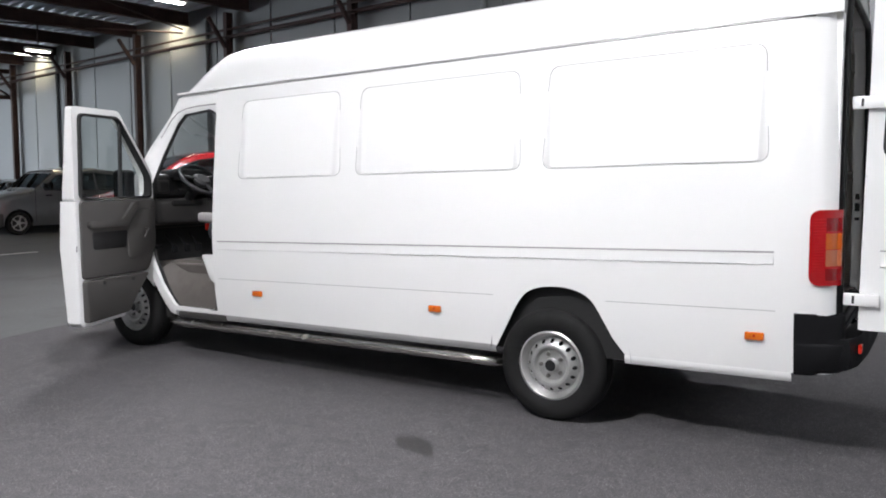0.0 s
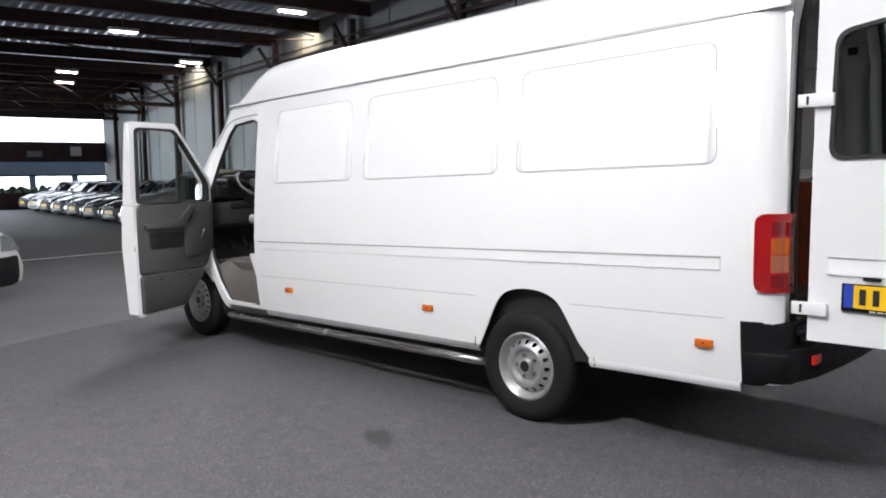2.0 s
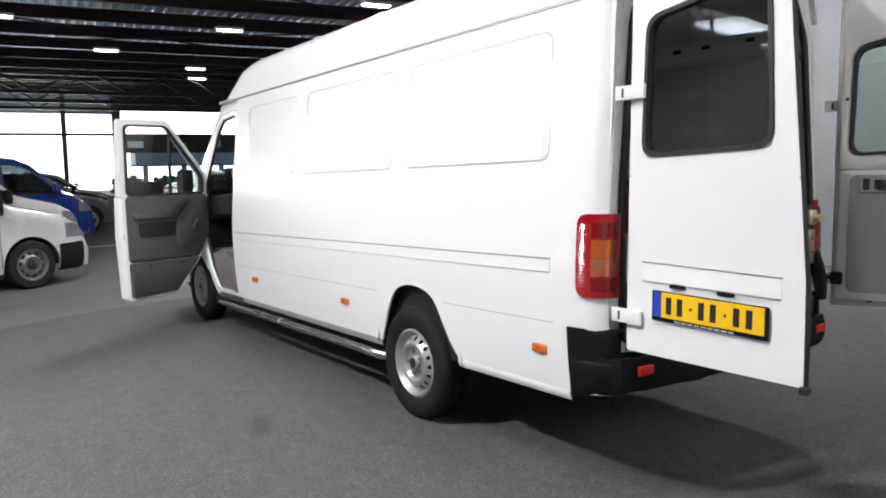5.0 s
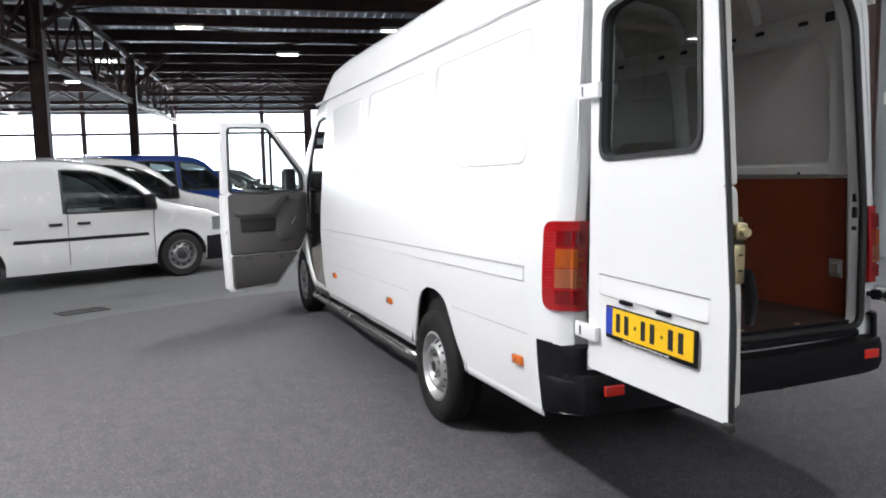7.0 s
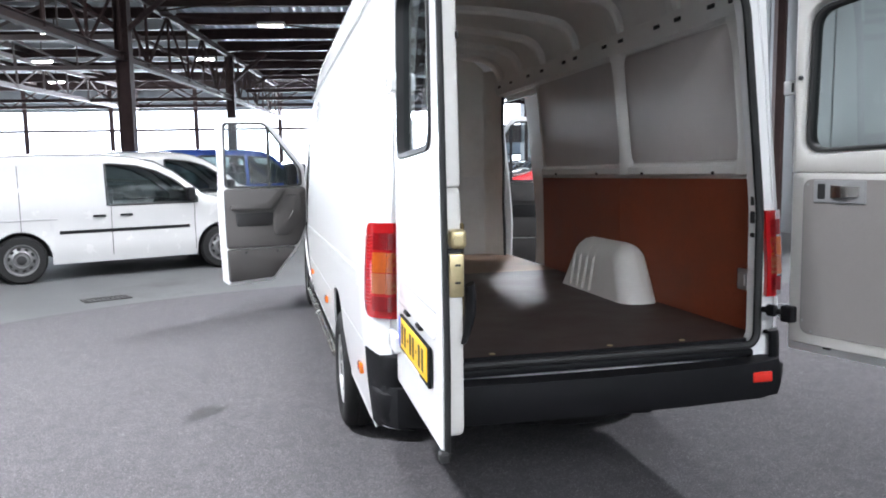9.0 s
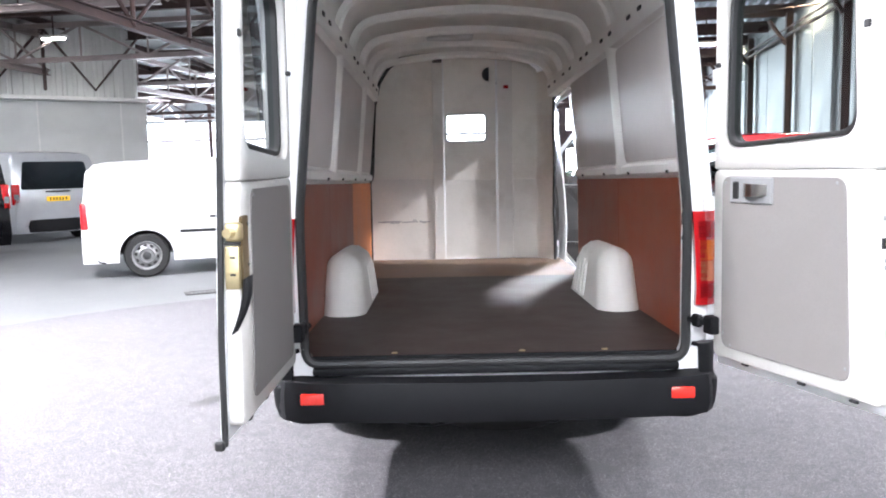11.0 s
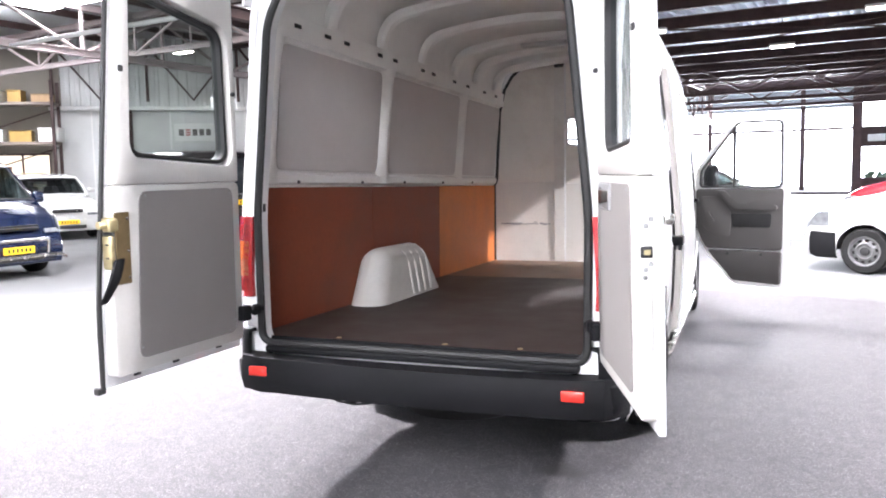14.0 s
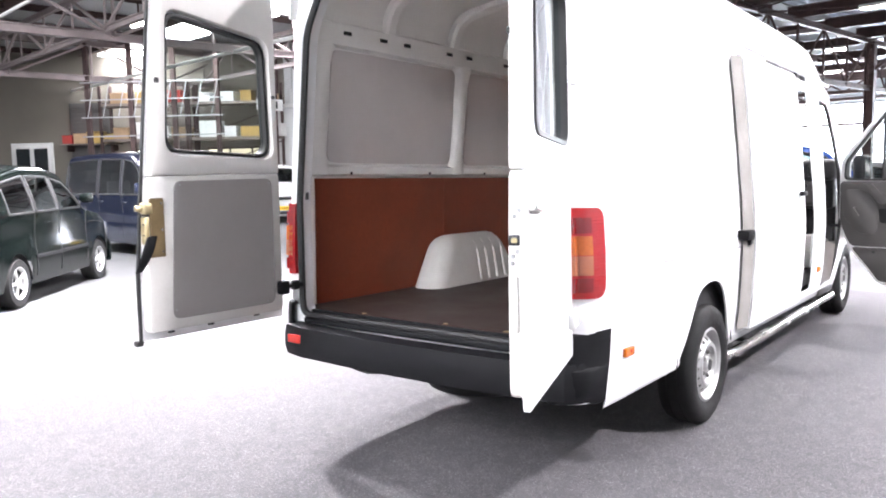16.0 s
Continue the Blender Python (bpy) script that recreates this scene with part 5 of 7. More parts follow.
# ---- rear doors ----
def rear_door(sgn, hinge, angle):
    """A rear door: x from hinge to free edge, y inwards (turned for the right-hand one), z up."""
    d = new("rear_door")
    d.parent = van
    d.matrix_basis = pose(hinge[0], hinge[1], 0.03, 0, 0, angle) @ Matrix.Rotation(radians(0.6) * sgn, 4, "X")
    s = -sgn          # left-hand door: inner face towards +y of its own frame

    def P(u, v, h):
        return (u, s * h, v)
    def free(z):
        return curve_at([(0.70, 0.848), (1.0, 0.850), (2.14, 0.742), (2.46, 0.71)], z)
    tagged(d, "white rear door standing open with a rubber-framed window")
    win = [(0.085, 1.55), (0.700, 1.58), (0.668, 2.225), (0.10, 2.135)]
    glass_o = round_poly(win, 0.075, 7)
    deep = 0.066
    # outer skin, lower half
    bm = bmesh.new()
    slab(bm, round_poly([(0.015, 0.70), (free(0.7), 0.712), (free(1.1), 1.1), (free(1.47), 1.4701), (0.015, 1.4701)], 0.012, 3), lambda u, v, h: P(u, v, h), 0.022, 0.006)
    part("lower_panel", bm, M_WHITE, d)
    # outer skin round the window
    bm = bmesh.new()
    up = round_poly([(0.015, 1.47), (free(1.47), 1.47), (free(2.45), 2.45), (0.02, 2.45)], 0.006, 7)
    ring(bm, up, glass_o, lambda u, v, h: P(u, v, h), 0.022)
    part("window_frame", bm, M_WHITE, d)
    bm = bmesh.new()
    cx, cz = 0.39, 1.86
    smaller = [(cx + (u - cx) * 0.945, cz + (v - cz) * 0.945) for u, v in glass_o]
    bigger = [(cx + (u - cx) * 1.004, cz + (v - cz) * 1.004) for u, v in glass_o]
    soft_ring(bm, bigger, smaller, lambda u, v, h: P(u, v, -0.008 + h), 0.050, 0.008, (cx, cz))
    part("window_rubber", bm, M_SEAL, d, "black rubber window frame")
    bm = bmesh.new()
    bm.faces.new([bm.verts.new(P(u, v, 0.020)) for u, v in smaller])
    gp = part("window_pane", bm, M_TINT, d, smooth=False)
    gp.visible_shadow = False
    # inner box of the door, rounded at its edges
    bm = bmesh.new()
    rimo = round_poly([(0.045, 0.742), (free(0.8) - 0.014, 0.750), (free(1.1) - 0.014, 1.1), (free(1.47) - 0.014, 1.4705), (0.045, 1.4705)], 0.03, 5)
    slab(bm, rimo, lambda u, v, h: P(u, v, 0.021 + h), deep - 0.021, 0.012)
    part("inner_frame", bm, M_DOOR_IN, d)
    bm = bmesh.new()
    outer_in = round_poly([(0.045, 1.47), (free(1.47) - 0.014, 1.47), (free(2.42) - 0.014, 2.42), (0.05, 2.42)], 0.012, 7)
    soft_ring(bm, outer_in, [(cx + (u - cx) * 1.03, cz + (v - cz) * 1.03) for u, v in glass_o], lambda u, v, h: P(u, v, 0.021 + h), deep - 0.021, 0.012, (cx, cz))
    part("inner_window_frame", bm, M_DOOR_IN, d)
    bm = bmesh.new()
    pan = round_poly([(0.10, 0.79), (free(0.8) - 0.135, 0.80), (free(1.43) - 0.13, 1.445), (0.10, 1.445)], 0.045, 6)
    slab(bm, pan, lambda u, v, h: P(u, v, deep - 0.001 + h), 0.005, 0.002)
    part("hardboard_panel", bm, M_HARDBOARD, d, "grey hardboard inner panel", smooth=False)
    for q in pan[::6]:
        part("panel_clip", boxbm(P(cx + (q[0] - cx) * 0.96, 1.12 + (q[1] - 1.12) * 0.96, deep + 0.005), (0.010, 0.004, 0.010), 0.002, 1), M_SEAM, d)
    fe = lambda z: free(z) - 0.014
    if sgn < 0:
        bm = bmesh.new()
        tube(bm, [P(free(z) + 0.002, z, 0.012) for z in span(0.70, 2.44, 16)], 0.010, 8)
        part("edge_seal", bm, M_SEAL, d, "black rubber sealing strip")
        part("seal_end", boxbm(P(0.855, 0.705, 0.0), (0.04, 0.03, 0.03), 0.006, 1), M_SEAL, d)
        # latch: bronze plate on the inner face, brass-coloured pieces on the edge
        lk = part("latch_plate", boxbm(P(fe(1.235) - 0.040, 1.235, deep + 0.001), (0.075, 0.010, 0.27), 0.004, 1), M_BRONZE, d, "dull bronze latch plate")
        part("latch_cover", boxbm(P(fe(1.2) + 0.004, 1.222, 0.045), (0.020, 0.044, 0.125), 0.006, 2), M_GALV, lk, "brass-coloured latch cover")
        part("latch_body", boxbm(P(fe(1.33) + 0.010, 1.326, 0.050), (0.046, 0.048, 0.055), 0.012, 3), M_GALV, lk, "brass-coloured latch block")
        part("latch_gap", boxbm(P(fe(1.3) + 0.003, 1.293, 0.045), (0.024, 0.046, 0.010), 0.002, 1), M_INK, lk)
        for dz in (0.11, -0.01, -0.11):
            part("plate_screw", boxbm(P(fe(1.235) - 0.062, 1.235 + dz, deep + 0.008), (0.011, 0.006, 0.011), 0.003, 1), M_STEEL, lk)
        for dz in (0.03, -0.02):
            part("cover_slot", boxbm(P(fe(1.2) + 0.0145, 1.222 + dz, 0.048), (0.003, 0.016, 0.006), 0.001, 1), M_INK, lk)
        bm = bmesh.new()
        tube(bm, [P(fe(1.33) + 0.02, 1.325, 0.050), P(fe(1.33) + 0.060, 1.325, 0.042)], 0.014, 10)
        part("latch_bolt", bm, M_GALV, lk)
        bm = bmesh.new()
        rows = []
        for t in span(0, 1, 10):
            u, z, w = fe(1.1) - 0.012 + 0.055 * t, 1.195 - 0.155 * t, 0.026 - 0.008 * t + 0.006 * math.sin(t * 3.1)
            c = deep + 0.020 - 0.030 * t + 0.012 * math.sin(t * 3.1)
            rows.append([P(u + w * math.cos(a), z + 0.3 * w * math.sin(a), c + 0.5 * w * math.sin(a)) for a in span(0, math.tau * 0.9, 9)])
        vs = grid(bm, rows, close_v=True)
        bm.faces.new(vs[0])
        bm.faces.new(vs[-1])
        part("lever", bm, M_BLACK, d, "black inside door lever")
        # number plate in its pressed field under the lamp ledge
        bm = bmesh.new()
        rows = []
        for u in (0.10, 0.115, 0.735, 0.75):
            k = 1.0 if 0.11 < u < 0.74 else 0.3
            rows.append([P(u, 1.098, -0.001), P(u, 1.090, -0.002 * k), P(u, 1.045, -0.005 * k), P(u, 1.032, -0.010 * k), P(u, 1.024, -0.009 * k), P(u, 1.02, -0.001)])
        grid(bm, rows)
        lp = part("lamp_ledge", bm, M_WHITE, d)
        # grey strip paints the shaded fold above the plate field
        part("crease", boxbm(P(0.425, 1.103, -0.002), (0.66, 0.004, 0.006), 0.002, 1), M_SEAM, d, smooth=False)
        for u in (0.29, 0.52):
            part("plate_lamp", boxbm(P(u, 1.014, -0.006), (0.075, 0.020, 0.016), 0.006, 2), M_BLACK, lp, "small black plate lamp")
        npl = part("number_plate", boxbm(P(0.438, 0.925, -0.010), (0.545, 0.012, 0.130), 0.006, 2), M_BLACK, d, "yellow number plate in a black holder")
        part("plate_face", boxbm(P(0.438, 0.932, -0.0175), (0.520, 0.004, 0.106), 0.0015, 1), M_PLATE, npl, smooth=False)
        part("blue_strip", boxbm(P(0.199, 0.932, -0.0185), (0.042, 0.004, 0.106), 0.001, 1), M_BLUE, npl, smooth=False)
        for i, w in enumerate((0.044, 0.044, 0.018, 0.044, 0.044, 0.018, 0.044, 0.044)):
            u = 0.258 + i * 0.0555 - (0.006 if i > 2 else 0) - (0.006 if i > 5 else 0)
            h = 0.012 if w < 0.02 else 0.072
            part("plate_bar", boxbm(P(u, 0.932, -0.0195), (w * 0.62, 0.003, h), 0.0008, 1), M_INK, npl, smooth=False)
        for i in range(9):
            part("holder_bar", boxbm(P(0.30 + i * 0.032, 0.869, -0.0165), (0.024, 0.002, 0.006)), M_FIXTURE, npl, smooth=False)
    else:
        bm = bmesh.new()
        box(bm, P(0.26, 1.395, deep + 0.005), (0.22, 0.012, 0.095), 0.004, 1)
        ph = part("handle_plate", bm, M_SEAM, d, "grey metal handle plate")
        part("handle_recess", boxbm(P(0.185, 1.395, deep + 0.010), (0.035, 0.01, 0.065), 0.006, 1), M_INK, ph)
        bm = bmesh.new()
        rows = [[P(0.225 + 0.12 * t, 1.395 + w, deep + 0.012 + 0.022 * math.sin(t * 3.14)) for w in (-0.026 + 0.01 * t, 0.0, 0.026 - 0.004 * t)] for t in span(0, 1, 8)]
        grid(bm, rows)
        part("handle_lever", bm, M_STEEL, ph, solid=0.008)
        st = part("striker", boxbm(P(fe(1.25) + 0.001, 1.25, 0.046), (0.008, 0.036, 0.034), 0.008, 2), M_INK, d, "dark lock opening")
        part("lock_claw", boxbm(P(fe(1.25) + 0.006, 1.25, 0.045), (0.006, 0.020, 0.016), 0.004, 1), M_GALV, st)
        for z, h in ((1.325, 0.046), (1.345, 0.030), (1.215, 0.034), (1.200, 0.050), (1.178, 0.052)):
            part("edge_screw", boxbm(P(fe(z) + 0.001, z, h), (0.007, 0.015, 0.015), 0.004, 1), M_SEAM, d)
        bm = bmesh.new()
        box(bm, P(fe(1.05) - 0.002, 1.05, 0.044), (0.016, 0.026, 0.18), 0.014, 3)
        part("edge_pressing", bm, M_DOOR_IN, d)
        bm = bmesh.new()
        box(bm, P(0.78, 1.345, -0.018), (0.09, 0.032, 0.034), 0.012, 2)
        part("outside_handle", bm, M_STEEL, d, "chrome outside door handle")
    for u in (0.22, 0.50, 0.72):
        part("drain_slot", boxbm(P(u, 0.742, 0.055), (0.035, 0.012, 0.010), 0.003, 1), M_INK, d)
    part("edge_bump", boxbm(P(fe(1.9) - 0.01, 1.90, deep), (0.026, 0.010, 0.024), 0.004, 1), M_INK, d)
    part("stop_buffer", boxbm(P(0.075, 1.86, deep + 0.006), (0.018, 0.020, 0.018), 0.005, 1), M_INK, d)
    # hinges
    for z, mat in ((1.83, M_WHITE), (0.855, M_WHITE)):
        bm = bmesh.new()
        box(bm, P(0.025, z, -0.012), (0.16, 0.028, 0.062), 0.006, 2)
        h = part("hinge", bm, mat, d, "white painted hinge")
        part("hinge_pin", boxbm(P(-0.01, z, -0.012), (0.022, 0.03, 0.05), 0.006, 1), M_INK, h)
    bm = bmesh.new()
    tube(bm, [P(0.05, 0.865, 0.07), P(-0.01, 0.87, 0.09), P(-0.06, 0.87, 0.10)], 0.013, 8)
    box(bm, P(0.055, 0.865, 0.075), (0.06, 0.05, 0.07), 0.006, 1)
    box(bm, P(-0.02, 0.87, 0.09), (0.05, 0.03, 0.05), 0.008, 1)
    part("check_strap", bm, M_BLACK, d, "black door check strap")
    return d


rear_door(-1, (-0.868, -1.625), -90.5)
rear_door(1, (0.905, -1.60), -71.5)


# ---- cab doors ----
def cab_door(sgn, hinge, angle):
    d = new("cab_door")
    d.parent = van
    d.matrix_basis = pose(hinge[0], hinge[1], -0.019 * 3.0, 0, 0, angle)
    tagged(d, "white cab door standing open with grey inner trim")
    s = -sgn

    def P(u, v, h):
        # the upper part leans in with the body side
        return (u, s * (h - (0.05 + curve_at(SIDE, v) - 0.93) * min(1.0, max(0.0, 1 - (h + 0.045) / 0.09))), v)
    low = [(0.00, 1.36), (0.00, 1.02), (0.04, 0.86), (0.13, 0.70), (0.25, 0.57), (0.34, 0.455), (0.40, 0.415), (0.84, 0.395), (0.872, 0.43), (0.884, 1.0), (0.885, 1.36)]
    bm = bmesh.new()
    slab(bm, low, lambda u, v, h: P(u, v, h - 0.045), 0.085, 0.01)
    part("lower_panel", bm, M_WHITE, d)
    bm = bmesh.new()
    fo = round_poly([(0.00, 1.36), (0.885, 1.36), (0.885, 2.07), (0.40, 2.07), (0.02, 1.58)], 0.03, 6)
    fi = round_poly([(0.05, 1.375), (0.84, 1.375), (0.835, 2.022), (0.42, 2.022), (0.055, 1.545)], 0.05, 6)
    ring(bm, fo, fi, lambda u, v, h: P(u, v, h - 0.035), 0.07)
    part("window_frame", bm, M_WHITE, d)
    bm = bmesh.new()
    f2 = [(0.41 + (u - 0.41) * 0.955, 1.66 + (v - 1.66) * 0.95) for u, v in fi]
    ring(bm, fi, f2, lambda u, v, h: P(u, v, 0.008 + h), 0.05)
    part("window_rubber", bm, M_SEAL, d)
    bm = bmesh.new()
    tube(bm, [P(0.385, 1.37, 0.03), P(0.385, 1.98, 0.03)], 0.016, 8)
    part("window_divider", bm, M_SEAL, d)
    bm = bmesh.new()
    bm.faces.new([bm.verts.new(P(u, v, 0.025)) for u, v in f2])
    bmesh.ops.triangulate(bm, faces=bm.faces)
    gp = part("window_pane", bm, M_GLASS, d, smooth=False)
    gp.visible_shadow = False
    # inner trim, in three mouldings
    bm = bmesh.new()
    slab(bm, round_poly([(0.015, 1.365), (0.02, 0.98), (0.09, 0.82), (0.13, 0.765), (0.845, 0.765), (0.85, 1.365)], 0.04, 5), lambda u, v, h: P(u, v, 0.039 + h), 0.022, 0.010)
    tr = part("door_trim", bm, M_DOORCARD, d, "grey moulded door trim")
    bm = bmesh.new()
    slab(bm, round_poly([(0.14, 0.755), (0.20, 0.68), (0.30, 0.565), (0.385, 0.455), (0.835, 0.43), (0.842, 0.755)], 0.025, 4), lambda u, v, h: P(u, v, 0.039 + h), 0.045, 0.012)
    part("door_pocket", bm, M_DOORCARD, tr)
    for u in (0.34, 0.66):
        bm = bmesh.new()
        lathe(bm, [(0.016, 0), (0.014, 0.006), (0, 0.007)], 12, "z")
        bm.transform(Matrix.Translation(P(u, 0.722, 0.083)) @ Matrix.Rotation(radians(-90 * s), 4, "X"))
        part("trim_button", bm, M_INK, tr)
    bm = bmesh.new()
    slab(bm, round_poly([(0.80, 1.205), (0.44, 1.205), (0.30, 1.35), (0.235, 1.35), (0.385, 1.155), (0.80, 1.155)], 0.02, 4), lambda u, v, h: P(u, v, 0.059 + h), 0.040, 0.014)
    part("armrest", bm, M_DOORCARD, tr, "grey arm rest and grab handle")
    bm = bmesh.new()
    slab(bm, round_poly([(0.38, 0.985), (0.74, 0.985), (0.75, 1.12), (0.36, 1.12)], 0.03, 4), lambda u, v, h: P(u, v, 0.055 + h), 0.010, 0.004)
    part("speaker_recess", bm, M_DASH, tr, "dark recessed pocket")
    bm = bmesh.new()
    slab(bm, round_poly([(0.06, 1.03), (0.20, 0.88), (0.36, 0.88), (0.37, 1.13), (0.24, 1.29), (0.06, 1.29)], 0.05, 5), lambda u, v, h: P(u, v, 0.057 + h), 0.014, 0.008)
    part("trim_bulge", bm, M_DOORCARD, tr)
    bm = bmesh.new()
    tube(bm, [P(0.16, 1.12, 0.07), P(0.16, 1.12, 0.10), P(0.21, 1.05, 0.105)], 0.010, 8)
    part("window_crank", bm, M_DOORCARD, tr)
    # free edge with lock
    part("lock", boxbm(P(0.874, 1.02, 0.03), (0.012, 0.036, 0.09), 0.004, 1), M_INK, d)
    part("check_rod", boxbm(P(-0.03, 0.95, 0.05), (0.09, 0.02, 0.03), 0.004, 1), M_BLACK, d)
    bm = bmesh.new()
    box(bm, P(0.10, 1.46, -0.14), (0.11, 0.16, 0.30), 0.035, 3)
    mr = part("mirror", bm, M_BLACK, d, "black door mirror")
    bm = bmesh.new()
    tube(bm, [P(0.08, 1.36, -0.01), P(0.09, 1.40, -0.12)], 0.016, 8)
    part("mirror_arm", bm, M_BLACK, mr)
    part("mirror_glass", boxbm(P(0.158, 1.46, -0.14), (0.004, 0.12, 0.25), 0.001, 1), M_CARGLASS, mr)
    bm = bmesh.new()
    box(bm, P(0.78, 1.06, -0.02), (0.16, 0.035, 0.04), 0.012, 2)
    part("outside_handle", bm, M_BLACK, d)
    return d


cab_door(-1, (-0.925, 3.745), -166.5)
cab_door(1, (0.925, 3.745), -13.5)

# ---- sliding door, slid part of the way back outside the flank ----
sd = new("sliding_door")
sd.parent = van
tagged(sd, "white sliding side door pushed half open")


def sd_x(y, z):
    return curve_at(SIDE, z) + 0.062


bm = bmesh.new()
rows = []
for y in span(0.58, 1.90, 10):
    rows.append([(sd_x(y, z), y, z) for z in span(0.47, 2.19, 16)])
grid(bm, rows)
part("door_skin", bm, M_WHITE, sd, "", True, RAKE, 0.045)
bm = bmesh.new()
slab(bm, round_poly([(0.62, 1.52), (1.82, 1.52), (1.79, 2.10), (0.65, 2.10)], 0.07, 6), lambda u, v, h: (sd_x(u, v) - 0.003 + h, u, v), 0.0075, 0.012)
part("pressed_panel", bm, M_WHITE, sd, place=RAKE)
bm = bmesh.new()
box(bm, (sd_x(0, 1.27) + 0.025, 1.74, 1.30), (0.03, 0.15, 0.035), 0.010, 2)
part("outside_handle", bm, M_BLACK, sd, place=RAKE)
bm = bmesh.new()
box(bm, (0.985, 0.47, 1.07), (0.075, 0.14, 0.06), 0.010, 2)
box(bm, (0.985, 0.52, 1.03), (0.05, 0.05, 0.05), 0.006, 1)
part("roller_arm", bm, M_BLACK, sd, "black roller arm of the sliding door", place=RAKE)
vpart("slide_rail", boxbm((0.9515, -0.1, 1.09), (0.010, 1.9, 0.030), 0.003, 1), M_WHITE)
# strip that stands for the shaded gap behind the door's rear edge
bm = bmesh.new()
rows = []
for z in span(0.48, 2.17, 14):
    x = sd_x(0, z)
    rows.append([(x - 0.045, 0.46, z), (x - 0.028, 0.50, z), (x - 0.030, 0.54, z), (x - 0.012, 0.575, z), (x - 0.045, 0.585, z)])
grid(bm, rows, close_v=True)
part("door_edge_seal", bm, M_GAPSHADE, sd, place=RAKE)

# ---- cab and nose ----
SCREEN_TOP, SCREEN_LOW = (3.51, 2.225), (4.30, 1.42)
for sgn in (-1, 1):
    # edge of the door opening, and the line in front of it
    A = [(3.38, 0.455), (3.45, 0.50), (3.57, 0.66), (3.67, 0.86), (3.71, 1.04), (3.72, 1.49), (3.57, 1.76), (3.42, 1.99), (3.33, 2.07), (3.04, 2.095), (2.962, 2.06), (2.937, 1.96)]
    B = [(3.52, 0.41), (3.57, 0.48), (3.66, 0.62), (3.78, 0.76), (3.98, 1.09), (4.10, 1.44), (3.78, 1.80), (3.53, 2.06), (3.43, 2.215), (2.98, 2.245), (2.90, 2.24), (2.89, 2.20)]
    bm = bmesh.new()
    rows = []
    for (ya, za), (yb, zb) in zip(A, B):
        row = []
        for t in span(0, 1, 5):
            y, z = lerp(ya, yb, t), lerp(za, zb, t)
            row.append((sgn * (half_width(y, min(z, 2.24)) - (0.02 if t == 0 else 0) - (0.06 * max(0, t - 0.6) if z > 1.4 else 0)), y, z))
        rows.append(row)
    grid(bm, rows)
    vpart("door_surround", bm, M_WHITE, solid=0.02)
    bm = bmesh.new()
    tube(bm, [(sgn * (half_width(y, min(z, 2.24)) - 0.03), y, z) for y, z in A] + [(sgn * 0.895, 2.945, 1.44), (sgn * 0.915, 2.945, 0.47), (sgn * 0.90, 3.38, 0.46)], 0.015, 8)
    vpart("door_seal", bm, M_SEAL, label="black rubber door seal")
    # front wing over the wheel
    bm = bmesh.new()
    rows = []
    for y in stations(3.70, 4.90, [4.025 + 0.40 * t for t in (-0.8, -0.7, -0.5, -0.25, 0, 0.25, 0.5, 0.7, 0.8, 0.9, 0.96, 1.0)]):
        zl = max(0.40, 0.345 + math.sqrt(max(0.0, 0.43 ** 2 - (y - 4.025) ** 2))) if abs(y - 4.025) < 0.43 else 0.40
        zt = curve_at([(3.70, 0.95), (3.98, 1.10), (4.16, 1.38), (4.35, 1.26), (4.90, 1.00)], y)
        zl = min(zl, zt - 0.02)
        rows.append([(sgn * half_width(y, z), y, z) for z in span(zl, zt, 7)])
    grid(bm, rows)
    vpart("front_wing", bm, M_WHITE, solid=0.015)
    bm = bmesh.new()
    rows = []
    for k in range(13):
        a = math.pi * k / 12
        rows.append([(sgn * x, 4.025 + 0.43 * math.cos(a), 0.36 + 0.43 * math.sin(a)) for x in (0.90, 0.45)])
    grid(bm, rows)
    vpart("wheel_housing", bm, M_DARKSTEEL)
    vpart("entry_step", boxbm((sgn * 0.80, 3.12, 0.41), (0.28, 0.56, 0.05), 0.012, 2), M_DASHGREY, label="grey plastic entry step")
    vpart("cab_sill", strip_bm(sgn, 2.935, 3.50, 0.40, 0.475, 0.0, 0.012), M_WHITE, solid=0.02)
    # seats
    seat = new("cab_seat")
    seat.parent = van
    x = sgn * 0.46
    bm = bmesh.new()
    box(bm, (x, 3.06, 1.03), (0.52, 0.50, 0.15), 0.06, 3)
    box(bm, (x - 0.20, 3.07, 1.06), (0.10, 0.46, 0.13), 0.045, 3)
    box(bm, (x + 0.20, 3.07, 1.06), (0.10, 0.46, 0.13), 0.045, 3)
    part("seat_cushion", bm, M_SEAT, seat)
    bm = bmesh.new()
    box(bm, (x, 2.76, 1.42), (0.50, 0.14, 0.68), 0.06, 3)
    for e in (-1, 1):
        box(bm, (x + e * 0.20, 2.79, 1.40), (0.10, 0.15, 0.60), 0.05, 3)
    part("backrest", bm, M_SEAT, seat)
    part("headrest", boxbm((x, 2.74, 1.86), (0.28, 0.10, 0.18), 0.045, 3), M_SEAT, seat)
    part("seat_base", boxbm((x, 3.02, 0.79), (0.44, 0.40, 0.40), 0.03, 2), M_DASH, seat)
    part("arm_rest", boxbm((x - 0.235, 3.22, 1.15), (0.075, 0.36, 0.085), 0.03, 3), M_ARMREST, seat, "pale grey arm rest")
    part("belt_buckle", boxbm((x - 0.20, 3.34, 1.07), (0.03, 0.05, 0.06), 0.006, 1), M_REDREF, seat, "red belt buckle")
    # foot of the pillar and moulded side of the entry
    bm = bmesh.new()
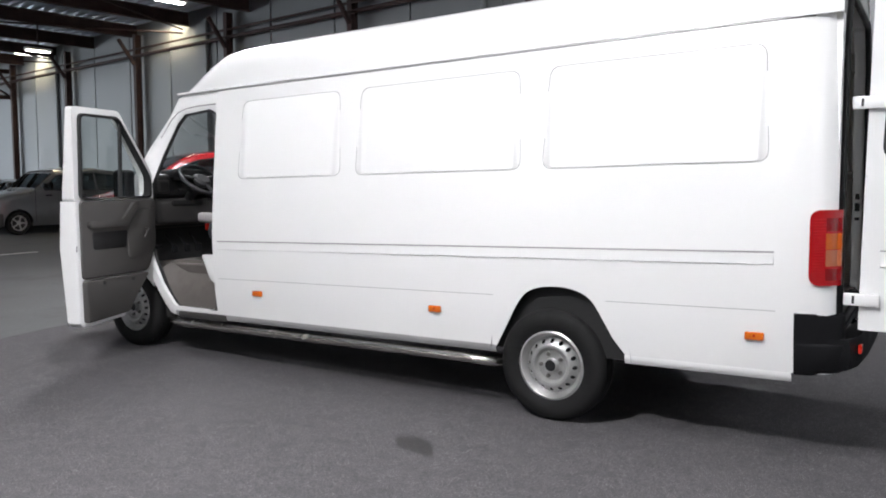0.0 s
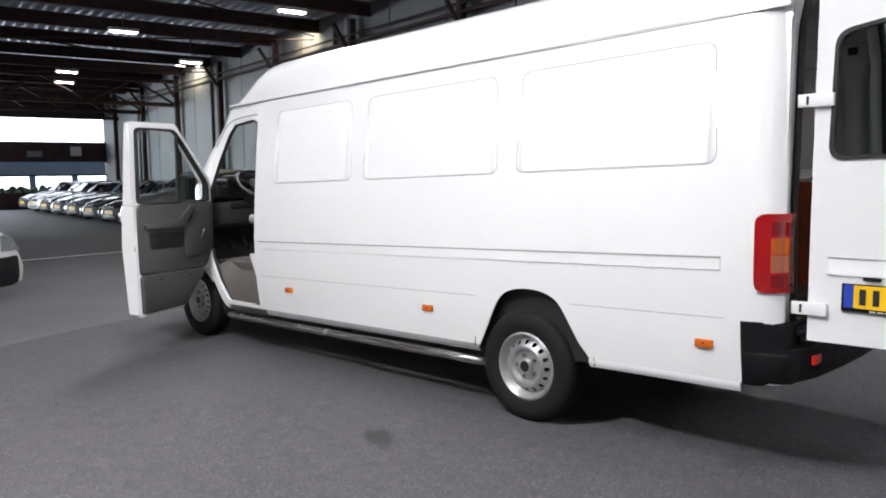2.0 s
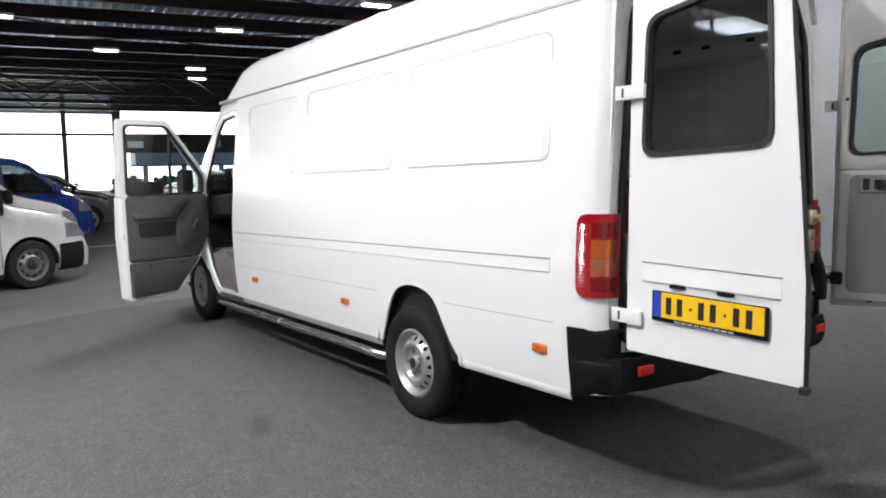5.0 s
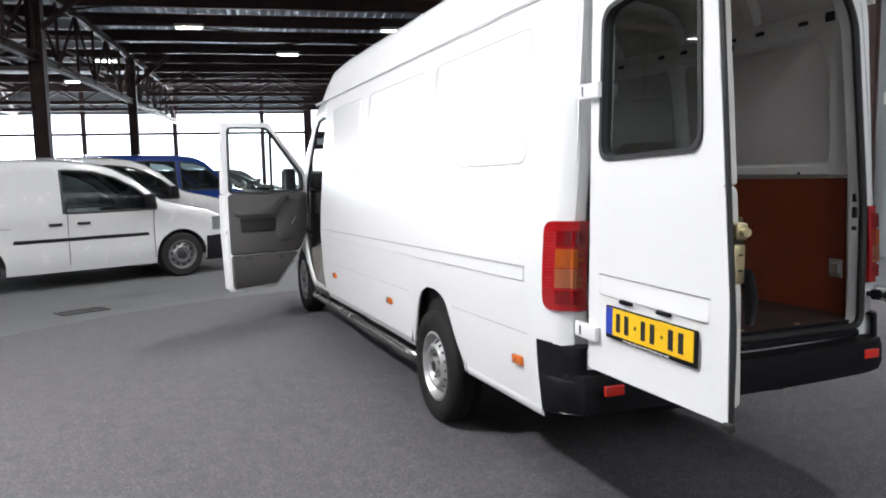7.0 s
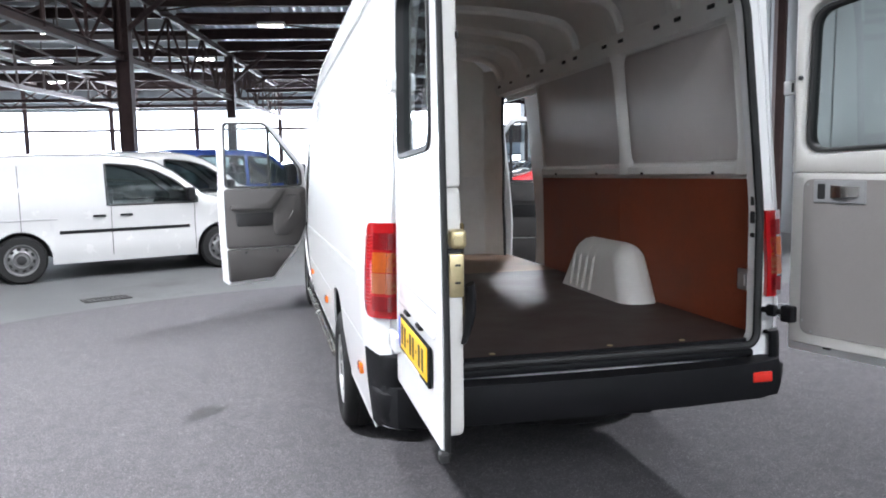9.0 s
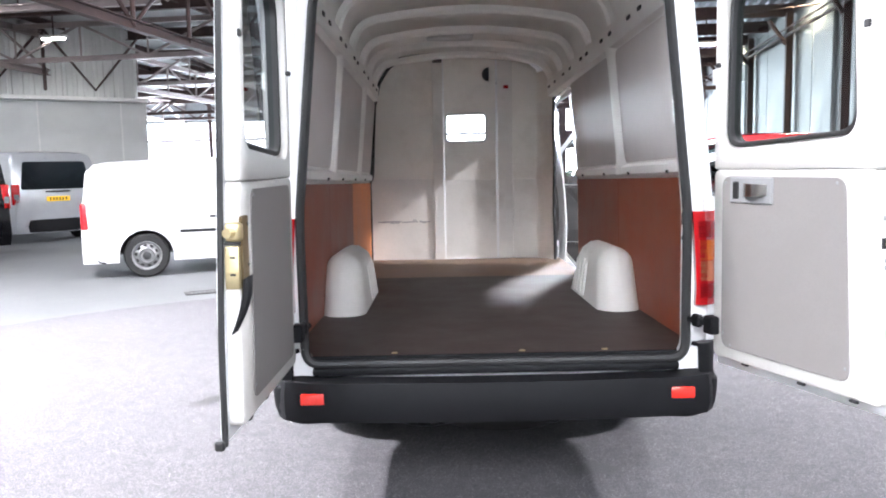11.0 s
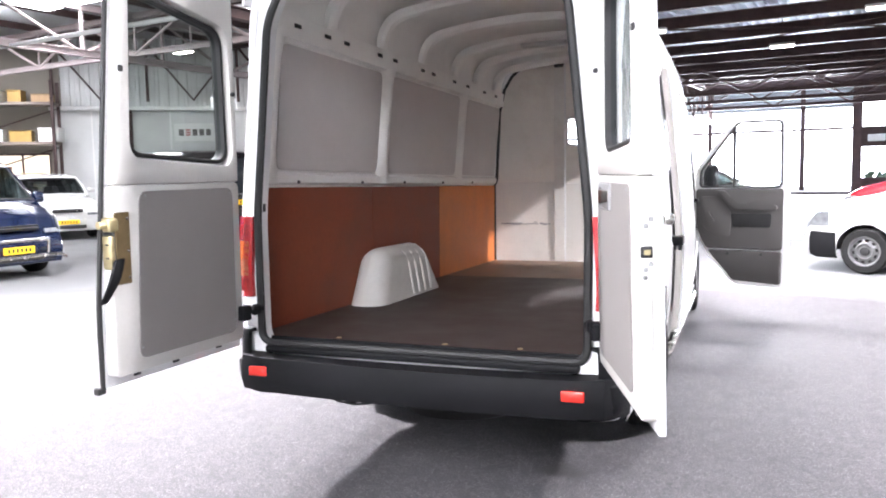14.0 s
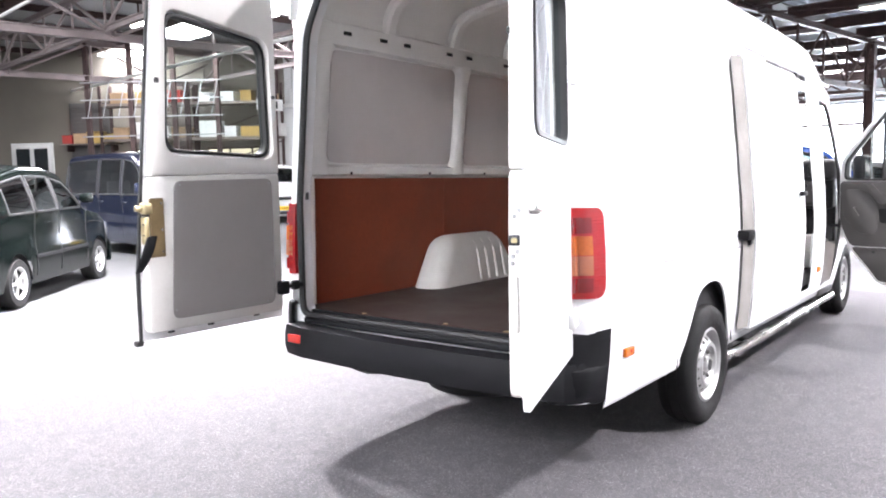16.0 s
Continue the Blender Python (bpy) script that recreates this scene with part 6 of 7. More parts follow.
    slab(bm, round_poly([(2.89, 0.62), (3.10, 0.70), (3.20, 0.91), (2.89, 0.92)], 0.03, 4), lambda u, v, h: (sgn * (0.80 + h), u, v), 0.05, 0.008)
    vpart("pillar_foot", bm, M_WHITE)
    bm = bmesh.new()
    rows = []
    for y in span(2.90, 3.62, 10):
        low = curve_at([(2.90, 0.475), (3.40, 0.475), (3.52, 0.60), (3.62, 0.78)], y)
        rows.append([(sgn * (0.905 - 0.05 * t - 0.14 * t * t), y, lerp(low, 0.84, t)) for t in span(0, 1, 5)])
    grid(bm, rows)
    vpart("entry_trim", bm, M_ENTRY, label="grey-brown moulded entry trim", solid=0.008)
vpart("cab_floor", boxbm((0, 3.28, 0.70), (1.60, 1.22, 0.24), 0.01, 1), M_ENTRY)
vpart("foot_wall", boxbm((0, 4.02, 0.98), (1.66, 0.06, 0.62), 0.02, 1), M_DASH)
bm = bmesh.new()
box(bm, (0, 3.92, 1.49), (1.70, 0.30, 0.21), 0.06, 4)
box(bm, (0, 3.98, 1.28), (1.66, 0.26, 0.34), 0.04, 3)
dash = vpart("dashboard", bm, M_DASH, label="dark dashboard")
for x in (-0.50, 0.45):
    part("lower_dash", boxbm((x, 3.87, 1.26), (0.64, 0.20, 0.24), 0.05, 3), M_DASHGREY, dash, "grey lower dashboard", place=RAKE)
    part("dash_pocket", boxbm((x, 3.765, 1.335), (0.34, 0.02, 0.045), 0.006, 1), M_INK, dash, place=RAKE)
    vt = part("side_vent", boxbm((x * 1.50, 3.775, 1.48), (0.13, 0.03, 0.12), 0.015, 2), M_DASHGREY, dash, place=RAKE)
    part("vent_slats", boxbm((x * 1.50, 3.757, 1.48), (0.09, 0.01, 0.085), 0.004, 1), M_INK, vt, place=RAKE)
bm = bmesh.new()
box(bm, (-0.45, 3.82, 1.585), (0.46, 0.22, 0.10), 0.045, 4)
part("instrument_hood", bm, M_DASH, dash, place=RAKE)
# steering wheel on its column
bm = bmesh.new()
tube(bm, [(0.205 * math.cos(a), 0.205 * math.sin(a), 0) for a in span(0, math.tau, 36)], 0.016, 10, False)
sw2 = vpart("steering_wheel", bm, M_WHEELRIM, label="dark steering wheel")
sw2.matrix_basis = pose(-0.46, 3.63, 1.47, 38, 0, 0)
bm = bmesh.new()
lathe(bm, [(0, 0.02), (0.06, 0.02), (0.085, 0.0), (0.085, -0.02), (0.05, -0.05), (0, -0.05)], 24, "z")
part("wheel_boss", bm, M_WHEELRIM, sw2)
for a in (0.3, 2.84, 4.71):
    bm = bmesh.new()
    tube(bm, [(0.06 * math.cos(a), 0.06 * math.sin(a), 0), (0.2 * math.cos(a), 0.2 * math.sin(a), 0)], 0.014, 8)
    part("spoke", bm, M_WHEELRIM, sw2)
bm = bmesh.new()
tube(bm, [(-0.46, 3.65, 1.50), (-0.46, 3.88, 1.30)], 0.045, 12)
vpart("steering_column", bm, M_DASH)
bm = bmesh.new()
tube(bm, [(-0.46, 3.70, 1.44), (-0.66, 3.68, 1.45)], 0.009, 8)
vpart("indicator_stalk", bm, M_DASH)
for x in (-0.60, -0.46, -0.33):
    bm = bmesh.new()
    tube(bm, [(x, 3.96, 1.05), (x, 3.84, 0.93)], 0.010, 6)
    box(bm, (x, 3.835, 0.92), (0.06, 0.025, 0.07), 0.008, 1)
    vpart("pedal", bm, M_BLACK)
bm = bmesh.new()
tube(bm, [(-0.05, 3.66, 0.82), (-0.03, 3.58, 1.18)], 0.012, 8)
box(bm, (-0.03, 3.575, 1.21), (0.045, 0.045, 0.06), 0.015, 2)
vpart("gear_lever", bm, M_BLACK)
# windscreen, bonnet and nose
bm = bmesh.new()
rows = []
for t in span(0, 1, 6):
    y, z = lerp(SCREEN_LOW[0], SCREEN_TOP[0], t), lerp(SCREEN_LOW[1], SCREEN_TOP[1], t)
    w = lerp(0.875, 0.80, t)
    rows.append([(w * s, y - 0.10 * s * s, z) for s in span(-1, 1, 8)])
grid(bm, rows)
ws = vpart("windscreen", bm, M_GLASS)
ws.visible_shadow = False
bm = bmesh.new()
rows = []
for y, z, w in ((4.18, 1.38, 0.80), (4.35, 1.28, 0.84), (4.60, 1.18, 0.82), (4.85, 1.02, 0.78), (4.94, 0.85, 0.76), (4.96, 0.60, 0.76), (4.93, 0.42, 0.76)):
    rows.append([(w * s, y - 0.10 * s * s, z + 0.03 * (1 - s * s)) for s in span(-1, 1, 10)])
grid(bm, rows)
vpart("bonnet", bm, M_WHITE, solid=0.02)
bm = bmesh.new()
rows = [[(0.80 * s, y - 0.14 * s * s, z) for s in span(-1, 1, 10)] for y, z in ((4.96, 0.62), (5.02, 0.58), (5.02, 0.40), (4.95, 0.34))]
grid(bm, rows)
vpart("front_bumper", bm, M_BLACK, solid=0.03)

# ---- parked vehicles ----
PROFILES = {
    "van": [(0, 0.50), (0.008, 0.66), (0.02, 0.90), (0.045, 0.965), (0.10, 0.985), (0.28, 1.0), (0.46, 0.995), (0.54, 0.975), (0.60, 0.93), (0.66, 0.845), (0.745, 0.665), (0.80, 0.625), (0.90, 0.57), (0.955, 0.50), (0.985, 0.41), (1.0, 0.30)],
    "bus": [(0, 0.50), (0.008, 0.62), (0.03, 0.90), (0.05, 0.965), (0.10, 0.985), (0.3, 1.0), (0.60, 0.99), (0.68, 0.965), (0.72, 0.92), (0.85, 0.61), (0.90, 0.565), (0.955, 0.49), (0.985, 0.40), (1.0, 0.28)],
    "hatch": [(0, 0.48), (0.012, 0.60), (0.03, 0.64), (0.10, 0.90), (0.15, 0.955), (0.3, 1.0), (0.46, 0.99), (0.56, 0.945), (0.70, 0.66), (0.76, 0.63), (0.90, 0.56), (0.96, 0.49), (0.99, 0.40), (1.0, 0.30)],
    "saloon": [(0, 0.50), (0.012, 0.62), (0.03, 0.67), (0.15, 0.69), (0.28, 0.945), (0.40, 1.0), (0.50, 0.99), (0.57, 0.95), (0.70, 0.66), (0.76, 0.63), (0.90, 0.56), (0.96, 0.49), (0.99, 0.40), (1.0, 0.30)],
}
SCREEN = {"van": (0.585, 0.735), "bus": (0.725, 0.84), "hatch": (0.575, 0.69), "saloon": (0.575, 0.69)}
DOORS = {"van": (0.20, 0.455, 0.715), "bus": (0.38, 0.60, 0.80), "hatch": (0.30, 0.48, 0.70), "saloon": (0.30, 0.48, 0.70)}


def car_wheel(parent, x, y, r, side, spokes):
    """A road wheel: grooved tyre, dished rim, and either a holed steel disc or cast spokes."""
    w = new("wheel")
    w.parent = parent
    w.matrix_basis = pose(x, y, r, 0, 0, 90)
    k, ri = 0.10, r * 0.66
    bm = bmesh.new()
    lathe(bm, [(ri, -k), (r * 0.92, -k), (r * 0.985, -k * 0.75), (r, -k * 0.5), (r, k * 0.5), (r * 0.985, k * 0.75), (r * 0.92, k), (r * 0.80, k * 1.02), (ri, k * 0.96)], 36)
    part("tyre", bm, M_RUBBER, w)
    o = k * side
    bm = bmesh.new()
    lathe(bm, [(ri, o), (ri * 0.95, o * 1.0), (ri * 0.90, o * 0.86), (ri * 0.84, o * 0.55)], 36)
    if spokes:
        for i in range(spokes):
            a = i * math.tau / spokes
            m = Matrix.Rotation(a, 4, "X")
            vs = box(bm, (o * 0.72, ri * 0.52, 0), (0.03, ri * 0.80, ri * 0.20), 0.01, 1)
            bmesh.ops.transform(bm, matrix=m, verts=vs)
    else:
        n = 40
        rr = [ri * 0.84, ri * 0.78, ri * 0.64, ri * 0.58]
        vs = [[bm.verts.new((o * (0.55 + 0.1 * j), q * math.cos(i * math.tau / n), q * math.sin(i * math.tau / n))) for j, q in enumerate(rr)] for i in range(n)]
        for i in range(n):
            for j in range(3):
                if j != 1 or i % 4 > 1:
                    bm.faces.new((vs[i][j], vs[(i + 1) % n][j], vs[(i + 1) % n][j + 1], vs[i][j + 1]))
        lathe(bm, [(ri * 0.58, o * 0.85), (ri * 0.50, o * 0.95), (ri * 0.42, o * 0.70), (ri * 0.30, o * 0.70)], 32)
    part("rim", bm, M_RIM if spokes else M_RIMDARK, w)
    bm = bmesh.new()
    lathe(bm, [(ri * 0.30, o * 0.68), (ri * 0.28, o * 0.98), (ri * 0.16, o * 1.04), (0, o * 1.05)], 20)
    part("hub_cap", bm, M_RIM if spokes else M_DASH, w)
    bm = bmesh.new()
    lathe(bm, [(ri * 0.97, o * 0.30), (0, o * 0.30)], 24)
    part("brake_disc", bm, M_DARKSTEEL, w)


def make_car(name, label, place, heading, kind, size, base, paint, glass_spans, bars=(), wheel=0.31, bumper=None, group="parked vehicles", spokes=5, belt_at=None):
    """A parked vehicle: one curved shell with open windows, panes, a simple cabin, lamps, bumpers and wheels."""
    L, W, H = size
    big = kind in ("van", "bus")
    car = thing(name, label, "van" if big else "car", pose(place[0], place[1], 0, 0, 0, heading), group)
    prof = PROFILES[kind]
    xr, xf = -base / 2, base / 2
    s_of = lambda x: (x + L / 2) / L
    x_of = lambda q: q * L - L / 2
    belt = H * (belt_at or (0.585 if big else 0.655))
    ar = wheel + 0.055
    ws = SCREEN[kind]
    rear = None if big else ((0.045, 0.095) if kind == "hatch" else (0.17, 0.265))

    def top(x):
        return H * curve_at(prof, s_of(x))

    def hw(x, z):
        s = s_of(x)
        w = W / 2
        w *= 1 - 0.16 * max(0.0, (s - 0.84) / 0.16) ** 2 - 0.045 * max(0.0, (0.06 - s) / 0.06) ** 2
        if z > belt:
            w -= (0.11 if big else 0.20) * W / 1.8 * ((z - belt) / (H - belt)) ** 1.3
        else:
            # shoulder, and the tuck below it
            w -= 0.018 * (1 - math.cos(min(1.0, max(0.0, (belt - z) / (0.35 * H))) * math.tau)) * 0.5
            if z < 0.5:
                w -= 0.05 * ((0.5 - z) / 0.3) ** 2
        return w

    def zlow(x):
        z = 0.23
        for c in (xr, xf):
            if abs(x - c) < ar:
                z = max(z, wheel + math.sqrt(ar * ar - (x - c) ** 2))
        return z

    xs = set(round(v, 4) for v in span(-L / 2, L / 2, 48))
    xs |= set(round(x_of(q), 4) for q, _ in prof)
    for pair in list(glass_spans) + [ws] + ([rear] if rear else []):
        xs |= {round(x_of(q), 4) for q in pair}
    for c in (xr, xf):
        xs |= set(round(c + ar * math.cos(a), 4) for a in span(0, math.pi, 14))
    xs = sorted(xs)

    def section(x):
        t, z0 = top(x), zlow(x)
        t = max(t, z0 + 0.05)
        r = min(0.14, (t - z0) * 0.3)
        low = min(belt, t - r)
        zs = span(z0, low, 6) + (span(low, t - r, 3)[1:] if t - r > belt + 0.01 else [t - r] * 3)
        side = [(hw(x, z), z) for z in zs]
        e = side[-1][0]
        side += [(e - 0.10 * r, t - 0.55 * r), (e - 0.35 * r, t - 0.2 * r), (e - 0.9 * r, t - 0.03 * r), (e * 0.5, t + 0.010), (0, t + 0.016)]
        return [(x, y, z) for y, z in side] + [(x, -y, z) for y, z in reversed(side[:-1])]

    rows = [section(x) for x in xs]
    bm = bmesh.new()
    vs = [[bm.verts.new(p) for p in r] for r in rows]
    side_cells, screen_cells = {6, 7, 8, 19, 20, 21}, {12, 13, 14, 15}
    inside = lambda pair, a, b: x_of(pair[0]) - 1e-3 <= a and b <= x_of(pair[1]) + 1e-3
    panes = [set() for _ in range(len(glass_spans) * 2 + 2)]
    for i in range(len(xs) - 1):
        a, b = xs[i], xs[i + 1]
        for j in range(len(rows[0]) - 1):
            slot = None
            if j in side_cells and top(b) > belt + 0.16:
                for k, pair in enumerate(glass_spans):
                    if inside(pair, a, b):
                        slot = 2 * k + (0 if j < 14 else 1)
            if j in screen_cells:
                if inside(ws, a, b):
                    slot = len(panes) - 2
                elif rear and inside(rear, a, b):
                    slot = len(panes) - 1
            q = [(i, j), (i + 1, j), (i + 1, j + 1), (i, j + 1)]
            if slot is None:
                fv = list(dict.fromkeys(vs[m][n] for m, n in q))
                bm.faces.new(fv)
            else:
                panes[slot].add(tuple(q))
    bm.faces.new(vs[0])
    bm.faces.new(vs[-1][::-1])
    bmesh.ops.remove_doubles(bm, verts=bm.verts, dist=1e-5)
    part("body", bm, paint, car)
    names = [n for _ in glass_spans for n in ("side_window", "side_window")] + ["windscreen", "rear_window"]
    for nm, cells in zip(names, panes):
        if not cells:
            continue
        bm = bmesh.new()
        made = {}
        for cell in cells:
            for m, n in cell:
                if (m, n) not in made:
                    x, y, z = rows[m][n]
                    made[m, n] = bm.verts.new((x, y * 0.994, z - (0.006 if "screen" in nm or nm == "rear_window" else 0)))
        for cell in cells:
            bm.faces.new([made[q] for q in cell])
        bmesh.ops.remove_doubles(bm, verts=bm.verts, dist=1e-5)
        gp = part(nm, bm, M_CARPANE, car)
        gp.visible_shadow = False
        # black rubber round the pane
        loop = bm_loop(gp.data)
        if len(loop) > 3:
            bm = bmesh.new()
            tube(bm, [p * 1.0005 for p in loop] + [loop[0] * 1.0005], 0.017, 6, False)
            part("window_rubber", bm, M_SEAL, gp)
    # cabin seen through the panes
    x0 = x_of(min(p[0] for p in glass_spans)) - 0.1
    part("cabin_floor", boxbm(((x0 + xf) / 2, 0, belt - 0.42), (xf - x0, W * 0.86, 0.05), 0.01, 1), M_DASH, car, smooth=False)
    part("dashboard", boxbm((x_of(ws[1]) - 0.12, 0, belt - 0.10), (0.42, W * 0.84, 0.20), 0.06, 3), M_DASH, car)
    seat_rows = [x_of(glass_spans[-1][0]) + 0.12] + ([] if kind == "van" else [x_of(glass_spans[0][1]) - 0.15])
    for sx in seat_rows:
        for sgn in (-1, 1):
            part("car_seat", seat_bm(sx, sgn * W * 0.22, belt), M_SEAT, car)
    if kind == "van":
        part("bulkhead", boxbm((x0 + 0.02, 0, belt - 0.02), (0.03, W * 0.86, 0.86), 0.01, 1), M_DASHGREY, car, smooth=False)
    for sgn in (-1, 1):
        # door gaps
        for q in DOORS[kind]:
            bm = bmesh.new()
            x = x_of(q)
            zt = min(top(x) - 0.14, H * 0.93) if q != DOORS[kind][-1] else belt
            if any(x_of(a) - 0.02 < x < x_of(b) + 0.02 for a, b in glass_spans):
                zt = belt - 0.01
            grid(bm, [[(x + dx, sgn * (hw(x, z) + 0.003), z) for z in span(max(0.32, zlow(x)), zt, 12)] for dx in (-0.004, 0.004)])
            part("door_gap", bm, M_INK, car, smooth=False, solid=0.006)
        for z in bars:
            bm = bmesh.new()
            rws = []
            for x in span(xr + ar + 0.10, xf - ar - 0.10, 10):
                rws.append([(x, sgn * (hw(x, z) - 0.002), z - 0.024), (x, sgn * (hw(x, z) + 0.014), z - 0.017), (x, sgn * (hw(x, z) + 0.014), z + 0.017), (x, sgn * (hw(x, z) - 0.002), z + 0.024)])
            grid(bm, rws)
            part("side_bar", bm, M_BLACK, car, "black rubbing strip")
        if big:
            # slide rail pressed into the flank
            bm = bmesh.new()
            z = belt - 0.16
            rws = [[(x, sgn * (hw(x, z) + 0.001), z - 0.012), (x, sgn * (hw(x, z) + 0.007), z), (x, sgn * (hw(x, z) + 0.001), z + 0.012)] for x in span(x_of(0.06), x_of(0.30), 8)]
            grid(bm, rws)
            part("slide_rail", bm, M_SEAM, car)
        for q in ((0.42, 0.50) if kind == "van" else (0.40, 0.62)):
            x = x_of(q)
            part("door_handle", boxbm((x, sgn * (hw(x, belt - 0.14) + 0.014), belt - 0.14), (0.17, 0.03, 0.032), 0.012, 2), M_BLACK if bumper else paint, car)
        x = x_of(ws[1]) - 0.16
        part("mirror", boxbm((x, sgn * (hw(x, belt) + 0.10), belt + 0.12), (0.12, 0.18, 0.20 if big else 0.13), 0.045, 3), M_BLACK if bumper else paint, car)
        # headlamp wrapped round the corner of the nose
        bm = bmesh.new()
        rws = []
        for x in span(x_of(0.915), x_of(0.988), 8):
            zt = min(top(x) - 0.035, 0.49 * H)
            zb = min(zt - 0.02, 0.375 * H)
            rws.append([(x + 0.006, sgn * (hw(x, z) * (1 - 0.0) + 0.006), z) for z in span(zb, zt, 4)])
        xe, te = x_of(0.988), min(top(x_of(0.988)) - 0.035, 0.49 * H)
        for k in (0.90, 0.80, 0.70, 0.62):
            rws.append([(xe + 0.012 + (1 - k) * 0.10, sgn * hw(xe, z) * k, z - 0.01) for z in span(0.365 * H, max(te, 0.40 * H), 4)])
        grid(bm, rws)
        part("headlamp", bm, M_LENS, car, solid=0.02)
        bm = bmesh.new()
        zc, hh = (0.53 * H, 0.22 * H) if big else (0.56 * H, 0.12 * H)
        box(bm, (-L / 2 + 0.05, sgn * (W / 2 - 0.10), zc), (0.10, 0.17, hh), 0.03, 3)
        tl = part("tail_lamp", bm, M_RED, car, "red and clear tail lamp")
        part("reversing_lens", boxbm((-L / 2 + 0.0, sgn * (W / 2 - 0.10), zc - hh * 0.12), (0.012, 0.11, hh * 0.26), 0.006, 1), M_LENS, tl)
        # wheel arch lining
        for c in (xr, xf):
            bm = bmesh.new()
            rws = [[(c + (ar + 0.004) * math.cos(a), sgn * y, wheel + (ar + 0.004) * math.sin(a)) for y in (W / 2 - 0.03, W / 2 - 0.35)] for a in span(0, math.pi, 12)]
            av = grid(bm, rws)
            bm.faces.new([r[-1] for r in av])
            part("arch_liner", bm, M_DARKSTEEL, car)
            car_wheel(car, c, sgn * (W / 2 - 0.115), wheel, sgn, spokes)
    if big:
        bm = bmesh.new()
        slab(bm, round_poly([(-W * 0.40, 0.58 * H), (W * 0.40, 0.58 * H), (W * 0.345, 0.88 * H), (-W * 0.345, 0.88 * H)], 0.06, 4), lambda u, v, h: (-L / 2 + lerp(0.010, 0.10, (v / H - 0.56) / 0.3) - h - 0.005, u, v), 0.012, 0.003)
        part("rear_window", bm, M_CARGLASS, car, smooth=False)
        part("plate_handle", boxbm((-L / 2 - 0.012, 0, 0.555 * H), (0.03, 0.55, 0.035), 0.01, 2), M_STEEL if not bumper else M_BLACK, car)
    bmat = bumper or paint
    for nm, front in (("front_bumper", 1), ("rear_bumper", -1)):
        deep = 0.40 if bumper and front > 0 else 0.30
        bm = bmesh.new()
        rws = []
        for k in span(-1, 1, 12):
            wrap = 1 - abs(k) ** 6
            x = front * (L / 2 - 0.20 + 0.24 * wrap)
            yy = k * W / 2 * 0.985 * (0.93 if front > 0 and wrap > 0.3 else 0.985)
            rws.append([(x - front * 0.10, yy, 0.22), (x - front * 0.01, yy, 0.25), (x, yy, 0.25 + deep * 0.45), (x - front * 0.02, yy, 0.25 + deep * 0.9), (x - front * 0.10, yy, 0.25 + deep)])
        if bumper and front > 0:
            # moulded bumper that reaches back to the wheel arches
            rws = []
            half = [(L / 2 - q, hw(L / 2 - q, 0.45) + 0.014) for q in (0.475, 0.38, 0.28, 0.18, 0.10)] + [(L / 2 - 0.03, W * 0.385), (L / 2 + 0.015, W * 0.31), (L / 2 + 0.035, W * 0.18), (L / 2 + 0.04, 0.0)]
            for x, yy in half + [(x, -yy) for x, yy in reversed(half[:-1])]:
                q = max(0.0, (L / 2 - x) / 0.475)
                sy = 1 if yy > 0 else -1 if yy < 0 else 0
                inn = lambda k: (x - k * (1 - q), yy - sy * k * (0.3 + 0.7 * q))
                rws.append([(*inn(k), z) for k, z in ((0.09, 0.20), (0.02, 0.235), (0.0, 0.30), (-0.006, 0.45), (0.006, 0.565), (0.05, 0.60 - 0.03 * q))])
        grid(bm, rws)
        part(nm, bm, bmat, car, solid=0.03)
    gr = part("grille", boxbm((L / 2 - 0.005, 0, 0.41 * H if big else 0.43 * H), (0.05, W * 0.40, 0.09), 0.015, 2), M_BLACK, car)
    part("grille_bar", boxbm((L / 2 + 0.022, 0, 0.41 * H if big else 0.43 * H), (0.012, W * 0.38, 0.012), 0.004, 1), M_STEEL, gr)
    part("lower_grille", boxbm((L / 2 + 0.035, 0, 0.33), (0.03, W * 0.46, 0.10), 0.02, 2), M_INK, car)
    for front in (1, -1):
        x = front * (L / 2 + 0.052) if front > 0 else -L / 2 - 0.022
        zc = 0.46 if front > 0 else (0.475 * H if big else 0.42 * H)
        pl = part("number_plate", boxbm((x, 0, zc), (0.012, 0.52, 0.11), 0.004, 1), M_PLATE, car, "yellow number plate")
        for i in range(6):
            part("plate_bar", boxbm((x + front * 0.007, -0.17 + i * 0.07, zc), (0.003, 0.035, 0.06)), M_INK, pl, smooth=False)
    return car


def bm_loop(me):
    """The outer edge of a one-piece sheet, in order."""
    b2 = bmesh.new()
    b2.from_mesh(me)
    edges = {e for e in b2.edges if len(e.link_faces) == 1}
    if not edges:
        return []
    e = next(iter(edges))
    v, out = e.verts[0], []
    while edges:
        nxt = [q for q in v.link_edges if q in edges]
        if not nxt:
            break
        edges.discard(nxt[0])
        out.append(v.co.copy())
        v = nxt[0].other_vert(v)
    return out


def seat_bm(x, y, belt):
    """A car seat: cushion, leaning backrest and headrest in one mesh."""
    bm = bmesh.new()
    box(bm, (x + 0.22, y, belt - 0.32), (0.50, 0.48, 0.14), 0.05, 2)
    box(bm, (x - 0.06, y, belt - 0.03), (0.14, 0.46, 0.56), 0.05, 2)
    box(bm, (x - 0.09, y, belt + 0.33), (0.09, 0.26, 0.17), 0.04, 2)
    return bm


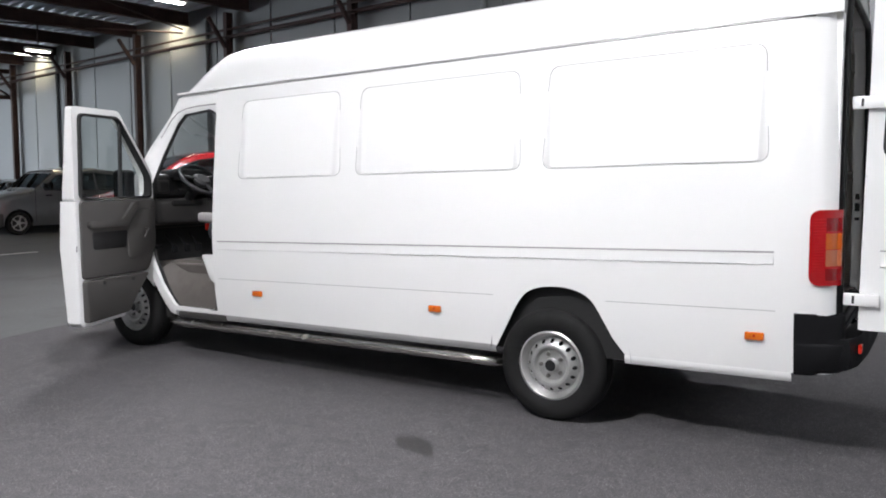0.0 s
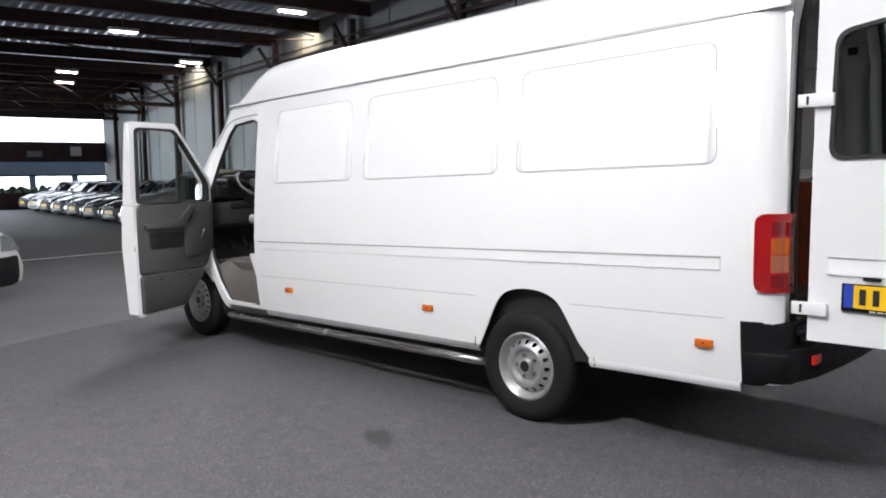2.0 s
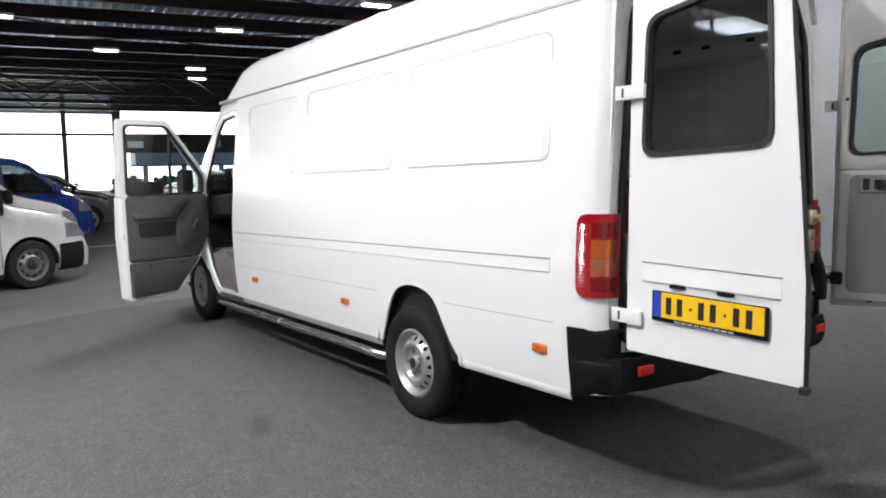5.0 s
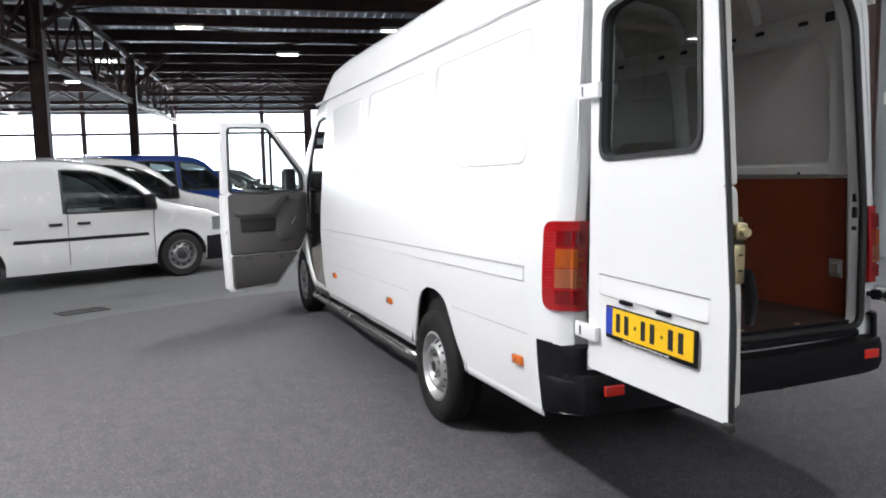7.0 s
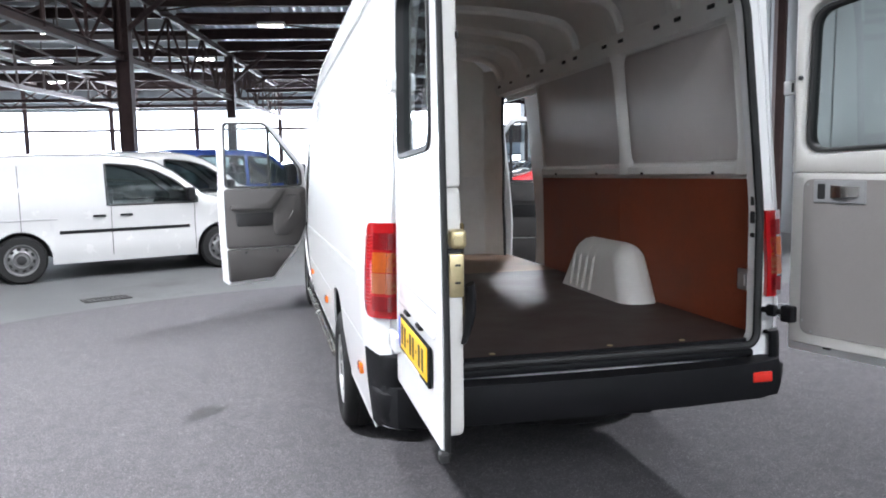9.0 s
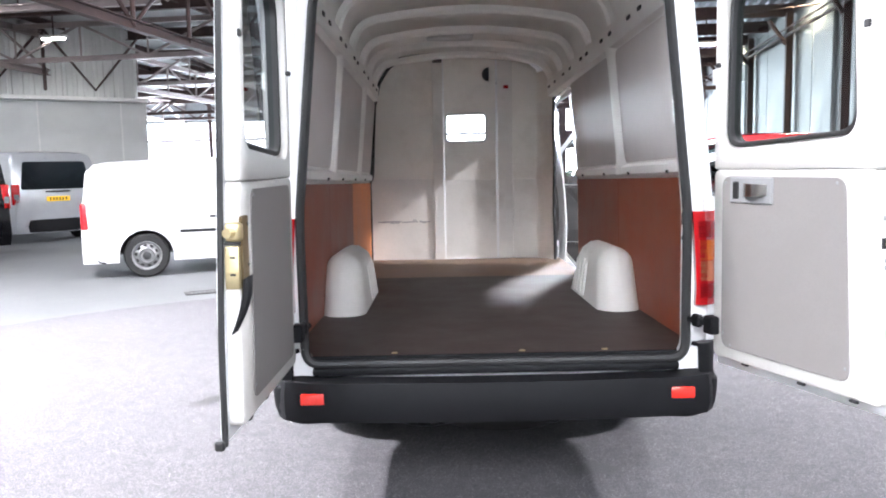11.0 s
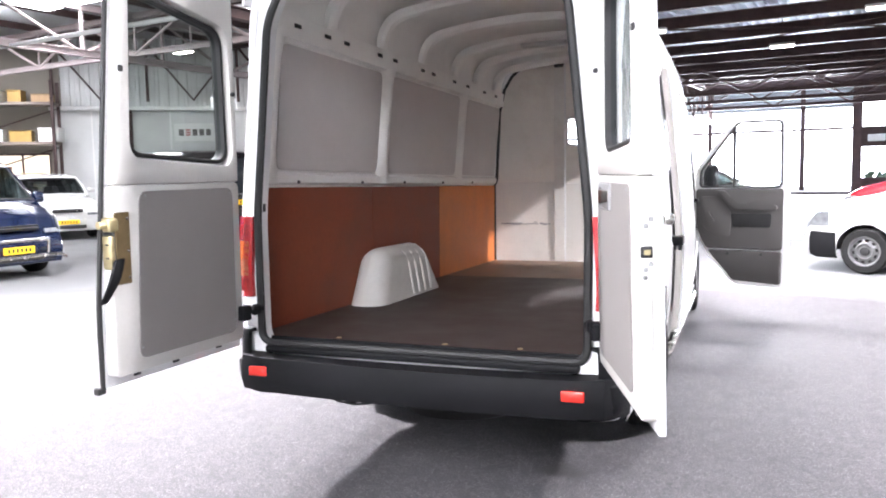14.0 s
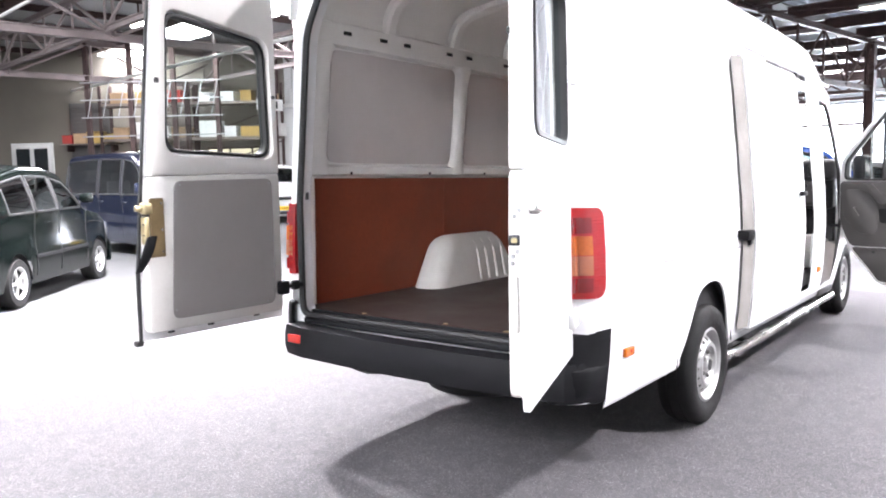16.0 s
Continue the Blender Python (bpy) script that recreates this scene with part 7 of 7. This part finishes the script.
M_LENS = material("clear_headlamp", (0.20, 0.21, 0.22), 0.12, 0.3, vary=0.3, scale=14, coat=1.0)
M_CARPANE = glass("tinted_car_glass", (0.26, 0.30, 0.30))
P_WHITE = material("white_car_paint", (0.42, 0.42, 0.41), 0.25, vary=0.02, coat=0.8)
P_BLACK = material("black_car_paint", (0.004, 0.004, 0.005), 0.12, vary=0.1, coat=0.3, spec=0.4)
P_BLUE = material("blue_car_paint", (0.012, 0.045, 0.22), 0.2, 0.2, vary=0.1, coat=1.0)
P_NAVY = material("navy_car_paint", (0.005, 0.009, 0.026), 0.12, 0.1, vary=0.1, coat=1.0)
P_SILVER = material("silver_car_paint", (0.17, 0.175, 0.18), 0.3, 0.6, vary=0.06, coat=1.0)
P_PALE = material("pale_silver_car_paint", (0.36, 0.37, 0.38), 0.3, 0.3, vary=0.05, coat=1.0)
P_RED = material("red_car_paint", (0.50, 0.012, 0.018), 0.22, vary=0.05, coat=1.0)
P_GREEN = material("dark_green_car_paint", (0.003, 0.005, 0.0045), 0.10, 0.1, vary=0.1, coat=0.1, spec=0.25)

PANEL, BUS = ((0.445, 0.725),), ((0.06, 0.365), (0.385, 0.585), (0.605, 0.83))
HATCH = ((0.14, 0.30), (0.315, 0.465), (0.48, 0.69))
make_car("delivery_van", "white compact delivery van with black side strips", (-3.55, 7.95), 19.5, "van", (4.40, 1.80, 1.72), 2.68, P_WHITE, PANEL, (0.66,), 0.32, M_BLACK, spokes=0)
make_car("delivery_van", "white compact van parked behind a delivery van", (-3.10, 10.87), 19.5, "van", (4.40, 1.80, 1.78), 2.68, P_WHITE, PANEL, (), 0.32, M_BLACK, spokes=0)
make_car("minibus", "blue minibus in a row of parked vehicles", (-2.45, 14.05), 19.5, "bus", (4.89, 1.90, 1.86), 3.0, P_BLUE, BUS, (), 0.33)
make_car("hatchback", "silver car in a row of parked cars", (-0.9, 17.3), 22, "hatch", (4.2, 1.75, 1.50), 2.55, P_SILVER, HATCH)
make_car("hatchback", "dark car in a row of parked cars", (-0.3, 20.0), 22, "hatch", (4.2, 1.75, 1.48), 2.55, P_GREEN, HATCH)
make_car("hatchback", "silver car in a row of parked cars", (0.3, 22.8), 20, "hatch", (4.2, 1.75, 1.50), 2.55, P_SILVER, HATCH)
make_car("delivery_van", "white compact delivery van beside a red van", (4.55, 7.68), 155, "van", (4.40, 1.80, 1.76), 2.68, P_WHITE, PANEL, (0.70,), 0.32, M_BLACK, spokes=0)
make_car("delivery_van", "red delivery van parked against the wall side", (5.25, 10.45), 155, "van", (4.45, 1.82, 2.02), 2.70, P_RED, PANEL, (), 0.32, M_BLACK, spokes=0)
def by_wall(v):
    return tuple((HALL @ Vector((4.55, v, 0)))[:2])


make_car("minivan", "silver family car parked by the wall", (7.55, 19.25), 176, "hatch", (4.4, 1.80, 1.79), 2.65, P_SILVER, HATCH, bumper=M_DASHGREY)
for i, p in enumerate((P_BLACK, P_GREEN, P_BLACK, P_NAVY, P_BLACK, P_SILVER, P_BLACK)):
    make_car("hatchback", ("silver" if p is P_SILVER else "dark") + " car in the row along the wall", by_wall(22.9 + 2.6 * i), 180, "hatch" if i % 2 else "saloon", (4.4, 1.76, 1.45), 2.6, p, HATCH, bumper=M_BLACK if p is not P_SILVER else None)
make_car("minibus", "black minibus with its tail to the carpet", (-10.85, 10.03), 157, "bus", (4.89, 1.90, 2.12), 3.0, P_BLACK, BUS, (), 0.34)
make_car("minibus", "pale silver van with its tail beside a black minibus", (-10.75, 14.63), 140, "bus", (4.90, 1.97, 2.06), 2.93, P_PALE, ((0.62, 0.855),), (), 0.33, M_BLACK)
viv = make_car("minibus", "dark blue minibus with a chrome front bar", (-11.57, 4.59), -7, "bus", (4.78, 1.90, 1.96), 3.10, P_NAVY, BUS, (), 0.33)
bm = bmesh.new()
tube(bm, [(2.52, -0.75, 0.30), (2.56, -0.62, 0.36), (2.57, 0.62, 0.36), (2.52, 0.75, 0.30)], 0.028, 10)
tube(bm, [(2.50, -0.45, 0.34), (2.57, -0.42, 0.62), (2.57, 0.42, 0.62), (2.50, 0.45, 0.34)], 0.028, 10)
part("bull_bar", bm, M_STEEL, viv, "chrome front bar")
make_car("hatchback", "small dark green car on the concrete floor", (-8.35, 0.12), 131, "hatch", (3.95, 1.70, 1.66), 2.50, P_GREEN, HATCH, (0.55,), 0.29)
make_car("hatchback", "white car parked behind a dark blue minibus", (-17.0, 12.0), -30, "hatch", (4.6, 1.85, 1.75), 2.75, P_WHITE, HATCH)

# thickened sheets become plain meshes with crisp rims
bpy.context.view_layer.update()
graph = bpy.context.evaluated_depsgraph_get()
thick = {}
for ob in [o for o in scene.objects if o.type == "MESH" and len(o.modifiers) == 1 and o.modifiers[0].type == "SOLIDIFY"]:
    key = (ob.data.name, round(ob.modifiers[0].thickness, 4))
    if key not in thick:
        thick[key] = bpy.data.meshes.new_from_object(ob.evaluated_get(graph))
        thick[key].set_sharp_from_angle(angle=radians(38))
for ob in [o for o in scene.objects if o.type == "MESH" and len(o.modifiers) == 1 and o.modifiers[0].type == "SOLIDIFY"]:
    key = (ob.data.name, round(ob.modifiers[0].thickness, 4))
    ob.modifiers.clear()
    ob.data = thick[key]


# no part lies deeper than thing > part > sub-part
def depth_of(ob):
    n = 0
    while ob.parent is not None:
        ob, n = ob.parent, n + 1
    return n


for ob in list(scene.objects):
    while depth_of(ob) > 2:
        up = ob.parent
        ob.matrix_basis = up.matrix_basis @ ob.matrix_basis
        ob.parent = up.parent
